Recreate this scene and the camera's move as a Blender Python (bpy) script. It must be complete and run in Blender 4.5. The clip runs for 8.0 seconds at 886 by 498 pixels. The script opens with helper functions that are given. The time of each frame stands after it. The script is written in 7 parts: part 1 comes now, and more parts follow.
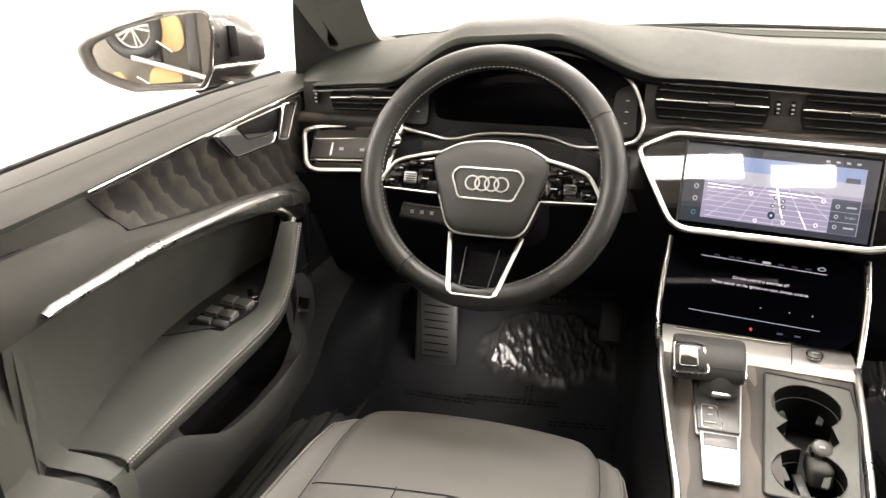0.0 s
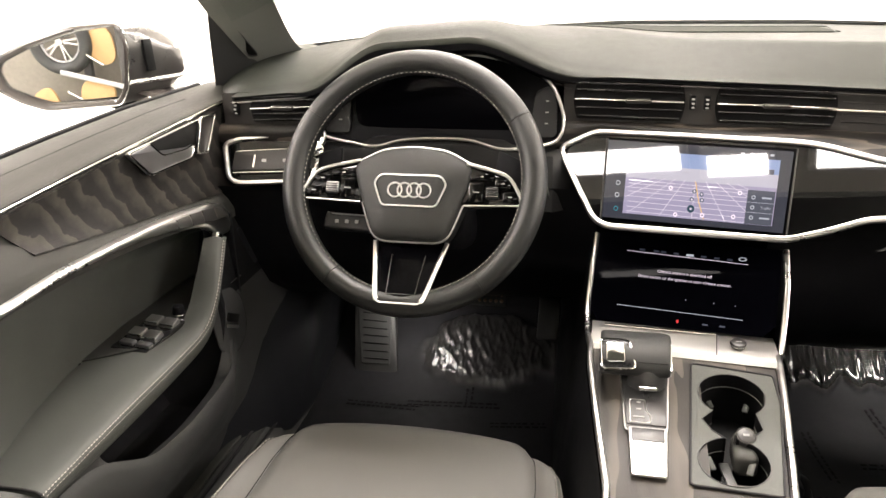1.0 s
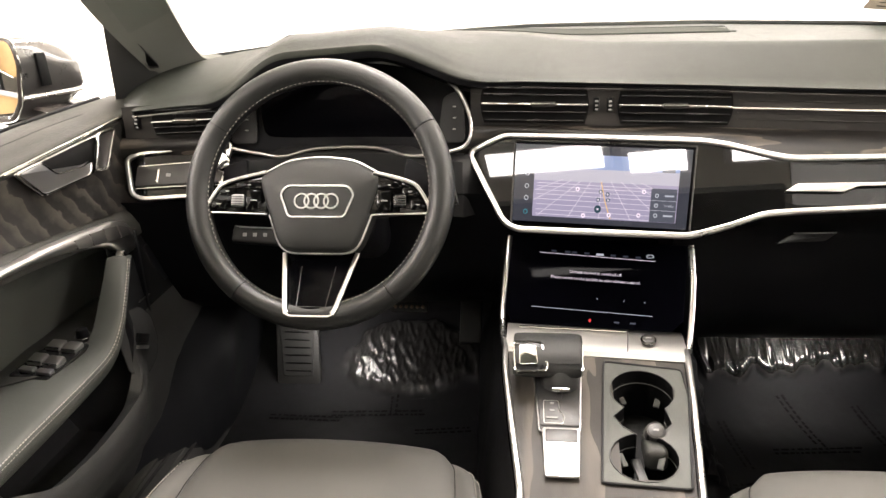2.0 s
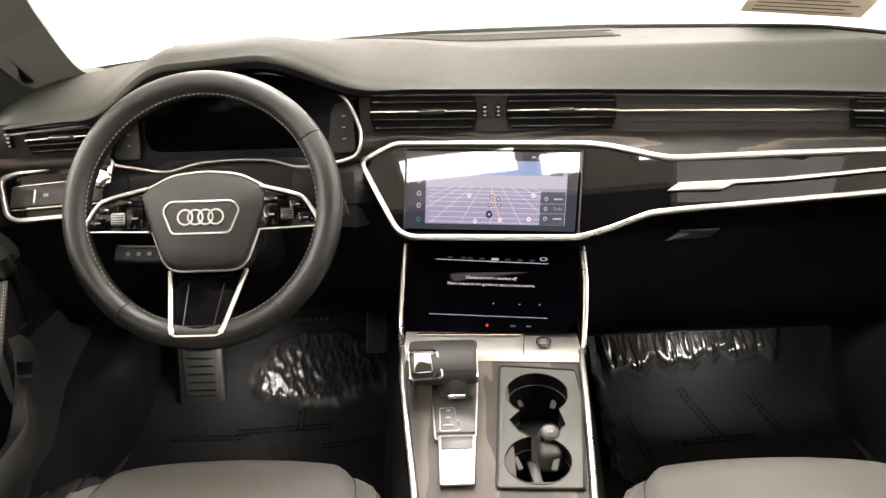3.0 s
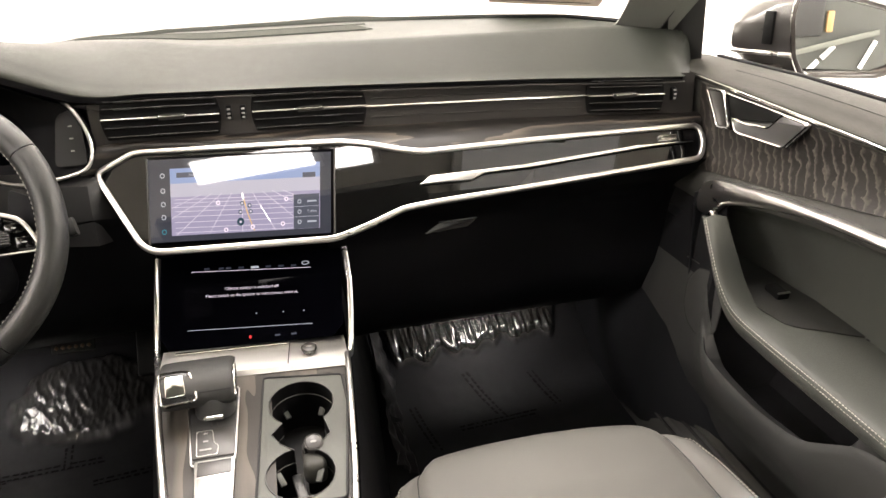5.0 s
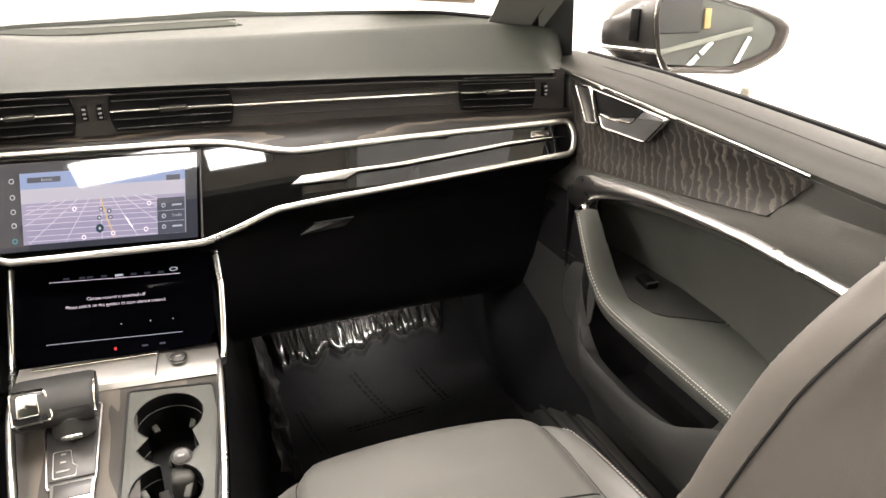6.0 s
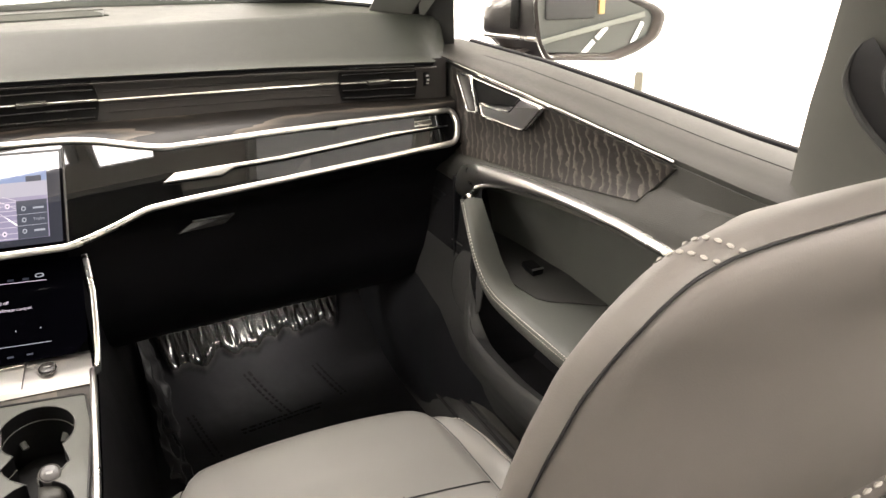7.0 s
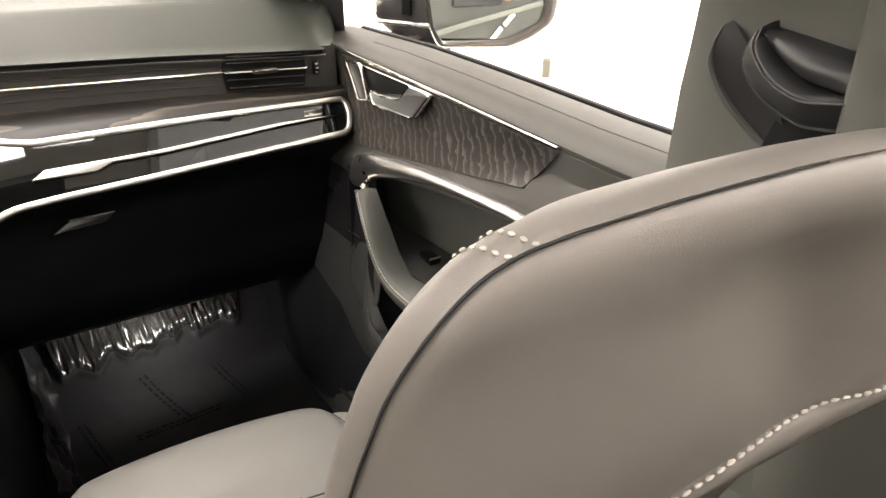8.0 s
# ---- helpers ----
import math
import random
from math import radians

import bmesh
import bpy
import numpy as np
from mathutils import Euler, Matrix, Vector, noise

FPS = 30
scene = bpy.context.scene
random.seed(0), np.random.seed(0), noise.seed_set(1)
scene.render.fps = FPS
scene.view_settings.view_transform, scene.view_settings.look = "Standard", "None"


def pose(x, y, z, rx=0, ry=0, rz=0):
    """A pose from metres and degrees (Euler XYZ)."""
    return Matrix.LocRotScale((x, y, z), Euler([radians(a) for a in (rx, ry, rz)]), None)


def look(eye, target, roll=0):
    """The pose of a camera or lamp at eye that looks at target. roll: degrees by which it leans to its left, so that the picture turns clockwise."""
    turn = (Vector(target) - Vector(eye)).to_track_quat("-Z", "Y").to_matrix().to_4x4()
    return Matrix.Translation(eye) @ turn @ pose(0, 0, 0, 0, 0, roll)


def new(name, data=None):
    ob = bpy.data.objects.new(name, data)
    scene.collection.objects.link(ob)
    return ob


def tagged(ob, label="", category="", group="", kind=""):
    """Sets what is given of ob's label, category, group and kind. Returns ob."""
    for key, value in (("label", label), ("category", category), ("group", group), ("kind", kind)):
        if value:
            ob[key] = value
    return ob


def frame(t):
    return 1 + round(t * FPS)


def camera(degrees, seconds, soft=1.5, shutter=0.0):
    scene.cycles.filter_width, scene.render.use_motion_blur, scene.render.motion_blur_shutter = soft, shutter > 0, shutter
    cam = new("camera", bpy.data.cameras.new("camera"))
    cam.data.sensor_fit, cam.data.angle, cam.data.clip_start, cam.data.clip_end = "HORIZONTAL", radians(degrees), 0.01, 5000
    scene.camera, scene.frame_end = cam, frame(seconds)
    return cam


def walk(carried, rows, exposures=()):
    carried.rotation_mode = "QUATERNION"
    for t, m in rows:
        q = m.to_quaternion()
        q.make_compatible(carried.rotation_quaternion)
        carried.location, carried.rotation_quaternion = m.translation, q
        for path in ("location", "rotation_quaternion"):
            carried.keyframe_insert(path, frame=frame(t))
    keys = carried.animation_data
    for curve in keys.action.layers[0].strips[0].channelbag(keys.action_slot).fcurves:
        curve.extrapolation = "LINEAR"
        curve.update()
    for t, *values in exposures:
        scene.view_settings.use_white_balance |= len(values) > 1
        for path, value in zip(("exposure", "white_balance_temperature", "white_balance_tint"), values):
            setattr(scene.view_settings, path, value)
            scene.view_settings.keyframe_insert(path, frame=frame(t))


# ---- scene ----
cam = camera(58.5, 8.0)
PATH = [
    (0, (-0.141, -1.009, 1.004), (-0.655, 0.786, 0.288), 0.1),
    (0.5, (-0.124, -1.0, 1.006), (-0.585, 0.809, 0.287), -0.6),
    (1, (-0.105, -0.992, 1.008), (-0.506, 0.833, 0.295), -1.4),
    (1.5, (-0.089, -0.984, 1.011), (-0.417, 0.855, 0.296), -1.8),
    (3, (-0.022, -0.966, 1.014), (-0.084, 0.904, 0.307), -2.4),
    (3.5, (0.001, -0.958, 1.015), (0.039, 0.909, 0.297), -2.5),
    (4, (0.024, -0.951, 1.015), (0.17, 0.908, 0.291), -2.5),
    (4.5, (0.049, -0.945, 1.016), (0.31, 0.896, 0.28), -2.6),
    (6, (0.118, -0.944, 1.015), (0.721, 0.803, 0.252), -1.3),
    (6.5, (0.14, -0.945, 1.016), (0.848, 0.755, 0.237), -1.0),
    (7, (0.161, -0.948, 1.017), (0.959, 0.704, 0.22), -0.8),
    (7.5, (0.183, -0.949, 1.015), (1.069, 0.649, 0.202), -0.6),
    (8, (0.202, -0.95, 1.012), (1.168, 0.595, 0.187), -0.2),
]
walk(cam, [(t, look(eye, target, roll)) for t, eye, target, roll in PATH], [(0, 0.15), (1.5, 0.07), (6.5, 0.05), (8, 0.14)])

# ---- light: a white hall with ceiling tubes and added soft panels, seen through the windows ----
world = bpy.data.worlds.new("world")
scene.world = world
world.use_nodes = True
world.node_tree.nodes["Background"].inputs[0].default_value = (1.0, 0.97, 0.92, 1)
world.node_tree.nodes["Background"].inputs[1].default_value = 0.3
GROUND, CEIL = -0.12, 3.3
# x, y, length across, length along, watts
# wide panels, chiefly the one at y -3.9, are unseen added fill
CEIL_LAMPS = [(-4.7, -2.0, 1.5, 3.6, 500), (-4.7, 2.6, 1.5, 3.0, 310), (4.7, -2.0, 1.5, 3.6, 530), (4.7, 2.6, 1.5, 3.0, 360),
         (-0.70, -1.42, 0.62, 0.14, 24), (-0.12, -1.48, 0.28, 0.12, 12), (0.55, -1.45, 0.4, 0.12, 17), (-1.2, -3.9, 3.4, 2.6, 75), (1.5, -1.70, 0.9, 0.40, 3.2), (1.45, -1.46, 0.8, 0.03, 2.0),
         (0.0, 0.8, 1.8, 1.2, 138), (0.0, 2.4, 1.6, 0.2, 180), (-2.2, 6.4, 2.4, 0.3, 420), (2.2, 6.4, 2.4, 0.3, 420)]
for lx, ly, lw, ll, le in CEIL_LAMPS:
    lamp = bpy.data.lights.new("ceiling_area_lamp", "AREA")
    lamp.shape, lamp.size, lamp.size_y = "RECTANGLE", lw, ll
    lamp.energy, lamp.color = le, (1.0, 0.91, 0.87)
    new("ceiling_area_lamp", lamp).matrix_world = pose(lx, ly, CEIL - 0.09)

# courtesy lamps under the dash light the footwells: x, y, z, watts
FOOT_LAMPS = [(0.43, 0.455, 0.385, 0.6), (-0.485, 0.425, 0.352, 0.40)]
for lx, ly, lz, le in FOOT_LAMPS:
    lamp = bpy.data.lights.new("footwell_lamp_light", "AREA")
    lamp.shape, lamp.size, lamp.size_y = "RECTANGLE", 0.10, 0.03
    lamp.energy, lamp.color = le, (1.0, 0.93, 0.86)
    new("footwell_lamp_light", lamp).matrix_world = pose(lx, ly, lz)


# ---- materials ----
def mat(name, base, rough=0.5, metal=0.0, vary=0.12, scale=6.0, grain=0.0, grain_scale=900.0, rough_vary=0.08,
        kind="noise", coat=0.0, spec=0.5, streak=None):
    """A surface with two scales of variation and a fine relief. scale and grain_scale are per metre."""
    m = bpy.data.materials.new(name)
    m.use_nodes = True
    nt = m.node_tree
    n, l = nt.nodes, nt.links
    b = n["Principled BSDF"]
    b.inputs["Metallic"].default_value = metal
    b.inputs["Coat Weight"].default_value = coat
    b.inputs["Coat Roughness"].default_value = 0.04
    b.inputs["Specular IOR Level"].default_value = spec
    co = n.new("ShaderNodeTexCoord")
    mp = n.new("ShaderNodeMapping")
    l.new(co.outputs["Object"], mp.inputs[0])
    if streak:
        mp.inputs["Scale"].default_value = streak
    big = n.new("ShaderNodeTexNoise")
    big.inputs["Scale"].default_value, big.inputs["Detail"].default_value = scale, 5
    l.new(mp.outputs[0], big.inputs["Vector"])
    fine = n.new("ShaderNodeTexNoise")
    fine.inputs["Scale"].default_value, fine.inputs["Detail"].default_value = scale * 14, 3
    l.new(mp.outputs[0], fine.inputs["Vector"])
    add = n.new("ShaderNodeMath")
    add.operation = "MULTIPLY_ADD"
    l.new(fine.outputs["Fac"], add.inputs[0])
    add.inputs[1].default_value = 0.45
    l.new(big.outputs["Fac"], add.inputs[2])
    ramp = n.new("ShaderNodeMapRange")
    ramp.inputs["From Min"].default_value, ramp.inputs["From Max"].default_value = 0.4, 1.05
    ramp.inputs["To Min"].default_value, ramp.inputs["To Max"].default_value = 1 - vary, 1 + vary
    l.new(add.outputs[0], ramp.inputs["Value"])
    mix = n.new("ShaderNodeVectorMath")
    mix.operation = "SCALE"
    mix.inputs[0].default_value = base
    l.new(ramp.outputs[0], mix.inputs["Scale"])
    l.new(mix.outputs[0], b.inputs["Base Color"])
    rr = n.new("ShaderNodeMapRange")
    rr.inputs["From Min"].default_value, rr.inputs["From Max"].default_value = 0.4, 1.05
    rr.inputs["To Min"].default_value = max(0.0, rough - rough_vary)
    rr.inputs["To Max"].default_value = min(1.0, rough + rough_vary)
    l.new(add.outputs[0], rr.inputs["Value"])
    l.new(rr.outputs[0], b.inputs["Roughness"])
    if grain:
        if kind == "leather":
            g = n.new("ShaderNodeTexVoronoi")
            g.inputs["Scale"].default_value = grain_scale
            out = g.outputs["Distance"]
        else:
            g = n.new("ShaderNodeTexNoise")
            g.inputs["Scale"].default_value, g.inputs["Detail"].default_value = grain_scale, 2
            out = g.outputs["Fac"]
        l.new(mp.outputs[0] if streak else co.outputs["Object"], g.inputs["Vector"])
        bp = n.new("ShaderNodeBump")
        bp.inputs["Strength"].default_value, bp.inputs["Distance"].default_value = grain, 0.0006
        l.new(out, bp.inputs["Height"])
        l.new(bp.outputs[0], b.inputs["Normal"])
    return m


def glow(name, color, strength):
    m = bpy.data.materials.new(name)
    m.use_nodes = True
    b = m.node_tree.nodes["Principled BSDF"]
    b.inputs["Base Color"].default_value = (0.01, 0.01, 0.012, 1)
    b.inputs["Roughness"].default_value = 0.025
    b.inputs["Specular IOR Level"].default_value = 0.4
    b.inputs["Emission Color"].default_value = (*color, 1)
    b.inputs["Emission Strength"].default_value = strength
    return m


def glass(name, tint):
    """Thin clear glass: lets light straight through, with a weak mirror on it."""
    m = bpy.data.materials.new(name)
    m.use_nodes = True
    n, l = m.node_tree.nodes, m.node_tree.links
    n.remove(n["Principled BSDF"])
    t, g, x = n.new("ShaderNodeBsdfTransparent"), n.new("ShaderNodeBsdfGlossy"), n.new("ShaderNodeMixShader")
    t.inputs[0].default_value = (*tint, 1)
    g.inputs["Roughness"].default_value = 0.02
    f = n.new("ShaderNodeFresnel")
    f.inputs[0].default_value = 1.04
    l.new(f.outputs[0], x.inputs[0])
    l.new(t.outputs[0], x.inputs[1])
    l.new(g.outputs[0], x.inputs[2])
    l.new(x.outputs[0], n["Material Output"].inputs[0])
    return m


def wood(name, dark, light, rough=0.4, along="x", size=34.0, warp=5.0, coat=0.3, lean=24.0, soft=0.58):
    """Dark ash with wavy light grain bands and pores."""
    m = mat(name, dark, rough, spec=0.3, vary=0.2, scale=9, grain=0.25, grain_scale=500, coat=coat, streak=(0.15, 1, 1) if along == "x" else (1, 0.15, 1))
    n, l = m.node_tree.nodes, m.node_tree.links
    b = n["Principled BSDF"]
    co = n.new("ShaderNodeTexCoord")
    mp = n.new("ShaderNodeMapping")
    l.new(co.outputs["Object"], mp.inputs[0])
    w = n.new("ShaderNodeTexWave")
    w.wave_type, w.bands_direction = "BANDS", {"x": "Z", "y": "Y", "long": "X"}[along]
    w.wave_profile = "SAW"
    w.inputs["Scale"].default_value, w.inputs["Distortion"].default_value = size / 6.28, warp
    w.inputs["Detail"].default_value, w.inputs["Detail Scale"].default_value = 3.0, 3.2
    if along == "y":
        mp.inputs["Rotation"].default_value = (radians(lean), 0, 0)
    if along == "x":
        mp.inputs["Scale"].default_value = (0.12, 0.6, 1.0)
    if along == "long":
        mp.inputs["Scale"].default_value = (1.0, 0.12, 0.3)
    l.new(mp.outputs[0], w.inputs["Vector"])
    r = n.new("ShaderNodeValToRGB")
    r.color_ramp.elements[0].position, r.color_ramp.elements[0].color = soft, (*dark, 1)
    r.color_ramp.elements[1].position, r.color_ramp.elements[1].color = 0.95, (*light, 1)
    l.new(w.outputs["Fac"], r.inputs[0])
    old = b.inputs["Base Color"].links[0].from_socket
    mul = n.new("ShaderNodeMix")
    mul.data_type, mul.blend_type = "RGBA", "MULTIPLY"
    mul.inputs[0].default_value = 0.0
    l.new(r.outputs[0], mul.inputs[6])
    l.new(old, mul.inputs[7])
    l.new(mul.outputs[2], b.inputs["Base Color"])
    return m


M = {}
M["seat"] = mat("seat_leather", (0.136, 0.134, 0.123), 0.5, vary=0.06, scale=5, grain=0.35, grain_scale=900, kind="leather")
M["seat_back"] = mat("seat_back_leather", (0.165, 0.153, 0.140), 0.55, vary=0.06, scale=7, grain=0.08, grain_scale=1300, kind="leather")
M["wheel"] = mat("wheel_leather", (0.0135, 0.0142, 0.0135), 0.38, vary=0.1, scale=9, grain=0.3, grain_scale=1100, kind="leather")
M["airbag"] = mat("airbag_cover", (0.02, 0.0205, 0.019), 0.5, vary=0.06, scale=9, grain=0.4, grain_scale=1300, kind="leather")
M["dash"] = mat("dash_soft_plastic", (0.0192, 0.0218, 0.0165), 0.62, vary=0.06, scale=4, grain=0.3, grain_scale=1200, kind="leather", spec=0.28)
M["grille"] = mat("dark_grille_cloth", (0.03, 0.033, 0.027), 0.9, vary=0.08, scale=9, grain=0.5, grain_scale=900, spec=0.08)
M["kick"] = mat("dark_footwell_plastic", (0.0085, 0.009, 0.0105), 0.45, vary=0.12, scale=9, grain=0.3, grain_scale=1200, spec=0.35)
M["cowl"] = mat("black_cowl_plastic", (0.012, 0.012, 0.012), 0.5, vary=0.1, scale=9, grain=0.3, grain_scale=1200, spec=0.35)
M["lever"] = mat("grey_satin_metal", (0.33, 0.33, 0.335), 0.38, 1.0, vary=0.06, scale=9)
M["door"] = mat("door_soft_plastic", (0.070, 0.0735, 0.0655), 0.55, vary=0.07, scale=5, grain=0.45, grain_scale=1000, kind="leather", spec=0.4)
M["door_plate"] = mat("door_switch_plate", (0.03, 0.03, 0.028), 0.42, vary=0.06, scale=9, grain=0.2, grain_scale=1200)
# door plastic darkened in colour, offsetting the strong light on the sills
M["sill"] = mat("dimmed_soft_plastic", (0.042, 0.042, 0.037), 0.6, vary=0.06, scale=5, grain=0.4, grain_scale=1000, kind="leather", spec=0.3)
M["door_dark"] = mat("door_hard_plastic", (0.038, 0.0385, 0.037), 0.5, vary=0.08, scale=6, grain=0.35, grain_scale=1300)
M["black"] = mat("black_plastic", (0.0045, 0.0045, 0.0052), 0.55, vary=0.15, scale=9, grain=0.3, grain_scale=1200, spec=0.1)
M["band"] = mat("satin_grey_plastic", (0.028, 0.026, 0.024), 0.38, vary=0.08, scale=9, streak=(0.1, 1, 1), grain=0.1)
M["piano"] = mat("piano_black", (0.002, 0.002, 0.002), 0.02, vary=0.2, scale=4, rough_vary=0.008, spec=0.28)
M["vent"] = mat("vent_black", (0.004, 0.004, 0.004), 0.5, vary=0.2, scale=20, spec=0.15)
M["chrome"] = mat("satin_aluminium", (0.64, 0.63, 0.61), 0.3, 1.0, vary=0.05, scale=5, streak=(0.3, 1, 1))
M["bridge"] = mat("polished_aluminium", (0.86, 0.84, 0.80), 0.42, 1.0, vary=0.05, scale=9, streak=(0.08, 1, 1), grain=0.1)
M["emblem"] = mat("satin_chrome_emblem", (0.8, 0.8, 0.78), 0.34, 1.0, vary=0.03, scale=5, rough_vary=0.04)
M["key"] = mat("gloss_black_key", (0.012, 0.012, 0.012), 0.25, vary=0.1, scale=20)
M["bright"] = mat("bright_chrome", (0.82, 0.82, 0.8), 0.12, 1.0, vary=0.03, scale=5, rough_vary=0.04)
M["alu"] = mat("brushed_aluminium", (0.42, 0.41, 0.395), 0.36, 1.0, vary=0.06, scale=9, streak=(0.08, 1, 1), grain=0.15)
M["wood"] = wood("ash_wood_grey", (0.0095, 0.0082, 0.007), (0.078, 0.065, 0.052), 0.48, "x", 70, 11, coat=0.06)
M["wood_long"] = wood("ash_wood_console", (0.030, 0.0265, 0.022), (0.085, 0.074, 0.06), 0.55, "long", 26, 9, coat=0.0)
M["inlay_wide"] = wood("ash_wood_door_wide", (0.014, 0.013, 0.012), (0.056, 0.050, 0.042), 0.5, "y", 62, 4.0, coat=0.03, lean=-36.0, soft=0.42)
M["inlay"] = wood("ash_wood_door", (0.017, 0.015, 0.013), (0.075, 0.067, 0.057), 0.5, "y", 122, 5.5, coat=0.03)
M["carpet"] = mat("carpet_black", (0.013, 0.013, 0.014), 0.95, vary=0.3, scale=30, grain=0.8, grain_scale=1500, spec=0.1)
M["film"] = mat("clear_floor_film", (0.0145, 0.0145, 0.016), 0.4, vary=0.25, scale=8, rough_vary=0.06, spec=0.75)
film_n = M["film"].node_tree
at_n = film_n.nodes.new("ShaderNodeAttribute")
at_n.attribute_name = "crinkle"
for sock, lo_v, hi_v in (("Roughness", 0.60, 0.17), ("Specular IOR Level", 0.08, 0.85)):
    rn = film_n.nodes.new("ShaderNodeMapRange")
    rn.inputs["To Min"].default_value, rn.inputs["To Max"].default_value = lo_v, hi_v
    film_n.links.new(at_n.outputs["Fac"], rn.inputs["Value"])
    film_n.links.new(rn.outputs[0], film_n.nodes["Principled BSDF"].inputs[sock])
haze = film_n.nodes.new("ShaderNodeMix")
haze.data_type = "RGBA"
haze.inputs[7].default_value = (0.022, 0.021, 0.02, 1)
film_n.links.new(film_n.nodes["Principled BSDF"].inputs["Base Color"].links[0].from_socket, haze.inputs[6])
film_n.links.new(at_n.outputs["Fac"], haze.inputs[0])
film_n.links.new(haze.outputs[2], film_n.nodes["Principled BSDF"].inputs["Base Color"])
M["film_loose"] = mat("loose_floor_film", (0.012, 0.012, 0.013), 0.45, vary=0.25, scale=8, rough_vary=0.1, spec=0.2)
M["stud"] = mat("brown_metal_stud", (0.3, 0.22, 0.15), 0.4, 1.0, vary=0.1, scale=30)
M["rubber"] = mat("rubber_pedal", (0.026, 0.026, 0.025), 0.6, vary=0.15, scale=14, grain=0.4)
M["stitch"] = mat("grey_thread", (0.42, 0.4, 0.36), 0.8, vary=0.1, scale=60)
M["seam"] = mat("seam_shadow_thread", (0.015, 0.015, 0.015), 0.8, vary=0.1, scale=60)
M["paint"] = mat("dark_grey_metallic_paint", (0.085, 0.08, 0.078), 0.32, 0.5, vary=0.06, scale=30, coat=1.0)
M["mirror_frame"] = mat("mirror_frame_plastic", (0.06, 0.052, 0.048), 0.22, vary=0.1, scale=12)
M["rack_grey"] = mat("grey_rack_paint", (0.16, 0.145, 0.12), 0.5, vary=0.25, scale=3)
M["mirror"] = mat("mirror_glass", (0.86, 0.87, 0.88), 0.0, 1.0, vary=0.01, scale=2, rough_vary=0.0)
M["glass"] = glass("window_glass", (0.93, 0.95, 0.94))
M["pillar"] = mat("pillar_fabric", (0.16, 0.165, 0.145), 0.85, vary=0.06, scale=8, grain=0.4, grain_scale=1500, spec=0.2)
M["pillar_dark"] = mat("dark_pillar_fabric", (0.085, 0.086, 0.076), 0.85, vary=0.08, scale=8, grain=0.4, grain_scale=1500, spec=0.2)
M["guide"] = mat("satin_guide_plastic", (0.014, 0.014, 0.0145), 0.4, vary=0.08, scale=12, grain=0.12, grain_scale=1500)
M["wall"] = mat("white_hall_paint", (0.82, 0.81, 0.78), 0.8, vary=0.03, scale=0.6, grain=0.1, grain_scale=60)
M["ceiling"] = mat("pale_ceiling_paint", (0.74, 0.70, 0.64), 0.9, vary=0.05, scale=0.8, grain=0.1, grain_scale=60)
M["floor"] = mat("pale_hall_floor", (0.72, 0.71, 0.67), 0.35, vary=0.06, scale=0.8, grain=0.05, grain_scale=40)
M["amber"] = mat("amber_board", (0.36, 0.23, 0.1), 0.6, vary=0.15, scale=2)
M["amber_pale"] = mat("beige_plastic", (0.085, 0.078, 0.058), 0.5, vary=0.1, scale=12)
M["screen_off"] = mat("dark_display_glass", (0.0015, 0.0015, 0.002), 0.02, vary=0.2, scale=3, rough_vary=0.01, spec=0.04)
M["climate_glass"] = mat("dark_climate_glass", (0.0012, 0.0012, 0.0022), 0.03, vary=0.2, scale=3, rough_vary=0.01, spec=0.01)
M["ink"] = mat("white_print", (0.26, 0.26, 0.25), 0.6, vary=0.05, scale=50)
M["ink_dark"] = mat("black_print", (0.006, 0.006, 0.0065), 0.7, vary=0.1, scale=50, spec=0.03)


# ---- geometry helpers ----
def obj(name, bm, material, parent=None, label="", smooth=True, angle=40):
    me = bpy.data.meshes.new(name)
    bmesh.ops.recalc_face_normals(bm, faces=bm.faces)
    bm.to_mesh(me)
    bm.free()
    if smooth:
        me.shade_smooth()
        me.set_sharp_from_angle(angle=radians(angle))
    me.materials.append(material)
    ob = new(name, me)
    if parent:
        ob.parent = parent
        ob.matrix_parent_inverse = parent.matrix_world.inverted()
    if label:
        ob["label"] = label
    return ob


def part(name, bm, material, parent, label="", **kw):
    return obj(name, bm, material, parent, label, **kw)


def thing(name, at, label, category, group="", kind=""):
    e = new(name)
    e.empty_display_size = 0.05
    e.matrix_world = Matrix.Translation(at)
    bpy.context.view_layer.update()
    return tagged(e, label, category, group, kind)


def V(*p):
    return Vector(p)


def spline(pts, n=8, closed=False):
    """Catmull-Rom through the points, n steps a stretch."""
    p = [Vector(q) for q in pts]
    k = len(p)
    out = []
    for i in range(k if closed else k - 1):
        if closed:
            a, b, c, d = p[(i - 1) % k], p[i], p[(i + 1) % k], p[(i + 2) % k]
        else:
            a, b, c, d = p[max(i - 1, 0)], p[i], p[i + 1], p[min(i + 2, k - 1)]
        for j in range(n):
            t = j / n
            out.append(0.5 * ((2 * b) + (c - a) * t + (2 * a - 5 * b + 4 * c - d) * t * t + (3 * b - a - 3 * c + d) * t ** 3))
    if not closed:
        out.append(p[-1])
    return out


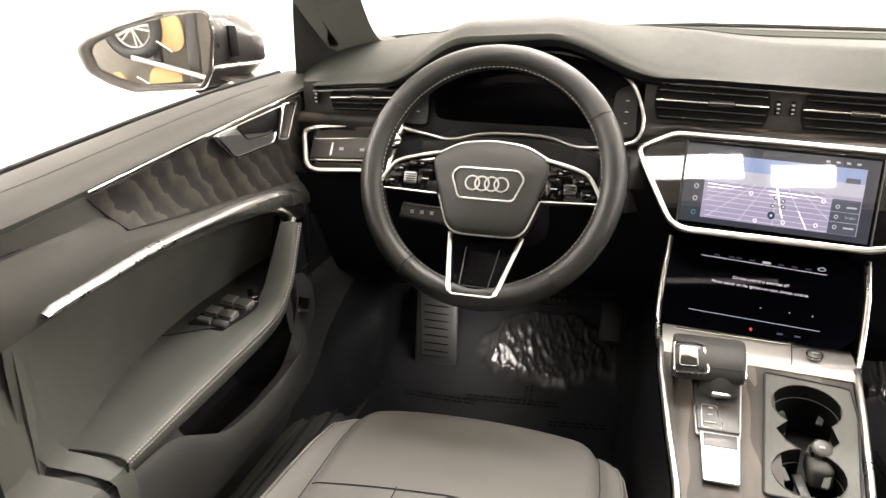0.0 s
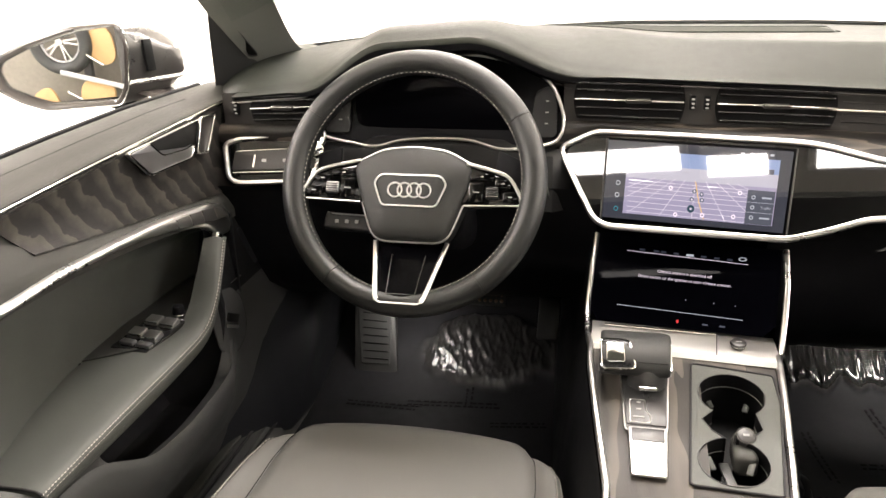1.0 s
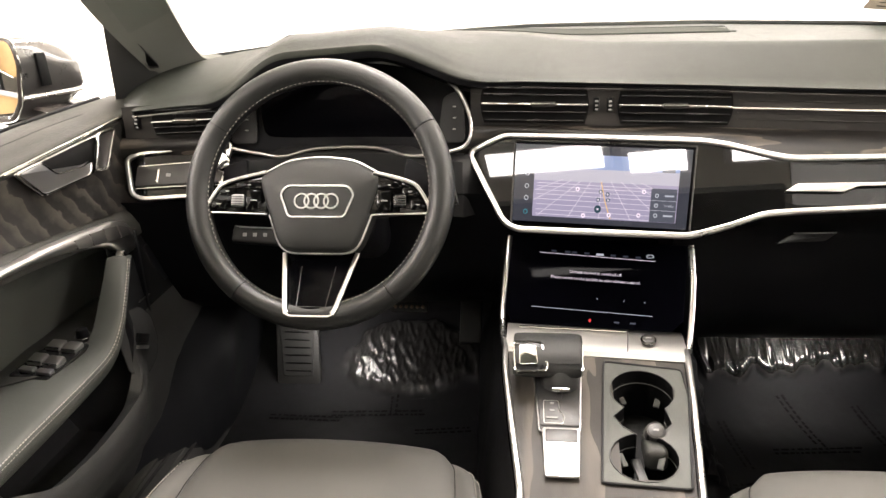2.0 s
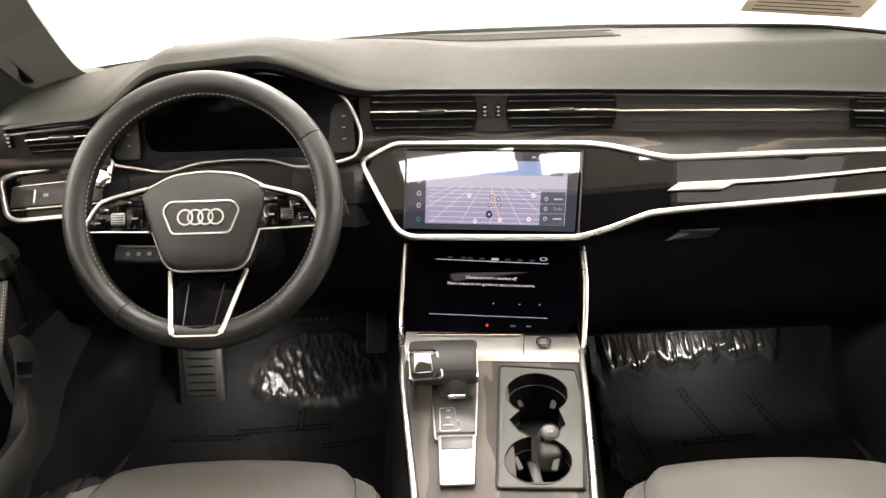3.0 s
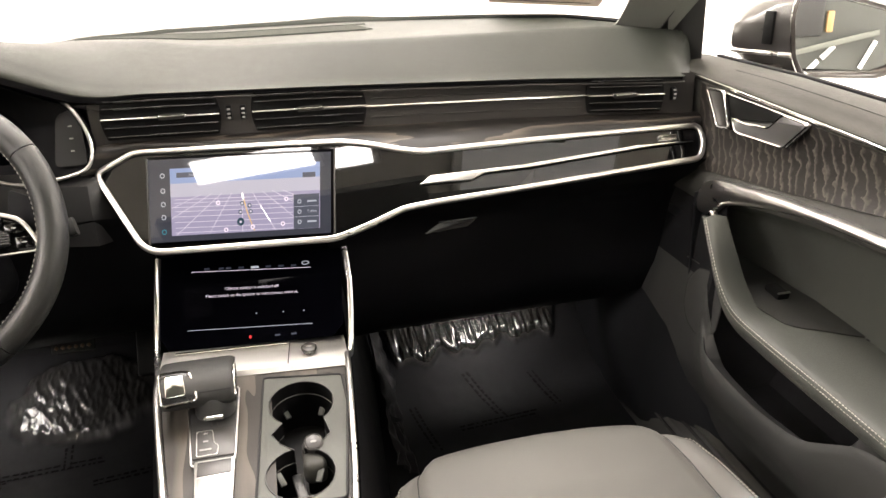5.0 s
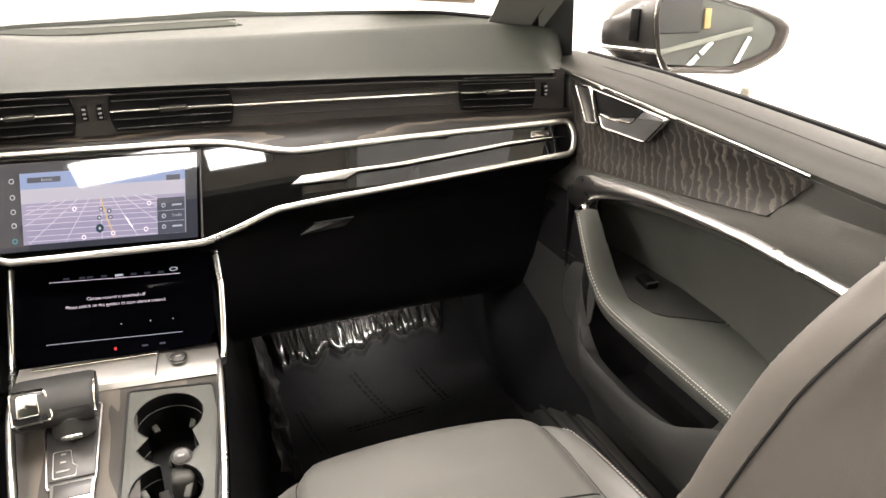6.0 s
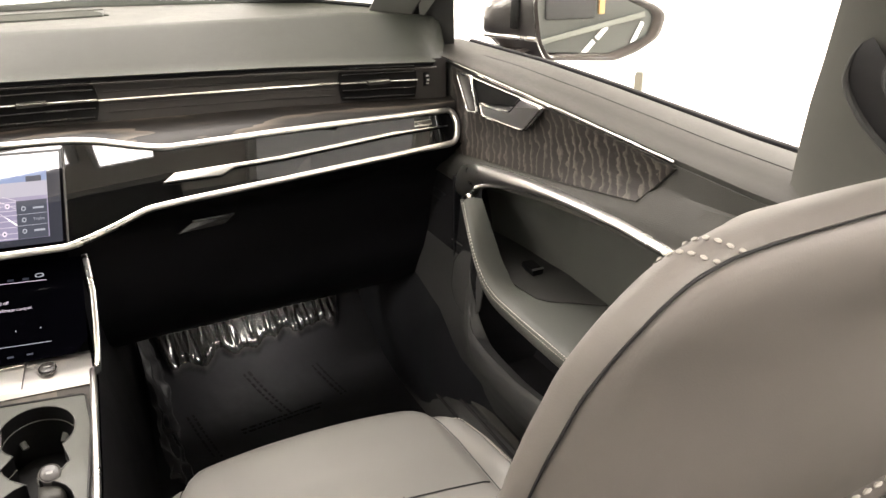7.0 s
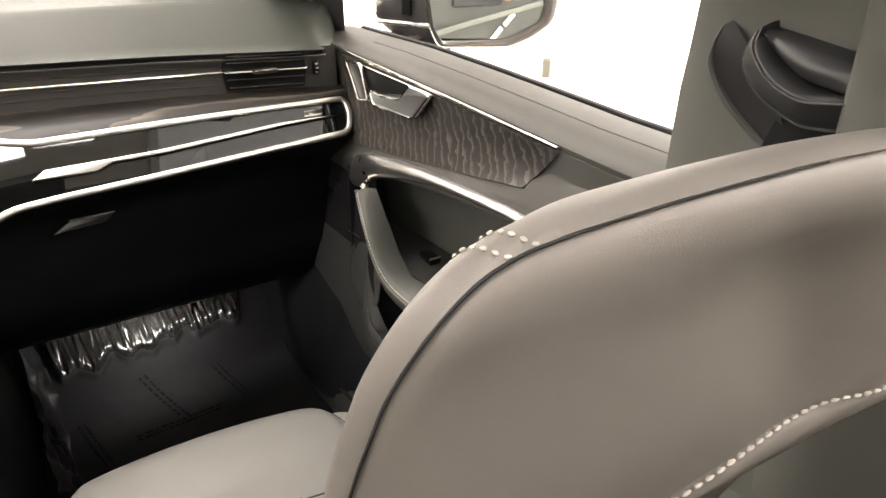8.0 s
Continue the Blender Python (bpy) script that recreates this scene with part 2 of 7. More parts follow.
def rounded(pts, r, n=4, closed=True):
    """A polyline with its corners rounded by about r."""
    p = [Vector(q) for q in pts]
    out, k = [], len(p)
    for i in range(k):
        if not closed and i in (0, k - 1):
            out.append(p[i])
            continue
        a, b, c = p[i - 1], p[i], p[(i + 1) % k]
        u, v = a - b, c - b
        s, e = b + u.normalized() * min(r, u.length * 0.45), b + v.normalized() * min(r, v.length * 0.45)
        for j in range(n + 1):
            t = j / n
            out.append(s * (1 - t) ** 2 + b * 2 * t * (1 - t) + e * t * t)
    return out


def grid(rows, close_u=False, close_v=False):
    """A skin over rows of points."""
    bm = bmesh.new()
    vs = [[bm.verts.new(p) for p in r] for r in rows]
    a, b = len(rows), len(rows[0])
    for i in range(a if close_v else a - 1):
        for j in range(b if close_u else b - 1):
            q = (vs[i][j], vs[i][(j + 1) % b], vs[(i + 1) % a][(j + 1) % b], vs[(i + 1) % a][j])
            bm.faces.new(q)
    return bm


def solid(bm, d):
    """Gives a skin a thickness."""
    bmesh.ops.recalc_face_normals(bm, faces=bm.faces)
    bmesh.ops.solidify(bm, geom=bm.faces[:], thickness=d)
    return bm


def sweep(pts, profile, closed=False, up=(0, 0, 1), scale=None):
    """profile (a: sideways, b: along up) carried along the points; ends capped."""
    p = [Vector(q) for q in pts]
    k, rows = len(p), []
    for i in range(k):
        if closed:
            t = p[(i + 1) % k] - p[i - 1]
        else:
            t = p[min(i + 1, k - 1)] - p[max(i - 1, 0)]
        t.normalize()
        upv = Vector(up(p[i])) if callable(up) else Vector(up)
        side = t.cross(upv).normalized()
        u = side.cross(t).normalized()
        s = scale(i / (k - 1)) if scale else 1.0
        rows.append([p[i] + side * a * s + u * b * s for a, b in profile])
    bm = grid(rows, close_u=True, close_v=closed)
    if not closed:
        bm.verts.ensure_lookup_table()
        m = len(profile)
        bm.faces.new([bm.verts[j] for j in range(m)])
        bm.faces.new([bm.verts[(k - 1) * m + j] for j in range(m)])
    return bm


def ring(r, n=10, rb=None):
    return [(r * math.cos(2 * math.pi * i / n), (rb or r) * math.sin(2 * math.pi * i / n)) for i in range(n)]


def bar_profile(w, h, r):
    """A rounded rectangle w by h."""
    return [(q.x, q.y) for q in rounded([(-w / 2, -h / 2, 0), (w / 2, -h / 2, 0), (w / 2, h / 2, 0), (-w / 2, h / 2, 0)], r, 3)]


def tube(pts, r, n=8, closed=False, up=(0.13, 0.21, 0.97)):
    return sweep(pts, ring(r, n), closed, up)


def box(sx, sy, sz, m=None, bevel=0.0, seg=2):
    bm = bmesh.new()
    bmesh.ops.create_cube(bm, size=1.0, matrix=Matrix.Diagonal((sx, sy, sz, 1)))
    if bevel:
        bmesh.ops.bevel(bm, geom=bm.edges[:], offset=bevel, segments=seg, profile=0.5, affect="EDGES")
    if m is not None:
        bmesh.ops.transform(bm, matrix=m, verts=bm.verts)
    return bm


def prism(outline, push, bevel=0.0, seg=2):
    """A flat outline pushed along a vector into a solid; its front rim bevelled."""
    bm = bmesh.new()
    push = Vector(push)
    lo = [bm.verts.new(Vector(p)) for p in outline]
    hi = [bm.verts.new(Vector(p) + push) for p in outline]
    k = len(lo)
    bm.faces.new(lo[::-1])
    bm.faces.new(hi)
    rim = []
    for i in range(k):
        bm.faces.new((lo[i], lo[(i + 1) % k], hi[(i + 1) % k], hi[i]))
    bmesh.ops.recalc_face_normals(bm, faces=bm.faces)
    if bevel:
        rim = [e for e in bm.edges if e.verts[0] in set(hi) and e.verts[1] in set(hi)]
        bmesh.ops.bevel(bm, geom=rim, offset=bevel, segments=seg, profile=0.5, affect="EDGES")
    return bm


def cylinder(r, h, m=None, n=32, r2=None, bevel=0.0):
    bm = bmesh.new()
    bmesh.ops.create_cone(bm, cap_ends=True, segments=n, radius1=r, radius2=r if r2 is None else r2, depth=h)
    if bevel:
        e = [x for x in bm.edges if abs(x.verts[0].co.z - x.verts[1].co.z) < 1e-6]
        bmesh.ops.bevel(bm, geom=e, offset=bevel, segments=2, profile=0.5, affect="EDGES")
    if m is not None:
        bmesh.ops.transform(bm, matrix=m, verts=bm.verts)
    return bm


def torus(R, r, m=None, n=40, k=8, arc=2 * math.pi):
    rows = []
    full = arc > 6.28
    for i in range(n if full else n + 1):
        a = arc * i / n
        rows.append([V((R + r * math.cos(b)) * math.cos(a), (R + r * math.cos(b)) * math.sin(a), r * math.sin(b))
                     for b in [2 * math.pi * j / k for j in range(k)]])
    bm = grid(rows, close_u=True, close_v=full)
    if m is not None:
        bmesh.ops.transform(bm, matrix=m, verts=bm.verts)
    return bm


def lerp(x, xs, ys):
    return float(np.interp(x, xs, ys))


def frange(a, b, n):
    return [a + (b - a) * i / n for i in range(n + 1)]


def basis_at(o, x, y):
    """A frame with its first axis along x, its second near y."""
    x = Vector(x).normalized()
    z = x.cross(Vector(y)).normalized()
    y = z.cross(x)
    return Matrix(((x.x, y.x, z.x, o[0]), (x.y, y.y, z.y, o[1]), (x.z, y.z, z.z, o[2]), (0, 0, 0, 1)))


def stitches(pts, material, parent, r=0.0007, dash=0.0042, gap=0.0022, name="stitching"):
    """A row of thread stitches along a line."""
    p = [Vector(q) for q in pts]
    L = [0.0]
    for a, b in zip(p, p[1:]):
        L.append(L[-1] + (b - a).length)

    def at(s):
        i = min(max(int(np.searchsorted(L, s)) - 1, 0), len(p) - 2)
        t = (s - L[i]) / max(L[i + 1] - L[i], 1e-9)
        return p[i].lerp(p[i + 1], t)
    verts, faces = [], []
    s = 0.0
    while s + dash < L[-1]:
        a, b = at(s), at(s + dash)
        t = (b - a).normalized()
        u = t.cross(V(0.31, 0.22, 0.93)).normalized()
        w = t.cross(u)
        k = len(verts)
        for c, rr in ((a, 0.5), (a.lerp(b, 0.5), 1.0), (b, 0.5)):
            for g in range(5):
                an = 2 * math.pi * g / 5
                verts.append(c + (u * math.cos(an) + w * math.sin(an)) * r * rr)
        for q in range(2):
            for g in range(5):
                faces.append((k + q * 5 + g, k + q * 5 + (g + 1) % 5, k + (q + 1) * 5 + (g + 1) % 5, k + (q + 1) * 5 + g))
        s += dash + gap
    bm = bmesh.new()
    vs = [bm.verts.new(v) for v in verts]
    for f in faces:
        bm.faces.new([vs[i] for i in f])
    ob = part(name, bm, material, parent, "row of pale thread stitches")
    ob["kind"] = "stuff"
    return ob


# ---- the hall round the car ----
def slab(name, x0, x1, y0, y1, z0, z1, material, label, category):
    ob = obj(name, box(x1 - x0, y1 - y0, z1 - z0, Matrix.Translation(((x0 + x1) / 2, (y0 + y1) / 2, (z0 + z1) / 2))), material, smooth=False)
    return tagged(ob, label, category, kind="structure")


slab("ground", -6, 6, -7, 8, GROUND - 0.1, GROUND, M["floor"], "pale smooth concrete hall floor", "floor")
slab("wall_west", -6.1, -6, -7, 8, GROUND, CEIL, M["wall"], "plain white painted hall wall", "wall")
slab("wall_east", 6, 6.1, -7, 8, GROUND, CEIL, M["wall"], "plain white painted hall wall", "wall")
slab("wall_north", -6.1, 6.1, 8, 8.1, GROUND, CEIL, M["wall"], "plain white painted hall wall", "wall")
slab("wall_south", -6.1, 6.1, -7.1, -7, GROUND, CEIL, M["wall"], "plain white painted hall wall", "wall")
slab("ceiling", -6.1, 6.1, -7.1, 8.1, CEIL, CEIL + 0.1, M["ceiling"], "plain pale hall ceiling", "ceiling")
for lx, ly, lw, ll, le in CEIL_LAMPS:
    f = thing("ceiling_light", (lx, ly, CEIL - 0.04), "white light fixture under the ceiling, wide panels added as fill", "light", "ceiling tube lights")
    part("housing", box(lw + 0.08, ll + 0.08, 0.06, Matrix.Translation((lx, ly, CEIL - 0.035)), 0.015), M["wall"], f)


# ---- dashboard ----
def y_panel(x, z):
    """Depth of the black trim panel's face."""
    return lerp(x, [-0.75, -0.18, 0.14, 0.27, 0.7], [0.12, 0.18, 0.135, 0.12, 0.122]) + 0.72 * (z - 0.68)


def y_band(x):
    return lerp(x, [-0.72, -0.56, -0.2, 0.15, 0.45, 0.68, 0.75], [0.165, 0.18, 0.22, 0.225, 0.205, 0.178, 0.168])


def z_band(x):
    """Bottom and top of the air vent band."""
    return (lerp(x, [-0.72, -0.16, 0.13, 0.46, 0.71], [0.752, 0.758, 0.752, 0.746, 0.739]),
            lerp(x, [-0.72, -0.17, 0.13, 0.46, 0.71], [0.797, 0.822, 0.813, 0.804, 0.797]))


def smooth(t):
    t = min(max(t, 0.0), 1.0)
    return t * t * (3 - 2 * t)


def hood(x):
    """Rise of the instrument cowl over the dash top."""
    a = smooth((x + 0.585) / 0.15)
    b = smooth((-0.15 - x) / 0.17)
    return a * b


def dash_front(x):
    """Front edge of the dash top: depth and height."""
    y = y_band(x) - 0.012 - 0.04 * hood(x) + 1.5 * max(0.0, abs(x) - 0.69)
    z = lerp(x, [-0.74, -0.62, -0.17, 0.13, 0.46, 0.74], [0.795, 0.805, 0.83, 0.819, 0.809, 0.798])
    return y, z + 0.068 * hood(x)


def dash_far(x):
    return (lerp(x, [-0.78, -0.74, -0.6, -0.3, -0.13, 0.05, 0.243, 0.478, 0.649, 0.7, 0.78], [0.33, 0.43, 0.575, 0.615, 0.615, 0.62, 0.61, 0.53, 0.425, 0.385, 0.33]),
            lerp(x, [-0.78, -0.6, -0.4, -0.25, -0.1, 0.6, 0.78], [0.83, 0.836, 0.842, 0.855, 0.862, 0.862, 0.845]))


dash = thing("dashboard", (0, 0.3, 0.6), "soft grey dashboard with wood, black gloss and aluminium trim", "dashboard")


def hood_wide(x):
    return smooth((x + 0.76) / 0.24) * smooth((0.02 - x) / 0.28)


def lip(x):
    return lerp(x, [-0.6, -0.5, -0.2, -0.1], [0.4, 1.0, 0.8, 0.38])


def dash_z(x, y):
    """Height of the dash top."""
    (y0, z0), (y1, z1) = dash_front(x), dash_far(x)
    h, t = hood(x), min(max((y - y0 - 0.012) / (y1 - y0 - 0.012), 0.0), 1.0)
    zb = z0 - 0.068 * h
    tc = (lerp(x, [-0.1, 0.05, 0.22, 0.4, 0.56, 0.7], [0.39, 0.335, 0.31, 0.295, 0.28, 0.27]) - y0 - 0.012) / (y1 - y0 - 0.012)
    tc = min(max(lerp(x, [-0.32, -0.1], [0.5, tc]), 0.15), 0.6)
    k = t / tc
    rise = 1.10 * k - 0.06 * k * k if t < tc else 1.04 - 0.04 * (t - tc) / (1 - tc)
    return zb + (z1 - zb) * rise + 0.068 * h * (1 - smooth(t * 1.7)) + 0.023 * hood_wide(x) * math.sin(math.pi * t ** 0.7)


rows, lips = [], []
for x in frange(-0.775, 0.775, 124):
    (y0, z0), (y1, z1) = dash_front(x), dash_far(x)
    h = hood(x)
    if abs(x) > 0.705:
        lips.append([V(x, y0 + 0.07, z0 - 0.012), V(x, y0 + 0.012, z0 - 0.011), V(x, y0 + 0.0022, z0 - 0.009), V(x, y0 + 0.0005, z0 - 0.013 * lip(x))])
    else:
        lips.append([V(x, y0 + 0.07, z0 - 0.034 * lip(x)), V(x, y0 + 0.012, z0 - 0.031 * lip(x)), V(x, y0 + 0.0022, z0 - 0.024 * lip(x)), V(x, y0 + 0.0005, z0 - 0.013 * lip(x))])
    row = [V(x, y0 + 0.0005, z0 - 0.013 * lip(x)), V(x, y0, z0 - 0.010 * lip(x)), V(x, y0 + 0.003, z0 - 0.003), V(x, y0 + 0.012, z0)]
    zb = z0 - 0.068 * h
    for i in range(1, 41):
        t = i / 40
        y = y0 + 0.012 + (y1 - y0 - 0.012) * t
        row.append(V(x, y, dash_z(x, y)))
    rows.append(row)
part("dash_top", grid(rows), M["dash"], dash, "grey-green soft dash top, slightly domed over the instruments")
part("dash_lip", grid(lips), M["black"], dash, "black underside of the dash edge")
# the sunken speaker and display strip near the windscreen
strip = []
for x in frange(-0.215, 0.245, 20):
    strip.append([V(x + 0.02 * (j / 6 - 0.5) * (1 if x < 0 else -1), y, dash_z(x, y) + 0.0015) for j, y in enumerate(frange(0.455, 0.540, 6))])
spk_g = part("speaker_grille", solid(grid(strip), 0.003), M["grille"], dash, "dark perforated speaker strip")
rim = rounded([V(-0.225 + 0.47 * k / 12, 0.445, 0) for k in range(13)] + [V(0.255 - 0.48 * k / 12, 0.550, 0) for k in range(13)], 0.008)
rim = [V(p.x, p.y, dash_z(p.x, p.y) + 0.0005) for p in rim]
part("grille_rim", tube(rim, 0.0014, 6, True), M["dash"], spk_g)
# dark shadow gap and bright line under the dash top
line = [V(x, dash_front(x)[0] + 0.004, dash_front(x)[1] - 0.0135) for x in frange(-0.10, 0.765, 60)]
part("trim_line", tube(line, 0.0016, 6), M["band"], dash)
line = [V(x, dash_front(x)[0] + 0.004, dash_front(x)[1] - 0.0135) for x in frange(-0.765, -0.57, 24)]
part("trim_line", tube(line, 0.0014, 6), M["chrome"], dash)

# vent band behind the vents
for xa, xb in ((-0.712, -0.548), (-0.178, 0.712)):
    rows = []
    for x in frange(xa, xb, 70):
        a, b = z_band(x)
        rows.append([V(x, y_band(x), z) for z in frange(a - 0.004, b + 0.002, 6)])
    part("vent_band", grid(rows), M["band"], dash, "satin grey band with ribbed finish")
for k in range(4):
    zz = [0.2, 0.36, 0.66, 0.84][k]
    ln = [V(x, y_band(x) - 0.0008, z_band(x)[0] + (z_band(x)[1] - z_band(x)[0]) * zz) for x in frange(0.215, 0.535, 30)]
    part("rib", tube(ln, 0.0009, 5), M["band"], dash)
ln = [V(x, y_band(x) - 0.003, lerp(x, [0.14, 0.4, 0.55, 0.6], [0.780, 0.776, 0.774, 0.775])) for x in frange(0.143, 0.585, 40)]
part("bright_strip", tube(ln, 0.0017, 6), M["bright"], dash)

# wood strip under the vents
def z_top(x):
    """Upper edge of the aluminium frame."""
    return lerp(x, [-0.181, -0.127, 0.16, 0.194, 0.245, 0.276, 0.445, 0.566, 0.71], [0.717, 0.741, 0.740, 0.736, 0.7255, 0.721, 0.7225, 0.7225, 0.7215])


def z_bot(x):
    return lerp(x, [-0.181, -0.125, -0.106, 0.133, 0.153, 0.189, 0.237, 0.277, 0.436, 0.555, 0.70], [0.717, 0.629, 0.621, 0.624, 0.628, 0.638, 0.654, 0.658, 0.665, 0.671, 0.678])


def wood_rows(a, b, top):
    rows = []
    for x in frange(a, b, 60):
        zl = top(x) - 0.004
        yl = y_panel(x, zl) + 0.004
        zu, yu = z_band(x)[0] - 0.001, y_band(x) + 0.002
        rows.append([V(x, yl + (yu - yl) * t - 0.006 * math.sin(math.pi * t), zl + (zu - zl) * t + 0.004 * math.sin(math.pi * t)) for t in frange(0, 1, 6)])
    return rows


part("wood_strip", solid(grid(wood_rows(-0.2, 0.72, z_top)), 0.002), M["wood"], dash, "grey open-pore ash wood strip")
part("wood_strip", solid(grid(wood_rows(-0.72, -0.55, lambda x: 0.726)), 0.002), M["wood"], dash, "grey open-pore ash wood strip")

# black gloss panel and its frame
rows = []
for x in [-0.176] + frange(-0.17, 0.705, 90):
    rows.append([V(x, y_panel(x, z) + 0.004, z) for z in frange(z_bot(x), z_top(x), 8)])
part("gloss_panel", solid(grid(rows), -0.004), M["piano"], dash, "piano black gloss trim panel")


def on_panel(x, z, d=0.0):
    return V(x, y_panel(x, z) - d, z)


outer = [(-0.181, 0.717), (-0.127, 0.741), (0.0, 0.741), (0.16, 0.740), (0.194, 0.736), (0.245, 0.7255), (0.276, 0.721), (0.445, 0.7225),
         (0.566, 0.7225), (0.710, 0.7215), (0.7135, 0.702), (0.702, 0.678), (0.555, 0.671), (0.436, 0.665), (0.277, 0.658), (0.237, 0.654), (0.189, 0.638),
         (0.153, 0.628), (0.133, 0.624), (-0.106, 0.621), (-0.125, 0.629)]
path = [on_panel(p.x, p.y, 0.001) for p in rounded([V(a, b, 0) for a, b in outer], 0.011, 4)]
part("aluminium_frame", sweep(path, bar_profile(0.0085, 0.010, 0.003), True, up=(0, -0.81, 0.58)), M["chrome"], dash, "satin aluminium frame round the gloss panel")
# second trim blade in the passenger panel
blade = [V(x, y_panel(x, z) - 0.003, z) for x, z in [(0.263, 0.681), (0.28, 0.6905), (0.42, 0.6925), (0.6, 0.7025), (0.694, 0.7015), (0.6, 0.6985), (0.43, 0.6885), (0.36, 0.6875), (0.34, 0.6805)]]
part("aluminium_blade", prism(blade, (0, -0.004, 0.003), 0.001), M["chrome"], dash, "brushed aluminium blade with a wide tip")
part("badge_plate", box(0.03, 0.003, 0.010, Matrix.Translation(on_panel(0.655, 0.709, 0.002)), 0.001), M["bright"], dash)
# edges of the screen niche
for x0, x1 in ((-0.110, -0.114), (0.151, 0.136)):
    part("niche_edge", tube([on_panel(x0, 0.733, 0.003), on_panel(x1, 0.63, 0.003)], 0.0016, 6), M["band"], dash)

# lower dash, knee panels, glove box
def lower(x0, x1, ztop, prof, name, label, material):
    rows = []
    for x in frange(x0, x1, 40):
        z0 = ztop(x)
        y0 = y_panel(x, z0) + 0.004
        rows.append([V(x, y0 + dy, z0 + (zz - z0) * t) for dy, zz, t in [(0, 0, 0)] + [(a, b, 1) for a, b in prof]])
    part(name, grid(rows), material, dash, label)


lower(0.13, 0.74, lambda x: z_bot(x) - 0.003, [(0.035, 0.64), (0.072, 0.615), (0.08, 0.59), (0.084, 0.55), (0.092, 0.47), (0.12, 0.41), (0.20, 0.36), (0.3, 0.325)], "glove_box_panel",
      "black plastic glove box front", M["black"])
lower(-0.74, -0.12, lambda x: 0.662, [(0.01, 0.65), (0.03, 0.60), (0.06, 0.53), (0.09, 0.46), (0.16, 0.41), (0.28, 0.38), (0.36, 0.37)], "knee_panel",
      "black plastic knee panel under the steering column", M["black"])
gx, gy, gz = 0.33, 0.178, 0.595
gh = part("glove_handle", prism(rounded([V(0.275, gy - 0.003, 0.585), V(0.30, gy - 0.001, 0.6), V(0.362, gy, 0.601), V(0.345, gy - 0.004, 0.589)], 0.004), (0, -0.006, 0.002), 0.002), M["key"], dash, "small gloss black release handle")
part("handle_edge", tube([V(0.30, gy - 0.006, 0.602), V(0.36, gy - 0.005, 0.603)], 0.001, 6), M["chrome"], gh)
# end cheeks and firewall close the footwell
for s in (-1, 1):
    rows = [[V(s * 0.735, y, z) for z in frange(0.36, 0.785, 3)] for y in frange(0.19, 0.6, 3)]
    part("dash_cheek", solid(grid(rows), 0.004), M["black"], dash)


# ---- air vents ----
def air_vent(x0, x1, knob_x, name="air_vent"):
    """A slatted outlet in the band, with its bright control bar."""
    v = thing(name, (0.5 * (x0 + x1), y_band((x0 + x1) / 2), z_band((x0 + x1) / 2)[0]), "black slatted air vent with a bright slide bar", "air vent", "dashboard air vents")
    xs = frange(x0, x1, 16)

    def edge(x, t, d):
        a, b = z_band(x)
        a, b = a + 0.003, b - 0.003
        xm = (x0 + x1) / 2
        xx = xm + (x - xm) * (1 - 0.07 * (2 * t - 1) ** 2)
        return V(xx, y_band(x) - d, a + (b - a) * t)
    # flat black sheet in place of the shade deep in the vent
    rows = [[edge(x, t, 0.0025) for t in frange(0, 1, 10)] for x in xs]
    part("duct_shade", solid(grid(rows), 0.002), M["vent"], v)
    for t in (0.08, 0.30, 0.76, 0.93):
        ln = [edge(x, t, 0.006) for x in frange(x0 + 0.004, x1 - 0.004, 10)]
        part("slat", sweep(ln, bar_profile(0.010, 0.0018, 0.0006), up=(0, 0.25, 1)), M["key"], v)
    t = 0.52
    for a, b in ((x0 + 0.002, knob_x - 0.019), (knob_x + 0.019, x1 - 0.002)):
        part("slide_bar", sweep([edge(x, t, 0.009) for x in frange(a, b, 8)], bar_profile(0.007, 0.0026, 0.001), up=(0, 0.2, 1)), M["bright"], v, "thin chrome bar")
    sld = part("slider", box(0.036, 0.012, 0.006, Matrix.Translation(edge(knob_x, t, 0.009)), 0.0015), M["band"], v)
    part("slider_edge", box(0.034, 0.002, 0.0022, Matrix.Translation(edge(knob_x, t + 0.04, 0.0155)), 0.0006), M["bright"], sld)
    return v


air_vent(-0.163, -0.001, -0.068)
air_vent(0.041, 0.207, 0.125)
air_vent(0.54, 0.663, 0.60)
air_vent(-0.665, -0.552, -0.612)
for wx, sz in ((0.010, 1), (0.030, 1), (0.679, 0.9), (-0.689, 0.9)):
    w = thing("vent_wheel", (wx, y_band(wx), 0.77), "small black thumb wheel beside an air vent", "thumb wheel", "vent thumb wheels")
    zc = (z_band(wx)[0] + z_band(wx)[1]) / 2
    rol = part("wheel", cylinder(0.011, 0.0085, pose(wx, y_band(wx) + 0.003, zc, 0, 90, 0), 24, bevel=0.001), M["vent"], w)
    for k in range(3):
        part("mark", box(0.0045, 0.001, 0.0028, Matrix.Translation((wx, y_band(wx) - 0.0085 + abs(k - 1) * 0.002, zc + (k - 1) * 0.006)), 0.0004), M["ink"], rol)


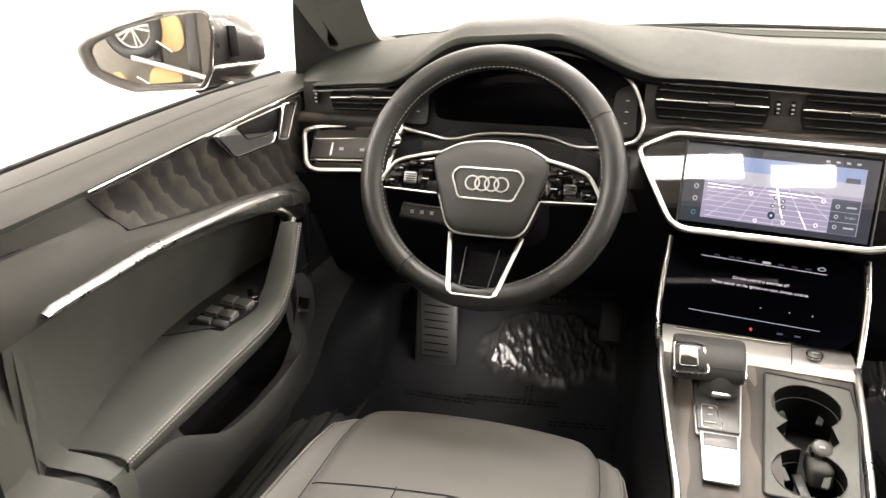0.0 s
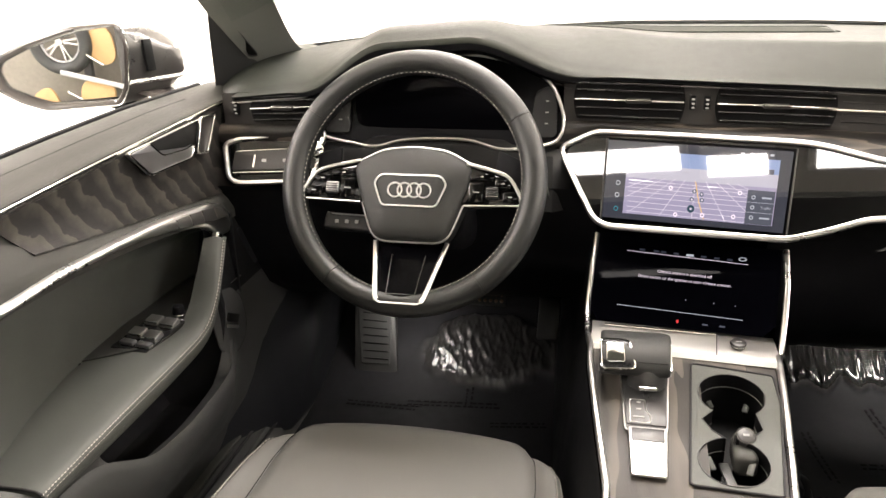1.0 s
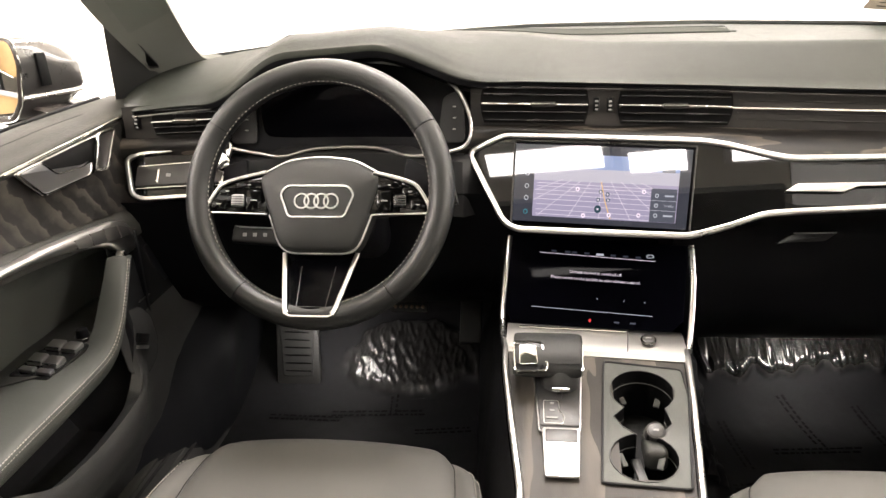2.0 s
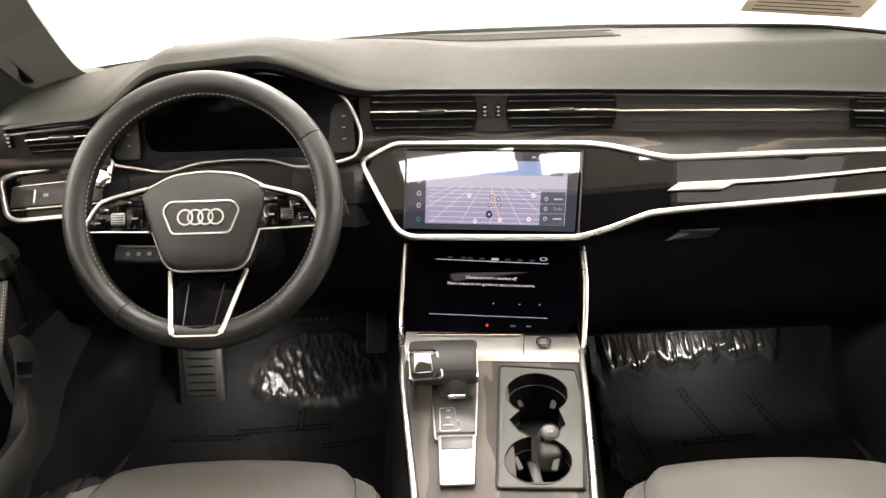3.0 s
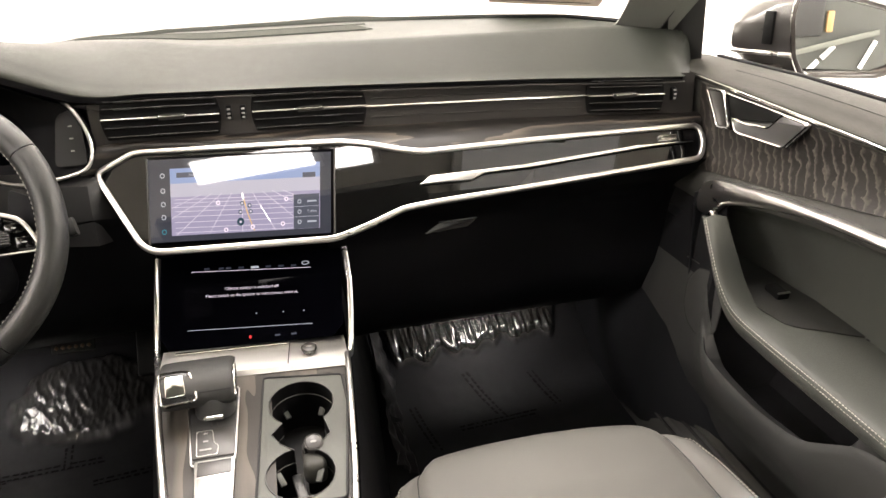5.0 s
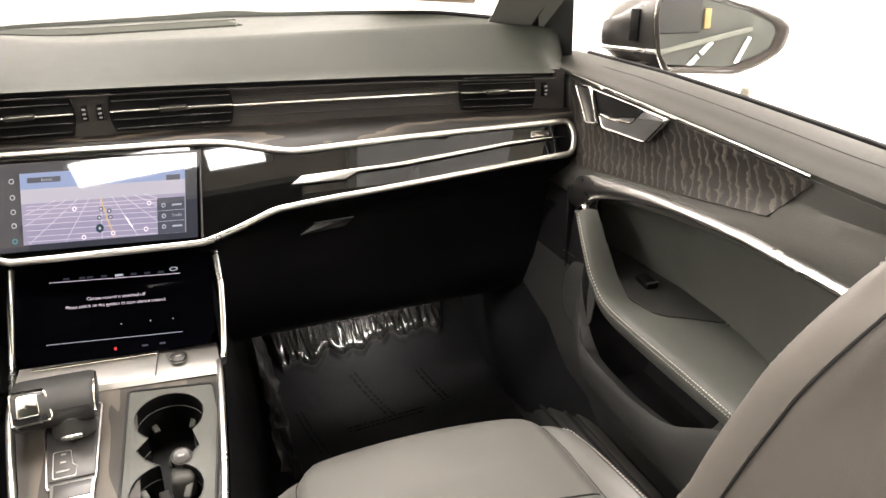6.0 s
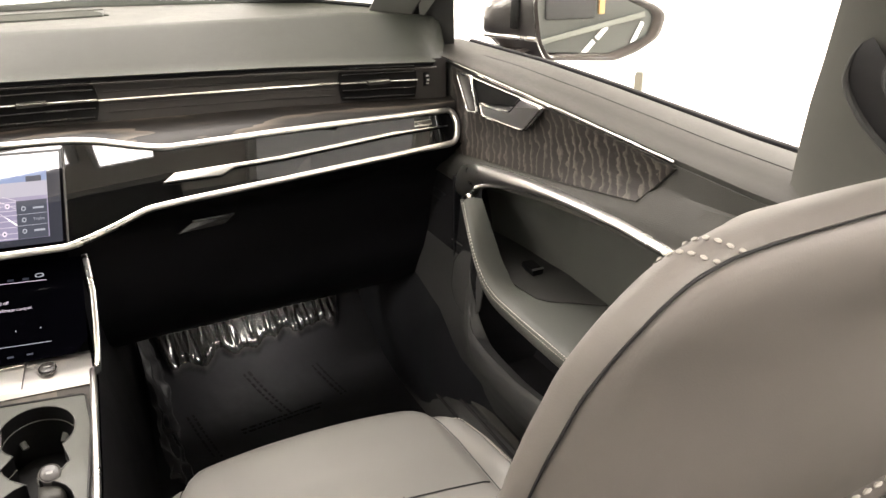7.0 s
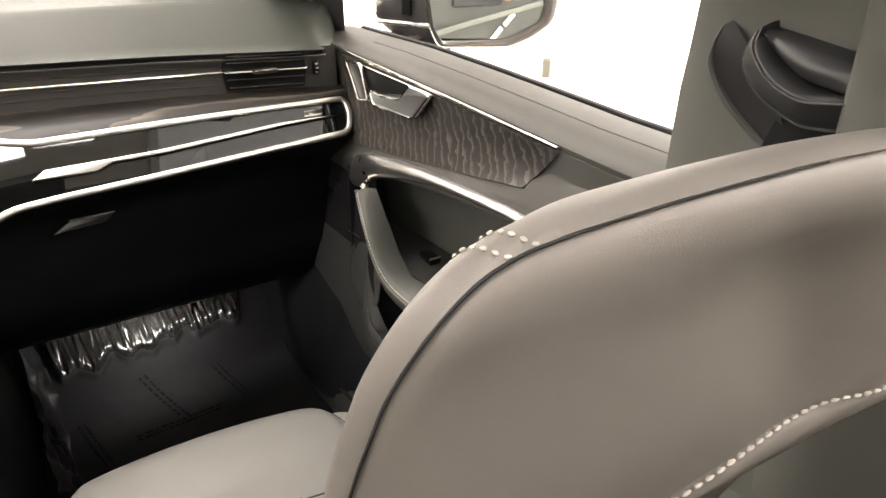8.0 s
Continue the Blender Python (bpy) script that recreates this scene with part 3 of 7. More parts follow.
# ---- light switch pod ----
pod = thing("light_switch_panel", (-0.64, 0.13, 0.7), "gloss black light switch panel in an aluminium frame", "switch panel")
ctr = [(-0.7105, 0.7205), (-0.694, 0.674), (-0.678, 0.667), (-0.56, 0.671), (-0.55, 0.739), (-0.692, 0.727)]
pts = [V(a, y_panel(a, b) + 0.002, b) for a, b in ctr]
part("panel", prism([p + V(0, 0.004, 0) for p in pts], (0, -0.003, 0.002)), M["piano"], pod)
part("frame", sweep(rounded([p + V(0, -0.002, 0) for p in pts], 0.009), bar_profile(0.007, 0.008, 0.002), True, up=(0, -0.81, 0.58)), M["chrome"], pod, "satin aluminium frame")
def on_pod(x, z, d):
    return V(x, y_panel(x, z) - d, z)


fld = part("button_field", prism(rounded([on_pod(x, z, 0.0005) for x, z in ((-0.690, 0.6835), (-0.555, 0.6865), (-0.555, 0.7165), (-0.690, 0.7105))], 0.004), (0, -0.003, 0.002), 0.001), M["band"], pod, "grey touch field with light symbols")
for za, zb in ((0.7115, 0.7175), (0.6825, 0.6855)):
    part("field_line", tube([on_pod(-0.688, za, 0.004), on_pod(-0.555, zb, 0.004)], 0.0009, 6), M["bright"], fld, "thin bright line")
for bx in (-0.640, -0.606, -0.575):
    part("icon", box(0.007, 0.001, 0.005, pose(bx, y_panel(bx, 0.6985) - 0.0045, 0.6995, -35, 0, 0)), M["ink"], fld)
part("button_edge", box(0.0026, 0.003, 0.021, pose(-0.6555, y_panel(-0.655, 0.697) - 0.004, 0.698, -35, 0, 0)), M["bright"], pod)


# ---- instrument cluster ----
def y_cl(z):
    return 0.2 + 0.35 * (z - 0.75)


clus = thing("instrument_cluster", (-0.37, 0.21, 0.75), "black unlit instrument display under a cowl with a chrome rim", "instrument panel")
edge = [(-0.575, 0.745), (-0.552, 0.732), (-0.504, 0.723), (-0.466, 0.7185), (-0.411, 0.730), (-0.322, 0.731), (-0.268, 0.719), (-0.205, 0.726), (-0.180, 0.739),
        (-0.177, 0.771), (-0.199, 0.815), (-0.243, 0.838), (-0.296, 0.851), (-0.37, 0.856), (-0.45, 0.851), (-0.51, 0.835), (-0.55, 0.805), (-0.572, 0.77)]
rimp = spline([V(a, y_cl(b) - 0.012, b) for a, b in edge], 5, True)
part("chrome_rim", tube(rimp, 0.0026, 8, True), M["chrome"], clus, "thin satin chrome rim")
back = [p + V(0, 0.02, 0) for p in rimp]
part("backing", prism(back, (0, 0.01, 0)), M["black"], clus)
part("side_wall", grid([[p, p + V(0, 0.022, 0)] for p in rimp], close_v=True), M["black"], clus)
scr = rounded([V(a, 0.207 - 0.03 * (b - 0.78), b) for a, b in [(-0.505, 0.79), (-0.502, 0.742), (-0.38, 0.737), (-0.262, 0.735), (-0.247, 0.745), (-0.262, 0.80), (-0.30, 0.83), (-0.43, 0.832), (-0.48, 0.82)]], 0.016)
part("display", prism(scr, (0, -0.003, 0.001), 0.001), M["screen_off"], clus, "switched-off black display glass")
for sx, tilt in ((-0.535, 1), (-0.208, -1)):
    bez = part("side_bezel", prism(rounded([V(sx - 0.02, y_cl(0.74) + 0.004, 0.735), V(sx + 0.022, y_cl(0.74) + 0.004, 0.735), V(sx + 0.02, y_cl(0.81) + 0.003, 0.812), V(sx - 0.012, y_cl(0.81) + 0.003, 0.80)], 0.008), (0, -0.004, 0)), M["cowl"], clus)
    for k in range(3):
        part("mark", box(0.005, 0.001, 0.0018, pose(sx + 0.006, y_cl(0.755 + 0.016 * k) - 0.002, 0.755 + 0.016 * k, -19)), M["ink"], bez)
# inner wall of the cowl
rows = []
for x in frange(-0.60, -0.15, 60):
    y0, z0 = dash_front(x)
    rows.append([V(x, y0 + 0.004, z0 - 0.026), V(x, y0 + 0.04, z0 - 0.032), V(x, y0 + 0.10, z0 - 0.04)])
part("cowl_lining", grid(rows), M["black"], clus, "black cowl lining")
# steering column shroud between cluster and wheel
rows = []
for x in frange(-0.60, -0.125, 30):
    u = min(abs(x + 0.37) / 0.21, 1)
    zz = 0.722 - 0.012 * u * u + (0.006 if u < 0.5 else 0)
    f = 0.03 * smooth((x + 0.19) / 0.03)
    rows.append([V(x, 0.235, zz + 0.06 * smooth((x + 0.19) / 0.02)), V(x, 0.19 + f, zz + 0.004), V(x, 0.178 + f, zz - 0.004), V(x, 0.172 + f, zz - 0.03), V(x, 0.172 + f, zz - 0.09)])
part("lower_shroud", grid(rows), M["cowl"], clus)

# ---- steering column with its stalks ----
WC, WR, WT = V(-0.3724, 0.0316, 0.7052), 0.1703, radians(26.95)
W = Matrix(((1, 0, 0, WC.x), (0, math.sin(WT), -math.cos(WT), WC.y), (0, math.cos(WT), math.sin(WT), WC.z), (0, 0, 0, 1)))


def on_wheel(bm):
    bmesh.ops.transform(bm, matrix=W, verts=bm.verts)
    return bm


def on_hub(bm):
    """The hub lies deeper than the rim."""
    bmesh.ops.transform(bm, matrix=W @ Matrix.Translation((0, 0.003, -0.027)), verts=bm.verts)
    return bm


def on_spoke(bm, s):
    """Side spokes sink a little towards the hub."""
    bmesh.ops.transform(bm, matrix=W @ Matrix(((1, 0, 0, 0), (0, 1, 0, 0), (0.12 * s, 0, 1, -0.017), (0, 0, 0, 1))), verts=bm.verts)
    return bm


col = thing("steering_column", WC + V(0, 0.09, -0.04), "black steering column shroud with control stalks", "steering column")
part("shroud", on_wheel(box(0.13, 0.12, 0.17, Matrix.Translation((0, -0.012, -0.14)), 0.03, 4)), M["black"], col)
for s in (-1, 1):
    p = spline([V(s * 0.06, -0.02, -0.055), V(s * 0.12, -0.012, -0.05), V(s * (0.185 if s > 0 else 0.155), 0.004, -0.045)], 4)
    stk = part("stalk", on_wheel(sweep(p, bar_profile(0.012, 0.02, 0.004), up=(0, 1, 0), scale=lambda t: 0.8 + 0.35 * t)), M["wheel"], col, "grey control stalk")
    part("stalk_mark", on_wheel(box(0.02, 0.006, 0.002, Matrix.Translation((s * 0.115, -0.008, -0.042)))), M["ink"], stk)
p = spline([V(-0.05, -0.057, -0.052), V(-0.09, -0.055, -0.049), V(-0.127, -0.0535, -0.045), V(-0.134, -0.053, -0.045)], 4)
lst = part("lower_stalk", on_wheel(sweep(p, bar_profile(0.016, 0.026, 0.006), up=(0, 1, 0), scale=lambda t: 1.0 - 0.45 * max(0, t - 0.85) / 0.15)), M["wheel"], col, "short lower stalk with markings")
for k in range(3):
    part("stalk_mark", on_wheel(box(0.005, 0.005, 0.0015, Matrix.Translation((-0.086 - k * 0.015, -0.0545, -0.0365)))), M["ink"], lst)
part("stalk_edge", on_wheel(tube([V(-0.07, -0.0445, -0.0415), V(-0.129, -0.0435, -0.0385)], 0.0011, 6)), M["chrome"], lst, "bright upper edge")
part("ignition_cap", on_wheel(cylinder(0.0145, 0.014, Matrix.Translation((-0.1795, 0.0615, -0.088)) @ pose(0, 0, 0, -14, 20, 0), 24, bevel=0.004)), M["bright"], col, "small round chrome cap")

# ---- steering wheel ----
wheel = thing("steering_wheel", WC, "black leather steering wheel with aluminium spokes", "steering wheel")


def rim_sector(a0, a1, rad, n=40):
    rows = []
    for i in range(n + 1):
        a = a0 + (a1 - a0) * i / n
        rows.append([V((WR + rad * 0.98 * math.cos(b)) * math.cos(a), (WR + rad * 0.98 * math.cos(b)) * math.sin(a), rad * 1.12 * math.sin(b)) for b in [2 * math.pi * j / 16 for j in range(16)]])
    bm = grid(rows, close_u=True)
    bm.verts.ensure_lookup_table()
    bm.faces.new([bm.verts[j] for j in range(16)])
    bm.faces.new([bm.verts[n * 16 + j] for j in range(16)])
    return on_wheel(bm)


cuts = [radians(a) for a in (32, 148, 233, 308, 392)]
for a0, a1 in zip(cuts, cuts[1:]):
    part("rim_section", rim_sector(a0 + 0.004, a1 - 0.004, 0.0178), M["wheel"], wheel, "black stitched leather rim section")
part("rim_core", on_wheel(torus(WR, 0.0167, n=96, k=12)), M["seam"], wheel)
inner = [W @ V((WR - 0.0164) * math.cos(a), (WR - 0.0164) * math.sin(a), 0.0085) for a in [2 * math.pi * i / 200 for i in range(201)]]
stitches(inner, M["stitch"], wheel, r=0.0007, dash=0.0034, gap=0.0032)

# airbag pad: a shield with a domed face
shield = rounded([V(-0.086, 0.022, 0), V(-0.045, 0.0435, 0), V(0.0, 0.048, 0), V(0.045, 0.0435, 0), V(0.086, 0.022, 0), V(0.083, 0.002, 0), V(0.055, -0.074, 0), V(0.041, -0.084, 0), V(-0.041, -0.084, 0), V(-0.055, -0.074, 0), V(-0.083, 0.002, 0)], 0.014, 4)
cen = V(0, -0.015, 0)
rows = []
for f, h in ((1.02, -0.02), (1.02, 0.012), (1.0, 0.020), (0.965, 0.0255), (0.9, 0.0285), (0.7, 0.0325), (0.4, 0.0352), (0.12, 0.036)):
    rows.append([cen + (p - cen) * f + V(0, 0, h) for p in shield])
bm = grid(rows, close_u=True)
bm.verts.ensure_lookup_table()
k = len(shield)
bm.faces.new([bm.verts[7 * k + j] for j in range(k)])
pad = part("airbag_pad", on_hub(bm), M["airbag"], wheel, "soft grey airbag cover")
part("pad_trim", on_hub(tube([cen + (p - cen) * 1.025 + V(0, 0, 0.014) for p in shield], 0.0017, 6, True)), M["emblem"], pad, "thin chrome outline of the pad")
plate = rounded([V(-0.0425, 0.005, 0), V(0.0425, 0.005, 0), V(0.0515, -0.006, 0), V(0.0385, -0.038, 0), V(-0.0385, -0.038, 0), V(-0.0515, -0.006, 0)], 0.006)
def pad_h(p):
    f = max(abs(p.x) / 0.085, (p.y + 0.015) / 0.061 if p.y > -0.015 else (-0.015 - p.y) / 0.067)
    return lerp(f, [0.0, 0.12, 0.4, 0.7, 0.9, 1.0], [0.036, 0.036, 0.0352, 0.0325, 0.0285, 0.02])


part("badge_outline", on_hub(tube([p + V(0, 0, pad_h(p) + 0.0009) for p in plate], 0.0014, 6, True)), M["emblem"], pad, "thin chrome outline")
for i in range(4):
    m = Matrix.Translation((-0.0204 + 0.0136 * i, -0.0162, 0.0362))
    part("emblem_ring", on_hub(torus(0.0098, 0.0013, m, 28, 6)), M["emblem"], pad, "chrome ring")
part("emblem_bed", on_hub(box(0.058, 0.019, 0.0015, Matrix.Translation((0, -0.0162, 0.0352)), 0.0006)), M["airbag"], pad)
# side spokes with buttons
for s in (-1, 1):
    out = rounded([V(s * 0.072, 0.028, 0), V(s * 0.12, 0.016, 0), V(s * 0.138, 0.006, 0), V(s * 0.158, -0.026, 0), V(s * 0.15, -0.029, 0), V(s * 0.07, -0.03, 0)], 0.006)
    spk = part("spoke", on_spoke(prism([p + V(0, 0, -0.006) for p in out], (0, 0, 0.009), 0.001), s), M["piano"], wheel, "gloss black spoke")
    trim = [V(s * 0.076, 0.0285, 0.006), V(s * 0.12, 0.0165, 0.006), V(s * 0.139, 0.006, 0.005), V(s * 0.158, -0.025, 0.004)]
    part("spoke_trim", on_spoke(sweep(spline(trim, 5), bar_profile(0.0050, 0.005, 0.0015), up=(0, 0, 1)), s), M["chrome"], spk, "satin aluminium spoke edge")
    part("spoke_trim", on_spoke(tube([V(s * 0.074, -0.0295, 0.003), V(s * 0.15, -0.0285, 0.003)], 0.0012, 6), s), M["chrome"], spk)
    for (bx, by, bw, bh) in ((0.0985, 0.0105, 0.034, 0.010), (0.128, 0.001, 0.022, 0.012), (0.0915, -0.011, 0.021, 0.028), (0.139, -0.017, 0.020, 0.014)):
        btn = part("button", on_spoke(box(bw, bh, 0.004, Matrix.Translation((s * bx, by, 0.0035)), 0.0012), s), M["piano"], wheel, "gloss black button")
        part("icon", on_spoke(box(min(bw, bh) * 0.42, 0.0016, 0.0008, Matrix.Translation((s * bx, by, 0.0058))), s), M["ink"], btn)
    rol = part("thumb_roller", on_spoke(box(0.0185, 0.0175, 0.007, Matrix.Translation((s * 0.1135, -0.0115, 0.0035)), 0.003, 3), s), M["lever"] if s < 0 else M["key"], wheel, "ribbed thumb roller")
    for k in range(4):
        part("roller_rib", on_spoke(box(0.017, 0.0012, 0.001, Matrix.Translation((s * 0.1135, -0.0165 + 0.0033 * k, 0.0072))), s), M["band"], rol)
    part("shift_paddle", on_spoke(prism(rounded([V(s * 0.115, 0.055, -0.03), V(s * 0.148, 0.04, -0.03), V(s * 0.148, -0.01, -0.03), V(s * 0.11, -0.005, -0.03)], 0.006), (0, 0, 0.004), 0.001), s), M["black"], wheel, "dark shift paddle behind the rim")
def on_fork(bm):
    """The lower spoke climbs from the hub to the rim."""
    bmesh.ops.transform(bm, matrix=W @ Matrix(((1, 0, 0, 0), (0, 1, 0, 0), (0, -0.571, 1, -0.0757), (0, 0, 0, 1))), verts=bm.verts)
    return bm


# lower spoke
low = rounded([V(-0.052, -0.079, 0), V(0.052, -0.079, 0), V(0.033, -0.1665, 0), V(-0.033, -0.1665, 0)], 0.006)
part("lower_spoke", on_fork(prism([p + V(0, 0, -0.012) for p in low], (0, 0, 0.012), 0.001)), M["screen_off"], wheel, "gloss black lower spoke")
for s in (-1, 1):
    arm = [V(s * 0.052, -0.080, 0.003), V(s * 0.0345, -0.158, 0.003), V(s * 0.031, -0.1655, 0.003)]
    part("fork_trim", on_fork(sweep(arm, bar_profile(0.0068, 0.006, 0.002), up=(0, 0, 1))), M["chrome"], wheel, "satin aluminium fork arm")
part("fork_foot", on_fork(sweep([V(-0.031, -0.1665, 0.003), V(-0.026, -0.169, 0.003), V(0.026, -0.169, 0.003), V(0.031, -0.1665, 0.003)], bar_profile(0.0026, 0.005, 0.001), up=(0, 0, 1))), M["chrome"], wheel, "thin aluminium edge at the rim")
part("fork_line", on_fork(tube([V(-0.024, -0.100, 0.001), V(-0.020, -0.1565, 0.001), V(0.020, -0.1565, 0.001), V(0.024, -0.100, 0.001)], 0.0007, 5)), M["band"], wheel, "fine joint in the lower spoke")


# ---- upper touch screen ----
def on_p(x, z, d):
    return V(x, y_panel(x, z) - d, z)


nav = thing("touch_screen", on_p(0.02, 0.63, 0), "lit navigation touch screen showing a pale map", "screen")
glass4 = [(-0.108, 0.733), (0.1495, 0.731), (0.134, 0.631), (-0.112, 0.632)]
part("glass_plate", prism([on_p(x, z, 0.001) for x, z in glass4], (0, -0.003, 0.002)), M["screen_off"], nav, "black glass plate")
UI = {k: glow("screen_" + k, c, s) for k, (c, s) in {
    "lilac": ((0.50, 0.44, 0.62), 0.75), "sky": ((0.36, 0.45, 0.72), 0.8), "haze": ((0.66, 0.62, 0.72), 0.8), "line": ((0.85, 0.75, 0.85), 0.9), "road": ((0.85, 0.55, 0.25), 0.9),
    "grey": ((0.16, 0.17, 0.22), 0.5), "icon": ((0.7, 0.72, 0.8), 0.7), "side": ((0.12, 0.13, 0.18), 0.25), "mark": ((0.05, 0.14, 0.2), 0.4),
    "white": ((1.0, 0.84, 0.97), 1.0), "red": ((1.0, 0.06, 0.06), 0.8), "teal": ((0.05, 0.4, 0.5), 0.6), "blue": ((0.005, 0.006, 0.013), 0.15)}.items()}


def quad(u, v):
    """A place on the upper screen, u and v from 0 to 1 across its glass, v upwards."""
    (x0, z0), (x1, z1), (x2, z2), (x3, z3) = glass4
    x = (x0 + (x1 - x0) * u) * v + (x3 + (x2 - x3) * u) * (1 - v)
    z = (z0 + (z1 - z0) * u) * v + (z3 + (z2 - z3) * u) * (1 - v)
    return x, z


def tile(name, u0, u1, v0, v1, m, d, parent, place=None):
    pl = place or (lambda u, v, q: on_p(*quad(u, v), q + 0.003))
    bm = bmesh.new()
    bm.faces.new([bm.verts.new(pl(u, v, d)) for u, v in ((u0, v0), (u1, v0), (u1, v1), (u0, v1))])
    return part(name, bm, m, parent, smooth=False)


def stroke(name, uv, w, m, d, parent, place=None):
    pl = place or (lambda u, v, q: on_p(*quad(u, v), q + 0.003))
    p = [pl(u, v, d) for u, v in uv]
    rows = []
    for i, a in enumerate(p):
        t = (p[min(i + 1, len(p) - 1)] - p[max(i - 1, 0)]).normalized()
        s = t.cross(V(0, -0.81, 0.58)).normalized() * w / 2
        rows.append([a - s, a + s])
    return part(name, grid(rows), m, parent, smooth=False)


def disc(name, u, v, r, m, d, parent, place=None):
    pl = place or (lambda a, b, q: on_p(*quad(a, b), q + 0.003))
    bm = bmesh.new()
    bm.faces.new([bm.verts.new(pl(u + r * math.cos(a), v + r * 2.4 * math.sin(a), d)) for a in [2 * math.pi * i / 14 for i in range(14)]])
    return part(name, bm, m, parent, smooth=False)


tile("side_bar", 0.0, 0.985, 0.02, 0.995, UI["side"], 0.0046, nav)
tile("map", 0.115, 0.925, 0.09, 0.85, UI["lilac"], 0.0050, nav)
tile("map_sky", 0.115, 0.925, 0.68, 0.88, UI["sky"], 0.0053, nav)
tile("map_haze", 0.115, 0.925, 0.54, 0.70, UI["haze"], 0.0055, nav)
for k in range(9):
    u = 0.5 + (k - 4) * 0.13
    a, b = (0.5 + (k - 4) * 0.055, 0.56), (0.5 + (k - 4) * 0.18, 0.095)
    f = min(1.0, abs((0.12 if a[0] > b[0] else 0.92) - a[0]) / max(abs(b[0] - a[0]), 1e-4)) if not 0.12 < b[0] < 0.92 else 1.0
    stroke("street", [a, (a[0] + (b[0] - a[0]) * f, a[1] + (b[1] - a[1]) * f)], 0.0008, UI["line"], 0.0058, nav)
for v in (0.115, 0.17, 0.235, 0.3, 0.36, 0.41, 0.46, 0.5):
    stroke("street", [(0.135, v + 0.01), (0.915, v - 0.012)], 0.0008, UI["line"], 0.0058, nav)
stroke("route", [(0.565, 0.1), (0.53, 0.3), (0.5, 0.55)], 0.0016, UI["road"], 0.0060, nav)
tile("menu_tile", 0.78, 0.92, 0.095, 0.50, UI["grey"], 0.0060, nav)
for k in range(3):
    if k != 1:
        tile("menu_line", 0.855, 0.905, 0.165 + 0.12 * k, 0.185 + 0.12 * k, UI["icon"], 0.0063, nav)
    disc("menu_icon", 0.812, 0.175 + 0.12 * k, 0.011, UI["icon"], 0.0063, nav)
    disc("icon_core", 0.812, 0.175 + 0.12 * k, 0.006, UI["grey"], 0.0065, nav)
    stroke("menu_rule", [(0.782, 0.235 + 0.12 * k), (0.918, 0.235 + 0.12 * k)], 0.0006, UI["icon"], 0.0063, nav) if k < 2 else None
tile("search_bar", 0.15, 0.31, 0.77, 0.83, UI["grey"], 0.0060, nav)
tile("tool_tile", 0.83, 0.9, 0.70, 0.76, UI["grey"], 0.0060, nav)


for u, v in ((0.41, 0.13), (0.555, 0.15), (0.72, 0.165), (0.37, 0.45), (0.74, 0.455)):
    disc("map_pin", u, v, 0.012, UI["white"], 0.0064, nav)
    disc("pin_dot", u, v, 0.004, UI["mark"], 0.0066, nav)
for u, v in ((0.5, 0.43), (0.54, 0.4), (0.49, 0.33), (0.545, 0.33), (0.49, 0.215)):
    disc("map_mark", u, v, 0.011 if v > 0.22 else 0.02, UI["mark"], 0.0064, nav)
    disc("mark_core", u, v, 0.006, UI["line"], 0.0066, nav)
for k, v in enumerate((0.8, 0.62, 0.46, 0.31, 0.14)):
    disc("side_icon", 0.075, v, 0.013, UI["teal"] if k == 4 else UI["icon"], 0.0052, nav)
    disc("icon_core", 0.075, v, 0.0085, UI["side"], 0.0054, nav)
for k in range(4):
    tile("status_icon", 0.72 + 0.05 * k, 0.74 + 0.05 * k, 0.92, 0.945, UI["icon"], 0.0052, nav)


# ---- lower touch screen ----
LOW = [V(-0.115, 0.200, 0.585), V(0.146, 0.152, 0.587), V(0.133, 0.066, 0.488), V(-0.12, 0.110, 0.478)]


def low_at(u, v, d):
    p = (LOW[0].lerp(LOW[1], u)).lerp(LOW[3].lerp(LOW[2], u), 1 - v)
    return p + V(0.13, -0.76, 0.63) * d


cli = thing("climate_screen", (0.01, 0.13, 0.48), "dark climate touch screen with a short white message", "screen")
plate = [low_at(0, 1, 0), low_at(1, 1, 0), low_at(1.0, 0.13, 0), low_at(0.94, 0, 0), low_at(0.03, 0, 0), low_at(-0.02, 0.15, 0)]
part("glass_plate", prism(plate, (-0.0004, 0.003, -0.0025)), M["climate_glass"], cli, "black glass plate")
stroke("rule", [(0.17, 0.815), (0.83, 0.79)], 0.0007, UI["white"], 0.0012, cli, low_at)
stroke("rule", [(0.14, 0.185), (0.83, 0.155)], 0.0009, UI["icon"], 0.0012, cli, low_at)
for k, u in enumerate((0.24, 0.32, 0.36, 0.43, 0.5, 0.58, 0.65, 0.72)):
    tile("mode_icon", u, u + (0.03 if k != 4 else 0.042), 0.835 - u * 0.035, 0.86 - u * 0.035, UI["icon"] if k == 4 else UI["side"], 0.0012, cli, low_at)
bm = torus(0.0032, 0.0006, None, 16, 5)
bmesh.ops.transform(bm, matrix=Matrix.Translation(low_at(0.8, 0.845, 0.0014)) @ pose(0, 0, 0, 48) @ Matrix.Diagonal((1.5, 0.8, 1, 1)), verts=bm.verts)
part("seat_icon", bm, UI["icon"], cli)
for u in (0.52, 0.67, 0.785):
    disc("lit_dot", u, 0.33 - 0.03 * u, 0.0032, UI["icon"], 0.0012, cli, low_at)
disc("warning_light", 0.485, 0.065, 0.008, UI["red"], 0.0012, cli, low_at)
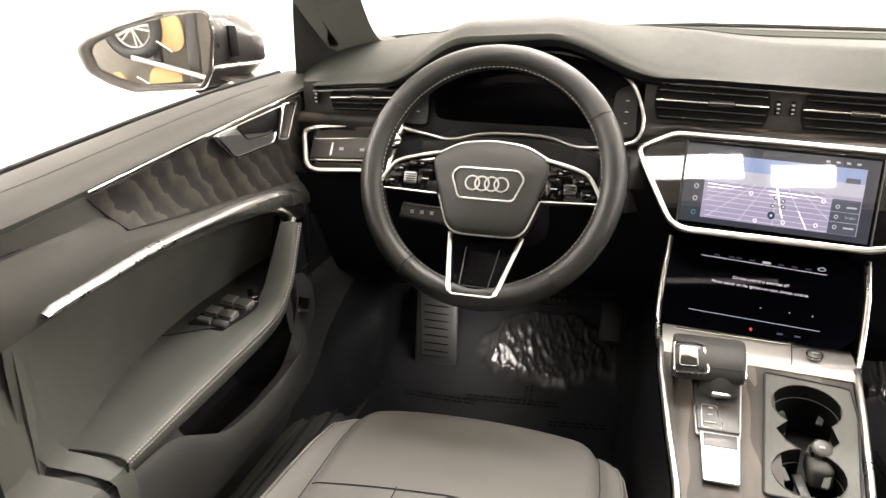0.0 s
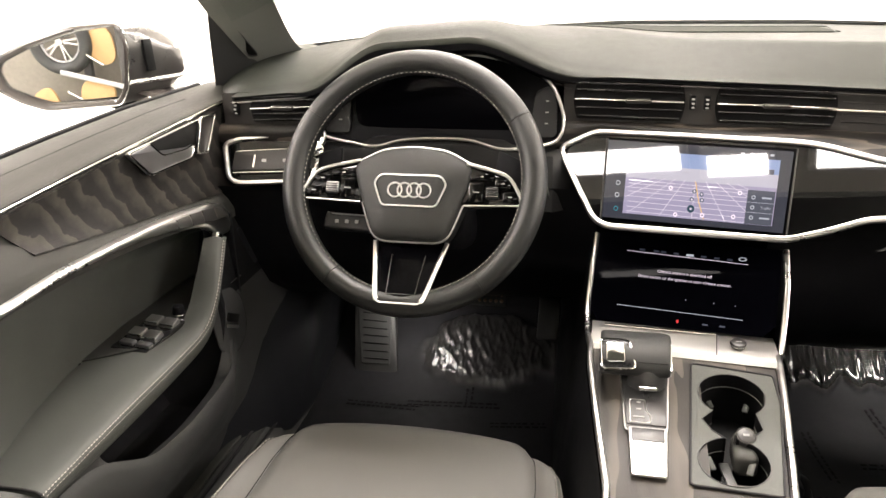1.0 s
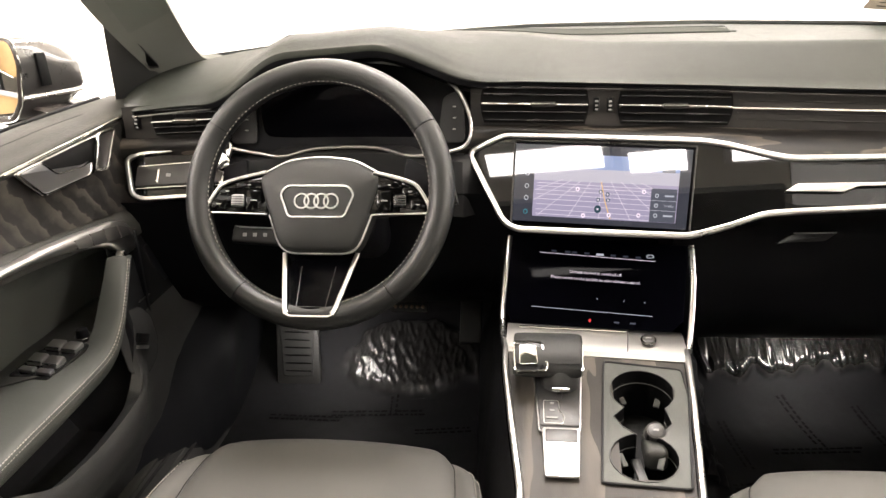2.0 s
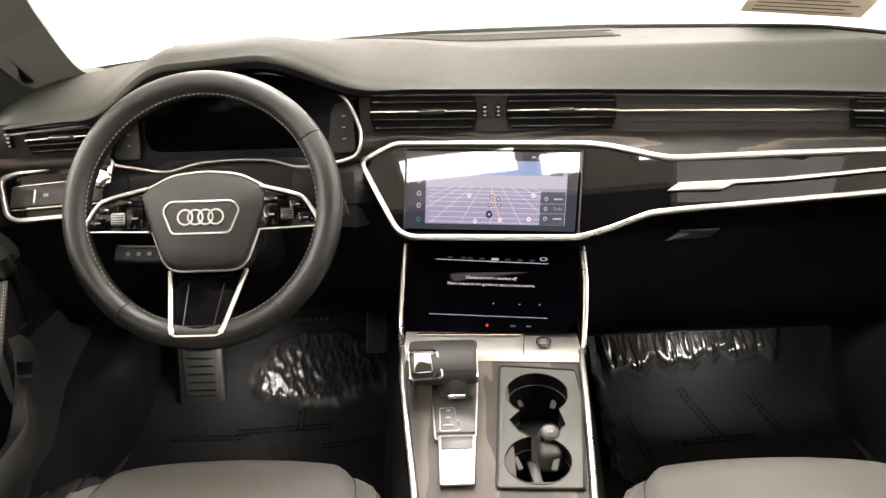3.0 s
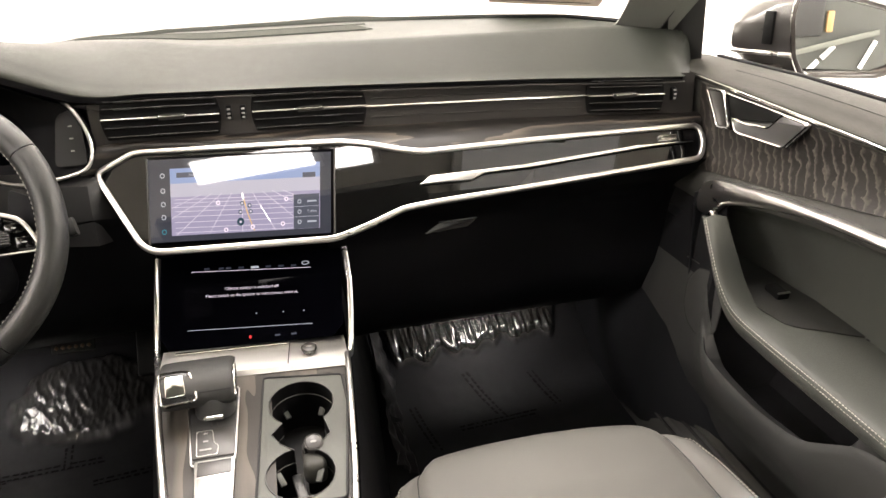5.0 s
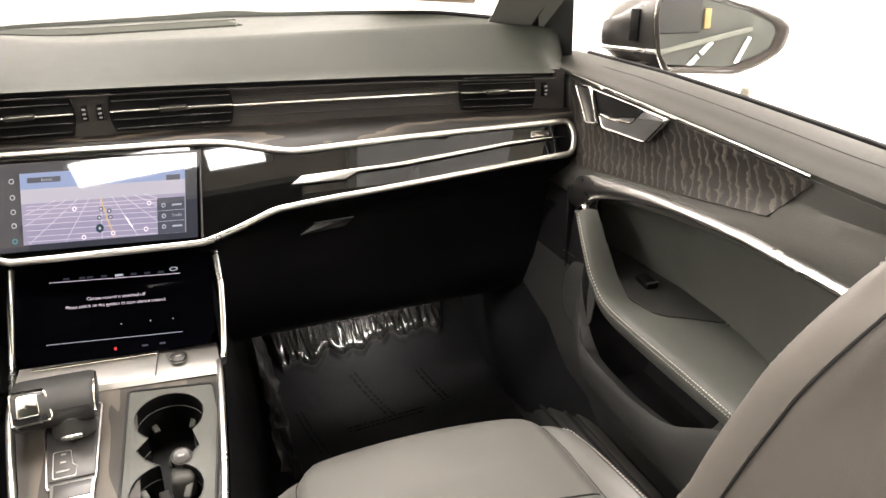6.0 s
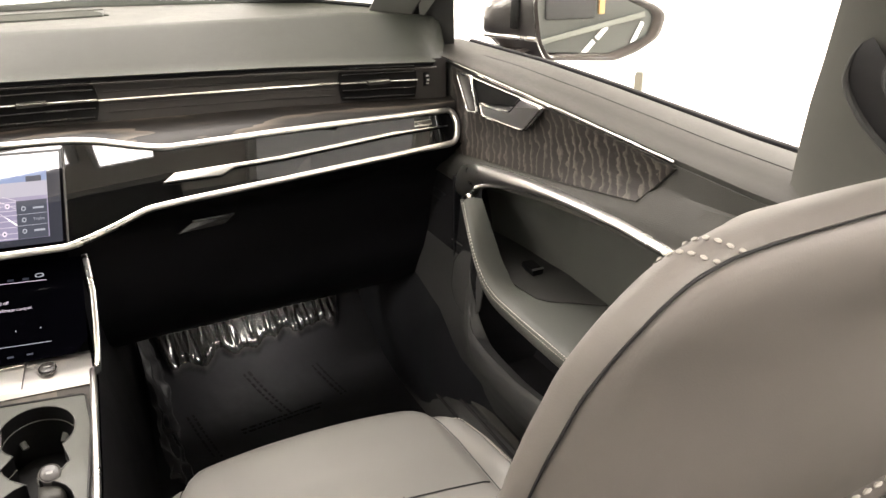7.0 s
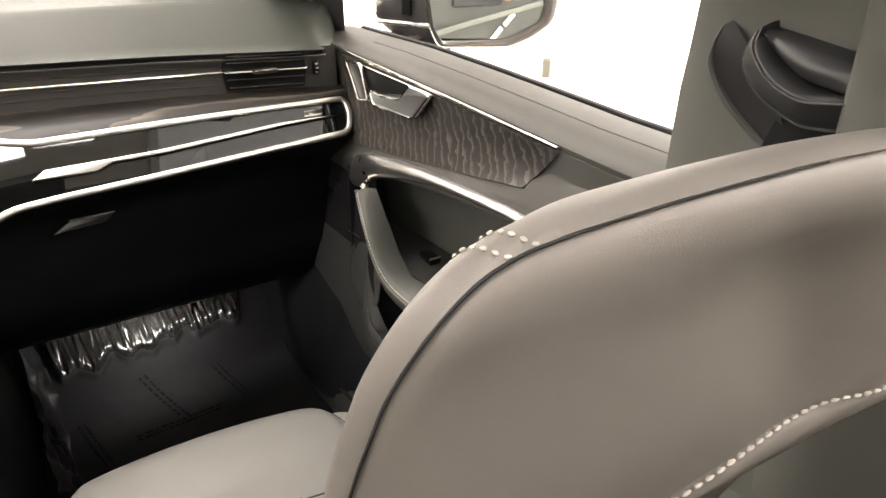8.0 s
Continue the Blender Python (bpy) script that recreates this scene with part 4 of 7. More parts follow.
for u in (0.62, 0.71):
    tile("key_icon", u, u + 0.03, 0.052, 0.07, UI["grey"], 0.0012, cli, low_at)


def writing(text, size, at, xdir, ydir, material, parent, name="message"):
    cu = bpy.data.curves.new(name, "FONT")
    cu.body, cu.size, cu.align_x, cu.align_y = text, size, "CENTER", "CENTER"
    ob = new(name, cu)
    dg = bpy.context.evaluated_depsgraph_get()
    me = bpy.data.meshes.new_from_object(ob.evaluated_get(dg))
    bpy.data.objects.remove(ob)
    me.materials.clear()
    me.materials.append(material)
    me.transform(basis_at(at, xdir, ydir))
    tx = new(name, me)
    tx["kind"] = "stuff"
    tx.parent = parent
    tx.matrix_parent_inverse = parent.matrix_world.inverted()
    return tx


xd, yd = on_p(*quad(1, 0.5), 0) - on_p(*quad(0, 0.5), 0), on_p(*quad(0.5, 1), 0) - on_p(*quad(0.5, 0), 0)
writing("Search", 0.0055, on_p(*quad(0.245, 0.80), 0.0096), xd, yd, UI["icon"], nav)
writing("Traffic", 0.0052, on_p(*quad(0.88, 0.295), 0.0096), xd, yd, UI["icon"], nav)
xd, yd = LOW[1] - LOW[0], LOW[0] - LOW[3]
writing("Climate control is switched off", 0.0062, low_at(0.5, 0.605, 0.0014), xd, yd, UI["white"], cli)
writing("Please switch on the ignition to start climate control.", 0.0062, low_at(0.5, 0.53, 0.0014), xd, yd, UI["white"], cli)


# ---- centre console ----
def z_con(y):
    return lerp(y, [-0.6, -0.3, -0.2, -0.129, -0.083, 0.002, 0.045], [0.435, 0.432, 0.438, 0.448, 0.458, 0.471, 0.4765])


def x_con(y):
    """Inner edges of the console's wood top."""
    return (lerp(y, [-0.6, -0.231, -0.115, -0.005, 0.05], [-0.085, -0.085, -0.100, -0.113, -0.113]),
            lerp(y, [-0.6, -0.237, -0.161, -0.05, 0.02], [0.106, 0.106, 0.114, 0.123, 0.128]))


con = thing("centre_console", (0.01, -0.1, 0.17), "centre console with grey wood top and aluminium side rails", "console")
# wood top with an opening for the cup holders
CUP = [(0.018, 0.008), (0.121, -0.006), (0.1225, -0.062), (0.103, -0.219), (0.003, -0.214)]
rows = []
for y in frange(-0.60, 0.035, 40):
    a, b = x_con(y)
    rows.append([V(a + (b - a) * t, y, z_con(y) - 0.0045) for t in frange(0, 1, 12)])
bm = grid(rows)
dele = [f for f in bm.faces if 0.024 < f.calc_center_median().x < 0.1 and -0.205 < f.calc_center_median().y < 0.0]
bmesh.ops.delete(bm, geom=dele, context="FACES")
part("wood_top", bm, M["wood_long"], con, "grey open-pore ash wood top")
# side rails
for s in (0, 1):
    pts = [V(x_con(y)[s] + (0.005 if s else -0.005), y, z_con(y)) for y in frange(-0.6, 0.03, 26)]
    if s == 0:
        pts += [V(-0.1235, 0.07, 0.472), V(-0.1255, 0.10, 0.482), V(-0.1265, 0.124, 0.494), V(-0.123, 0.165, 0.542), V(-0.118, 0.198, 0.583)]
    else:
        pts += [V(0.139, 0.045, 0.470), V(0.143, 0.064, 0.482), V(0.148, 0.09, 0.512), V(0.152, 0.12, 0.546), V(0.151, 0.152, 0.587)]
    part("aluminium_rail", sweep(pts, bar_profile(0.0080, 0.012, 0.003), up=(0, -0.35, 1)), M["chrome"], con, "satin aluminium side rail")
# side walls of the tunnel
for s in (0, 1):
    rows = []
    for y in frange(-0.6, 0.5, 40):
        yy = min(y, 0.03)
        x = x_con(yy)[s] + (0.0105 if s else -0.0105)
        zt = z_con(yy) if y < 0.03 else lerp(y, [0.03, 0.08, 0.12, 0.2, 0.5], [0.468, 0.478, 0.52, 0.6, 0.6])
        d = 1 if s else -1
        x2 = x + d * lerp(y, [-0.6, 0, 0.5], [0.02, 0.035, 0.07])
        rows.append([V(x, y, zt - 0.005), V(x + d * 0.002, y, zt - 0.03), V(x + (x2 - x) * 0.5, y, 0.36), V(x2, y, 0.24), V(x2 + d * 0.005, y, 0.155)])
    part("tunnel_side", grid(rows), M["black"], con, "dark soft tunnel side")
# silver cross piece in front of the shifter
rows = []
for x in frange(-0.118, 0.134, 24):
    yb = 0.036 - (x + 0.118) * 0.075
    row = [V(x, yb - 0.006, z_con(0.01) - 0.002), V(x, yb - 0.002, z_con(0.03) + 0.002), V(x, yb + 0.02, z_con(0.04) + 0.003), V(x, yb + 0.045, 0.480), V(x, yb + 0.066, 0.479)]
    rows.append(row)
part("silver_bridge", solid(grid(rows), 0.003), M["bridge"], con, "brushed aluminium bridge below the screen")
part("bridge_joint", tube([V(0.052, 0.022, 0.4785), V(0.058, 0.085, 0.4835)], 0.0007, 5), M["seam"], con)
part("hinge_line", tube([V(-0.1, 0.084, 0.4835), V(0.055, 0.075, 0.4835)], 0.0016, 6), M["bright"], con)

# gear plate
gp = rounded([V(-0.078, -0.005, 0), V(-0.013, -0.005, 0), V(-0.019, -0.134, 0), V(-0.069, -0.134, 0)], 0.006)
gp = [V(p.x, p.y, z_con(p.y) - 0.0035) for p in gp]
gpl = part("gear_plate", prism(gp, (0, 0, 0.004), 0.001), M["door_dark"], con, "dark satin plate round the shifter")
part("gear_plate_rim", tube([p + V(0, 0, 0.0035) for p in gp], 0.0012, 6, True), M["chrome"], gpl)
slot = [V(-0.045, y, z_con(y) + 0.0008) for y in frange(-0.075, -0.02, 8)]
for dx in (-0.002, 0.005):
    part("slot_line", tube([p + V(dx, 0, 0) for p in slot], 0.0008, 5), M["band"], con)
bt = rounded([V(-0.070, -0.081, 0), V(-0.0185, -0.081, 0), V(-0.0185, -0.125, 0), V(-0.068, -0.125, 0)], 0.003)
bfd = part("button_field", prism([V(p.x, p.y, z_con(p.y)) for p in bt], (0, 0, 0.0022), 0.0008), M["band"], con, "grey gear display field")
ot = rounded([V(-0.064, -0.083, 0), V(-0.045, -0.083, 0), V(-0.043, -0.104, 0), V(-0.038, -0.108, 0), V(-0.039, -0.122, 0), V(-0.063, -0.122, 0)], 0.003)
part("button_outline", tube([V(p.x, p.y, z_con(p.y) + 0.0024) for p in ot], 0.0006, 5, True), M["chrome"], bfd)
for yy, w in ((-0.088, 0.005), (-0.1, 0.006), (-0.113, 0.014)):
    part("gear_mark", box(w, 0.0035, 0.0006, Matrix.Translation((-0.053, yy, z_con(yy) + 0.0026))), M["ink"], bfd)
pd = rounded([V(-0.0655, -0.129, 0), V(-0.0185, -0.129, 0), V(-0.022, -0.212, 0), V(-0.062, -0.212, 0)], 0.004)
part("key_tray_frame", prism([V(p.x, p.y, z_con(p.y)) for p in pd], (0, 0, 0.0026), 0.001), M["chrome"], con, "aluminium framed parking brake plate")
pi = rounded([V(-0.0615, -0.158, 0), V(-0.0225, -0.158, 0), V(-0.0255, -0.207, 0), V(-0.0585, -0.207, 0)], 0.003)
part("tray_plate", prism([V(p.x, p.y, z_con(p.y) + 0.002) for p in pi], (0, 0, 0.0018), 0.0006), M["alu"], con, "polished plate")
pi = [V(-0.0615, -0.133, 0), V(-0.0225, -0.133, 0), V(-0.0225, -0.155, 0), V(-0.0615, -0.155, 0)]
part("brake_switch", prism([V(p.x, p.y, z_con(p.y) + 0.002) for p in pi], (0, 0, 0.0018), 0.0006), M["band"], con)
sb = Matrix.Translation((0.0825, 0.046, 0.484)) @ pose(0, 0, 0, 12)
sbt = part("start_button", cylinder(0.0095, 0.009, sb, 32, bevel=0.0015), M["band"], con, "round grey start button")
part("start_ring", torus(0.0100, 0.0012, sb @ Matrix.Translation((0, 0, 0.002)), 36, 6), M["bright"], sbt)
part("start_mark", box(0.008, 0.002, 0.0006, sb @ Matrix.Translation((0, 0, 0.005))), M["ink"], sbt)

# cup holders: a plate with two round wells and a waist
cupt = thing("cup_holder", (0.06, -0.1, 0.38), "grey double cup holder with spring tabs and a lighter socket", "cup holder")
outl = rounded([V(a, b, 0) for a, b in CUP], 0.006)
CA, CB, RA, RB = V(0.064, -0.052, 0), V(0.055, -0.1695, 0), 0.0415, 0.0405
hole = []
n1 = 22
for i in range(n1 + 1):
    a = radians(-52) + radians(284) * i / n1
    hole.append(CA + V(RA * math.cos(a), RA * math.sin(a), 0))
hole += [V(0.024, -0.101, 0), V(0.034, -0.118, 0), V(0.05, -0.131, 0)]
for i in range(n1 + 1):
    a = radians(100) + radians(340) * i / n1
    hole.append(CB + V(RB * math.cos(a), RB * math.sin(a), 0))
hole += [V(0.083, -0.124, 0), V(0.095, -0.111, 0), V(0.093, -0.101, 0)]
bm = bmesh.new()
ov = [bm.verts.new(V(p.x, p.y, z_con(p.y) - 0.0025)) for p in outl]
hv = [bm.verts.new(V(p.x, p.y, z_con(p.y) - 0.0025)) for p in hole]
es = [bm.edges.new((ov[i], ov[(i + 1) % len(ov)])) for i in range(len(ov))] + [bm.edges.new((hv[i], hv[(i + 1) % len(hv)])) for i in range(len(hv))]
bmesh.ops.triangle_fill(bm, edges=es, use_beauty=True)
part("plate", bm, M["door"], cupt, "satin grey plate", smooth=False)
part("plate_rim", tube([V(p.x, p.y, z_con(p.y) - 0.002) for p in outl], 0.0016, 6, True), M["seam"], cupt)
rows = [[V(p.x, p.y, z_con(p.y) - 0.0025 - d) for d in (0, 0.02, 0.05, 0.07)] for p in hole]
part("well", grid(rows, close_v=True), M["vent"], cupt, "black wells")
part("well_rim", tube([V(p.x, p.y, z_con(p.y) - 0.002) for p in hole], 0.0007, 6, True), M["door_dark"], cupt)
part("liner_edge", tube([V(p.x, p.y, z_con(p.y) - 0.021) for p in hole], 0.0007, 6, True), M["door"], cupt, "pale edge of the rubber liner")
bm = bmesh.new()
bm.faces.new([bm.verts.new(V(p.x, p.y, z_con(p.y) - 0.072)) for p in outl])
part("well_floor", bm, M["vent"], cupt, smooth=False)
for tx, ty, turn in ((0.0425, -0.0175, 25), (0.0898, -0.0215, -20), (0.0312, -0.1570, 25), (0.077, -0.160, -20)):
    part("spring_tab", box(0.008, 0.018, 0.004, pose(tx, ty, 0.426, 28, 0, turn), 0.0015), M["door"], cupt, "small grey spring tab")
part("socket_pillar", box(0.028, 0.050, 0.030, Matrix.Translation((0.0725, -0.131, 0.4235)), 0.008, 4), M["sill"], cupt)
cap_m = Matrix.Translation((0.0735, -0.1225, 0.4435)) @ pose(0, 0, 0, 24)
scp = part("socket_cap", cylinder(0.0135, 0.014, cap_m, 36, 0.0105, 0.0015), M["band"], cupt, "round grey socket cap")
for cr, cz in ((0.0138, -0.0045), (0.0112, 0.0058)):
    part("cap_ring", torus(cr, 0.0008, cap_m @ Matrix.Translation((0, 0, cz)), 40, 6), M["sill"], scp, "thin grey ring")
part("cap_mark", box(0.007, 0.003, 0.0006, cap_m @ Matrix.Translation((0, 0, 0.0073))), M["ink"], scp)
part("bridge", box(0.012, 0.045, 0.006, Matrix.Translation((0.052, -0.158, 0.412)) @ pose(0, 0, 0, 0, 0, 8), 0.002), M["door_dark"], cupt)

# gear selector
gear = thing("gear_selector", (-0.06, -0.045, 0.46), "leather topped gear selector with an aluminium lock button", "gear lever")
sec = [(0.010, 0.496), (0.009, 0.507), (0.001, 0.515), (-0.015, 0.519), (-0.034, 0.519), (-0.050, 0.514), (-0.060, 0.506), (-0.066, 0.495), (-0.064, 0.484), (-0.052, 0.479), (-0.02, 0.479), (0.004, 0.485)]
sec = [(p.x, p.y) for p in spline([V(a, b, 0) for a, b in sec], 3, True)]
rows = []
for x, f in ((-0.1045, 0.86), (-0.1035, 0.93), (-0.100, 0.98), (-0.09, 1.0), (-0.06, 1.0), (-0.03, 1.0), (-0.02, 0.99), (-0.0165, 0.96), (-0.0145, 0.9)):
    rows.append([V(x, -0.028 + (a + 0.028) * f, 0.499 + (b - 0.499) * f) for a, b in sec])
bm = grid(rows, close_u=True)
bm.verts.ensure_lookup_table()
bm.faces.new([bm.verts[j] for j in range(len(sec))])
bm.faces.new([bm.verts[(len(rows) - 1) * len(sec) + j] for j in range(len(sec))])
part("grip", bm, M["airbag"], gear, "dark leather grip", angle=50)
ga = rounded([V(-0.1045, -0.037, 0.5205), V(-0.067, -0.037, 0.5205), V(-0.058, -0.069, 0.497), V(-0.101, -0.071, 0.495)], 0.006)
up_g = V(0, -0.58, 0.81)
part("lock_frame", prism([p - up_g * 0.012 for p in ga], up_g * 0.0125, 0.002, 2), M["key"], gear, "dark gloss surround of the lock button")
part("frame_line", tube([p + up_g * 0.0006 for p in ga], 0.0013, 6, True), M["bright"], gear, "bright line round the lock button")
gb = rounded([V(-0.097, -0.0425, 0.5175), V(-0.0745, -0.0425, 0.5175), V(-0.0715, -0.0635, 0.502), V(-0.0955, -0.0645, 0.501)], 0.003)
part("lock_button", prism(gb, up_g * 0.0025, 0.0008), M["bright"], gear, "polished lock button")
part("grip_edge", tube([V(-0.0145, p, q) for p, q in ((-0.002, 0.512), (-0.03, 0.5155), (-0.052, 0.508), (-0.0625, 0.495), (-0.06, 0.485))], 0.0016, 6), M["bright"], gear, "bright edge at the grip's end")
part("grip_seam", tube([V(x, -0.0625, 0.5035) for x in frange(-0.056, -0.018, 8)], 0.0008, 5), M["seam"], gear)
part("neck", cylinder(0.026, 0.03, Matrix.Translation((-0.042, -0.045, 0.478)), 28, 0.022, 0.003), M["door_dark"], gear)
part("neck_ring", box(0.024, 0.008, 0.006, Matrix.Translation((-0.042, -0.076, 0.474)), 0.002), M["bright"], gear)


# ---- front doors: built for the right side, mirrored for the left ----
def z_inlay(y):
    """Lower edge of the wood inlay."""
    return lerp(y, [-0.45, -0.30, -0.194, -0.004, 0.147, 0.2], [0.727, 0.713, 0.698, 0.674, 0.655, 0.65])


def z_arc(y):
    """The aluminium arc over the arm rest."""
    return lerp(y, [-0.62, -0.45, -0.36, -0.26, -0.135, -0.031, 0.03, 0.075, 0.1], [0.67, 0.680, 0.682, 0.680, 0.669, 0.655, 0.643, 0.632, 0.622])


def z_strip(y):
    return lerp(y, [-0.45, -0.345, -0.17, 0.0, 0.19, 0.3], [0.766, 0.770, 0.779, 0.786, 0.793, 0.796])


def build_door(s):
    side = "driver" if s < 0 else "passenger"
    dz = -0.009 if s < 0 else 0.0

    def P(x, y, z):
        return V(s * x, y, z + dz)
    d = thing("car_door", (s * 0.75, -0.1, 0.3), "closed grey %s door with wood inlay and aluminium arc" % side, "car door", "front doors")
    Y0, Y1 = -0.62, 0.30
    ys = frange(Y0, Y1, 60)

    def skin(name, prof, material, label="", th=0.004, yy=ys):
        rows = [[P(x, y, z) for x, z in prof(y)] for y in yy]
        bm = grid(rows)
        if th:
            solid(bm, th * (1 if s < 0 else 1))
        return part(name, bm, material, d, label)

    def z_sill(y):
        return lerp(y, [-0.62, -0.36, -0.256, -0.12, 0.044, 0.25], [0.781, 0.787, 0.792, 0.798, 0.803, 0.802])
    skin("sill_cap", lambda y: [(0.812, z_sill(y) - 0.006), (0.805, z_sill(y) + 0.002), (0.785, z_sill(y) + 0.004), (0.766, z_sill(y) + 0.002), (0.754, z_sill(y) - 0.0005), (0.743, z_sill(y) - 0.005), (0.733, 0.6 * z_sill(y) + 0.4 * z_strip(y) - 0.004), (0.726, 0.3 * z_sill(y) + 0.7 * z_strip(y)),
                                (0.722, z_strip(y) + 0.002), (0.724, z_strip(y) - 0.006)], M["sill"], "soft grey window sill with a stitched seam")
    part("sill_seam", tube([P(0.7615, y, z_sill(y) + 0.0008) for y in frange(Y0, 0.14, 30)], 0.0009, 5), M["seam"], d)
    part("window_seal", sweep([P(0.815, y, z_sill(y) - 0.002) for y in frange(Y0, 0.28, 20)], bar_profile(0.010, 0.012, 0.003)), M["black"], d, "black rubber window seal")
    part("bright_strip", sweep([P(0.7195, y, z_strip(y) - 0.001) for y in frange(-0.345, 0.2, 30)], bar_profile(0.0035, 0.0045, 0.0012)), M["bright"], d, "thin bright strip")
    # upper panel behind the inlay, down to the arc
    skin("upper_panel", lambda y: [(0.7255, z_strip(y) - 0.004), (0.7262, z_strip(y) - 0.03), (0.7255, 0.5 * (z_strip(y) + z_inlay(y)) - 0.01), (0.7195, z_inlay(y) + 0.01), (0.715, z_inlay(y) - 0.003),
                                   (0.709, z_inlay(y) - 0.012), (0.704, z_arc(y) + 0.006), (0.706, z_arc(y) - 0.006), (0.735, z_arc(y) - 0.010)], M["sill"], "soft grey upper door panel")
    # wood inlay, its rear end slanting
    rows = []
    for t in frange(0, 1, 50):
        row = []
        for v in frange(0, 1, 8):
            y = 0.165 + (lerp(v, [0, 1], [-0.348, -0.302]) - 0.165) * t
            zt, zb = z_strip(y) - 0.006, z_inlay(y)
            z = zt + (zb - zt) * v
            x = lerp(v, [0, 0.25, 0.55, 0.85, 1], [0.7210, 0.7232, 0.7225, 0.7172, 0.7122])
            row.append(P(x, y, z))
        rows.append(row)
    part("wood_inlay", solid(grid(rows), 0.003), M["inlay"] if s > 0 else M["inlay_wide"], d, "dark ash inlay with pale wavy grain")
    # deep recess between the arc and the arm rest
    def x_wall(y):
        return lerp(y, [-0.49, -0.478, -0.42, -0.30, -0.2, -0.05, 0.06, 0.17], [0.712, 0.716, 0.738, 0.775, 0.795, 0.805, 0.787, 0.765])
    skin("recess_wall", lambda y: [(0.712, z_arc(y) - 0.006), (0.712 + 0.38 * (x_wall(y) - 0.712), z_arc(y) - 0.018), (0.712 + 0.72 * (x_wall(y) - 0.712), 0.60), (0.712 + 0.92 * (x_wall(y) - 0.712), 0.55), (x_wall(y), 0.51), (x_wall(y), 0.485)],
         M["door"], "soft grey recessed door panel", yy=frange(-0.49, 0.17, 44))
    part("recess_front", solid(grid([[P(x, 0.105 + 0.02 * (x - 0.70) / 0.09, z) for z in frange(0.49, 0.63, 4)] for x in frange(0.69, 0.80, 4)]), 0.004), M["kick"], d, "dark front wall of the recess")
    edge_prof = lambda y: [(0.706, z_arc(y) + 0.004), (0.710, 0.64), (0.712, 0.58), (0.711, 0.545), (0.706, 0.522), (0.698, 0.508), (0.688, 0.501), (0.672, 0.4965), (0.662, 0.492), (0.658, 0.482), (0.660, 0.455), (0.664, 0.42), (0.672, 0.35), (0.70, 0.25)]

    def slant(z):
        """The end of the trim runs forward below the arm rest."""
        return lerp(z, [0.25, 0.457, 0.485, 0.50, 0.53, 0.58, 0.66], [0.056, 0.053, 0.047, 0.037, 0.004, -0.006, -0.010])
    for nm, ya, yb, dx, mt, lb in (("rear_edge", -0.4915, -0.463, 0.0, M["door"], "door trim behind the arm rest"), ("door_end", -0.66, -0.5045, 0.0, M["door"], "outer end of the door trim"), ("edge_gap", -0.506, -0.490, 0.010, M["seam"], "dark gap across the door trim")):
        part(nm, grid([[P(x + dx, y + slant(z), z) for x, z in edge_prof(max(y, -0.6))] for y in frange(ya, yb, 6)]), mt, d, lb)
    # aluminium arc, widening to the front
    rows = []
    for y in [-0.456, -0.452] + frange(-0.445, 0.10, 44) + [0.106, 0.110, 0.112]:
        zu = lerp(y, [-0.456, -0.445, -0.289, -0.182, -0.10, -0.028, 0.062, 0.088, 0.102, 0.112], [0.683, 0.687, 0.691, 0.686, 0.680, 0.672, 0.659, 0.651, 0.643, 0.625])
        zl = lerp(y, [-0.456, -0.445, -0.29, -0.194, -0.126, -0.064, 0.006, 0.044, 0.06, 0.08, 0.112], [0.679, 0.676, 0.681, 0.675, 0.668, 0.657, 0.639, 0.626, 0.612, 0.600, 0.598])
        h = zu - zl
        rows.append([P(0.712, y, zu - 0.001), P(0.700, y, zu), P(0.6955, y, zu - 0.16 * h), P(0.6925, y, zu - 0.4 * h), P(0.692, y, zu - 0.65 * h), P(0.694, y, zl + 0.12 * h), P(0.698, y, zl), P(0.714, y, zl + 0.001)])
    part("aluminium_arc", grid(rows), M["chrome"], d, "polished aluminium arc, broad at its front end", angle=50)
    if s < 0:
        cut = [(-0.046, 0.668, 0.655), (-0.008, 0.664, 0.646), (0.027, 0.659, 0.639), (0.064, 0.652, 0.632), (0.094, 0.640, 0.628)]
        for (y0, u0, l0), (y1, u1, l1) in zip(cut, cut[1:]):
            part("seat_button", prism([P(0.694, y0 + 0.002, l0), P(0.6935, y1 - 0.001, l1), P(0.6965, y1 - 0.003, u1), P(0.6965, y0 + 0.0005, u0)], (0.0035, 0, 0.001), 0.0008), M["alu"], d, "flat aluminium button")
    part("arc_tip", box(0.014, 0.016, 0.014, Matrix.Translation(P(0.690, 0.052, 0.607)) @ pose(0, 0, 0, 35), 0.003), M["bright"], d, "bright chrome tip")
    # arm rest pad, its front rising into the grab handle
    back = spline([V(0.737, -0.424, 0.498), V(0.784, -0.28, 0.499), V(0.795, -0.17, 0.500), V(0.714, -0.078, 0.502), V(0.706, -0.035, 0.522), V(0.705, -0.002, 0.558), V(0.702, 0.035, 0.612)], 12)
    edge = spline([V(0.660, -0.424, 0.498), V(0.664, -0.27, 0.501), V(0.666, -0.13, 0.502), V(0.664, -0.065, 0.510), V(0.661, -0.032, 0.536), V(0.665, 0.000, 0.568), V(0.679, 0.050, 0.606)], 12)
    foot = spline([V(0.668, -0.424, 0.474), V(0.671, -0.27, 0.470), V(0.673, -0.12, 0.472), V(0.672, -0.048, 0.482), V(0.672, -0.010, 0.514), V(0.676, 0.024, 0.556), V(0.685, 0.070, 0.603)], 12)
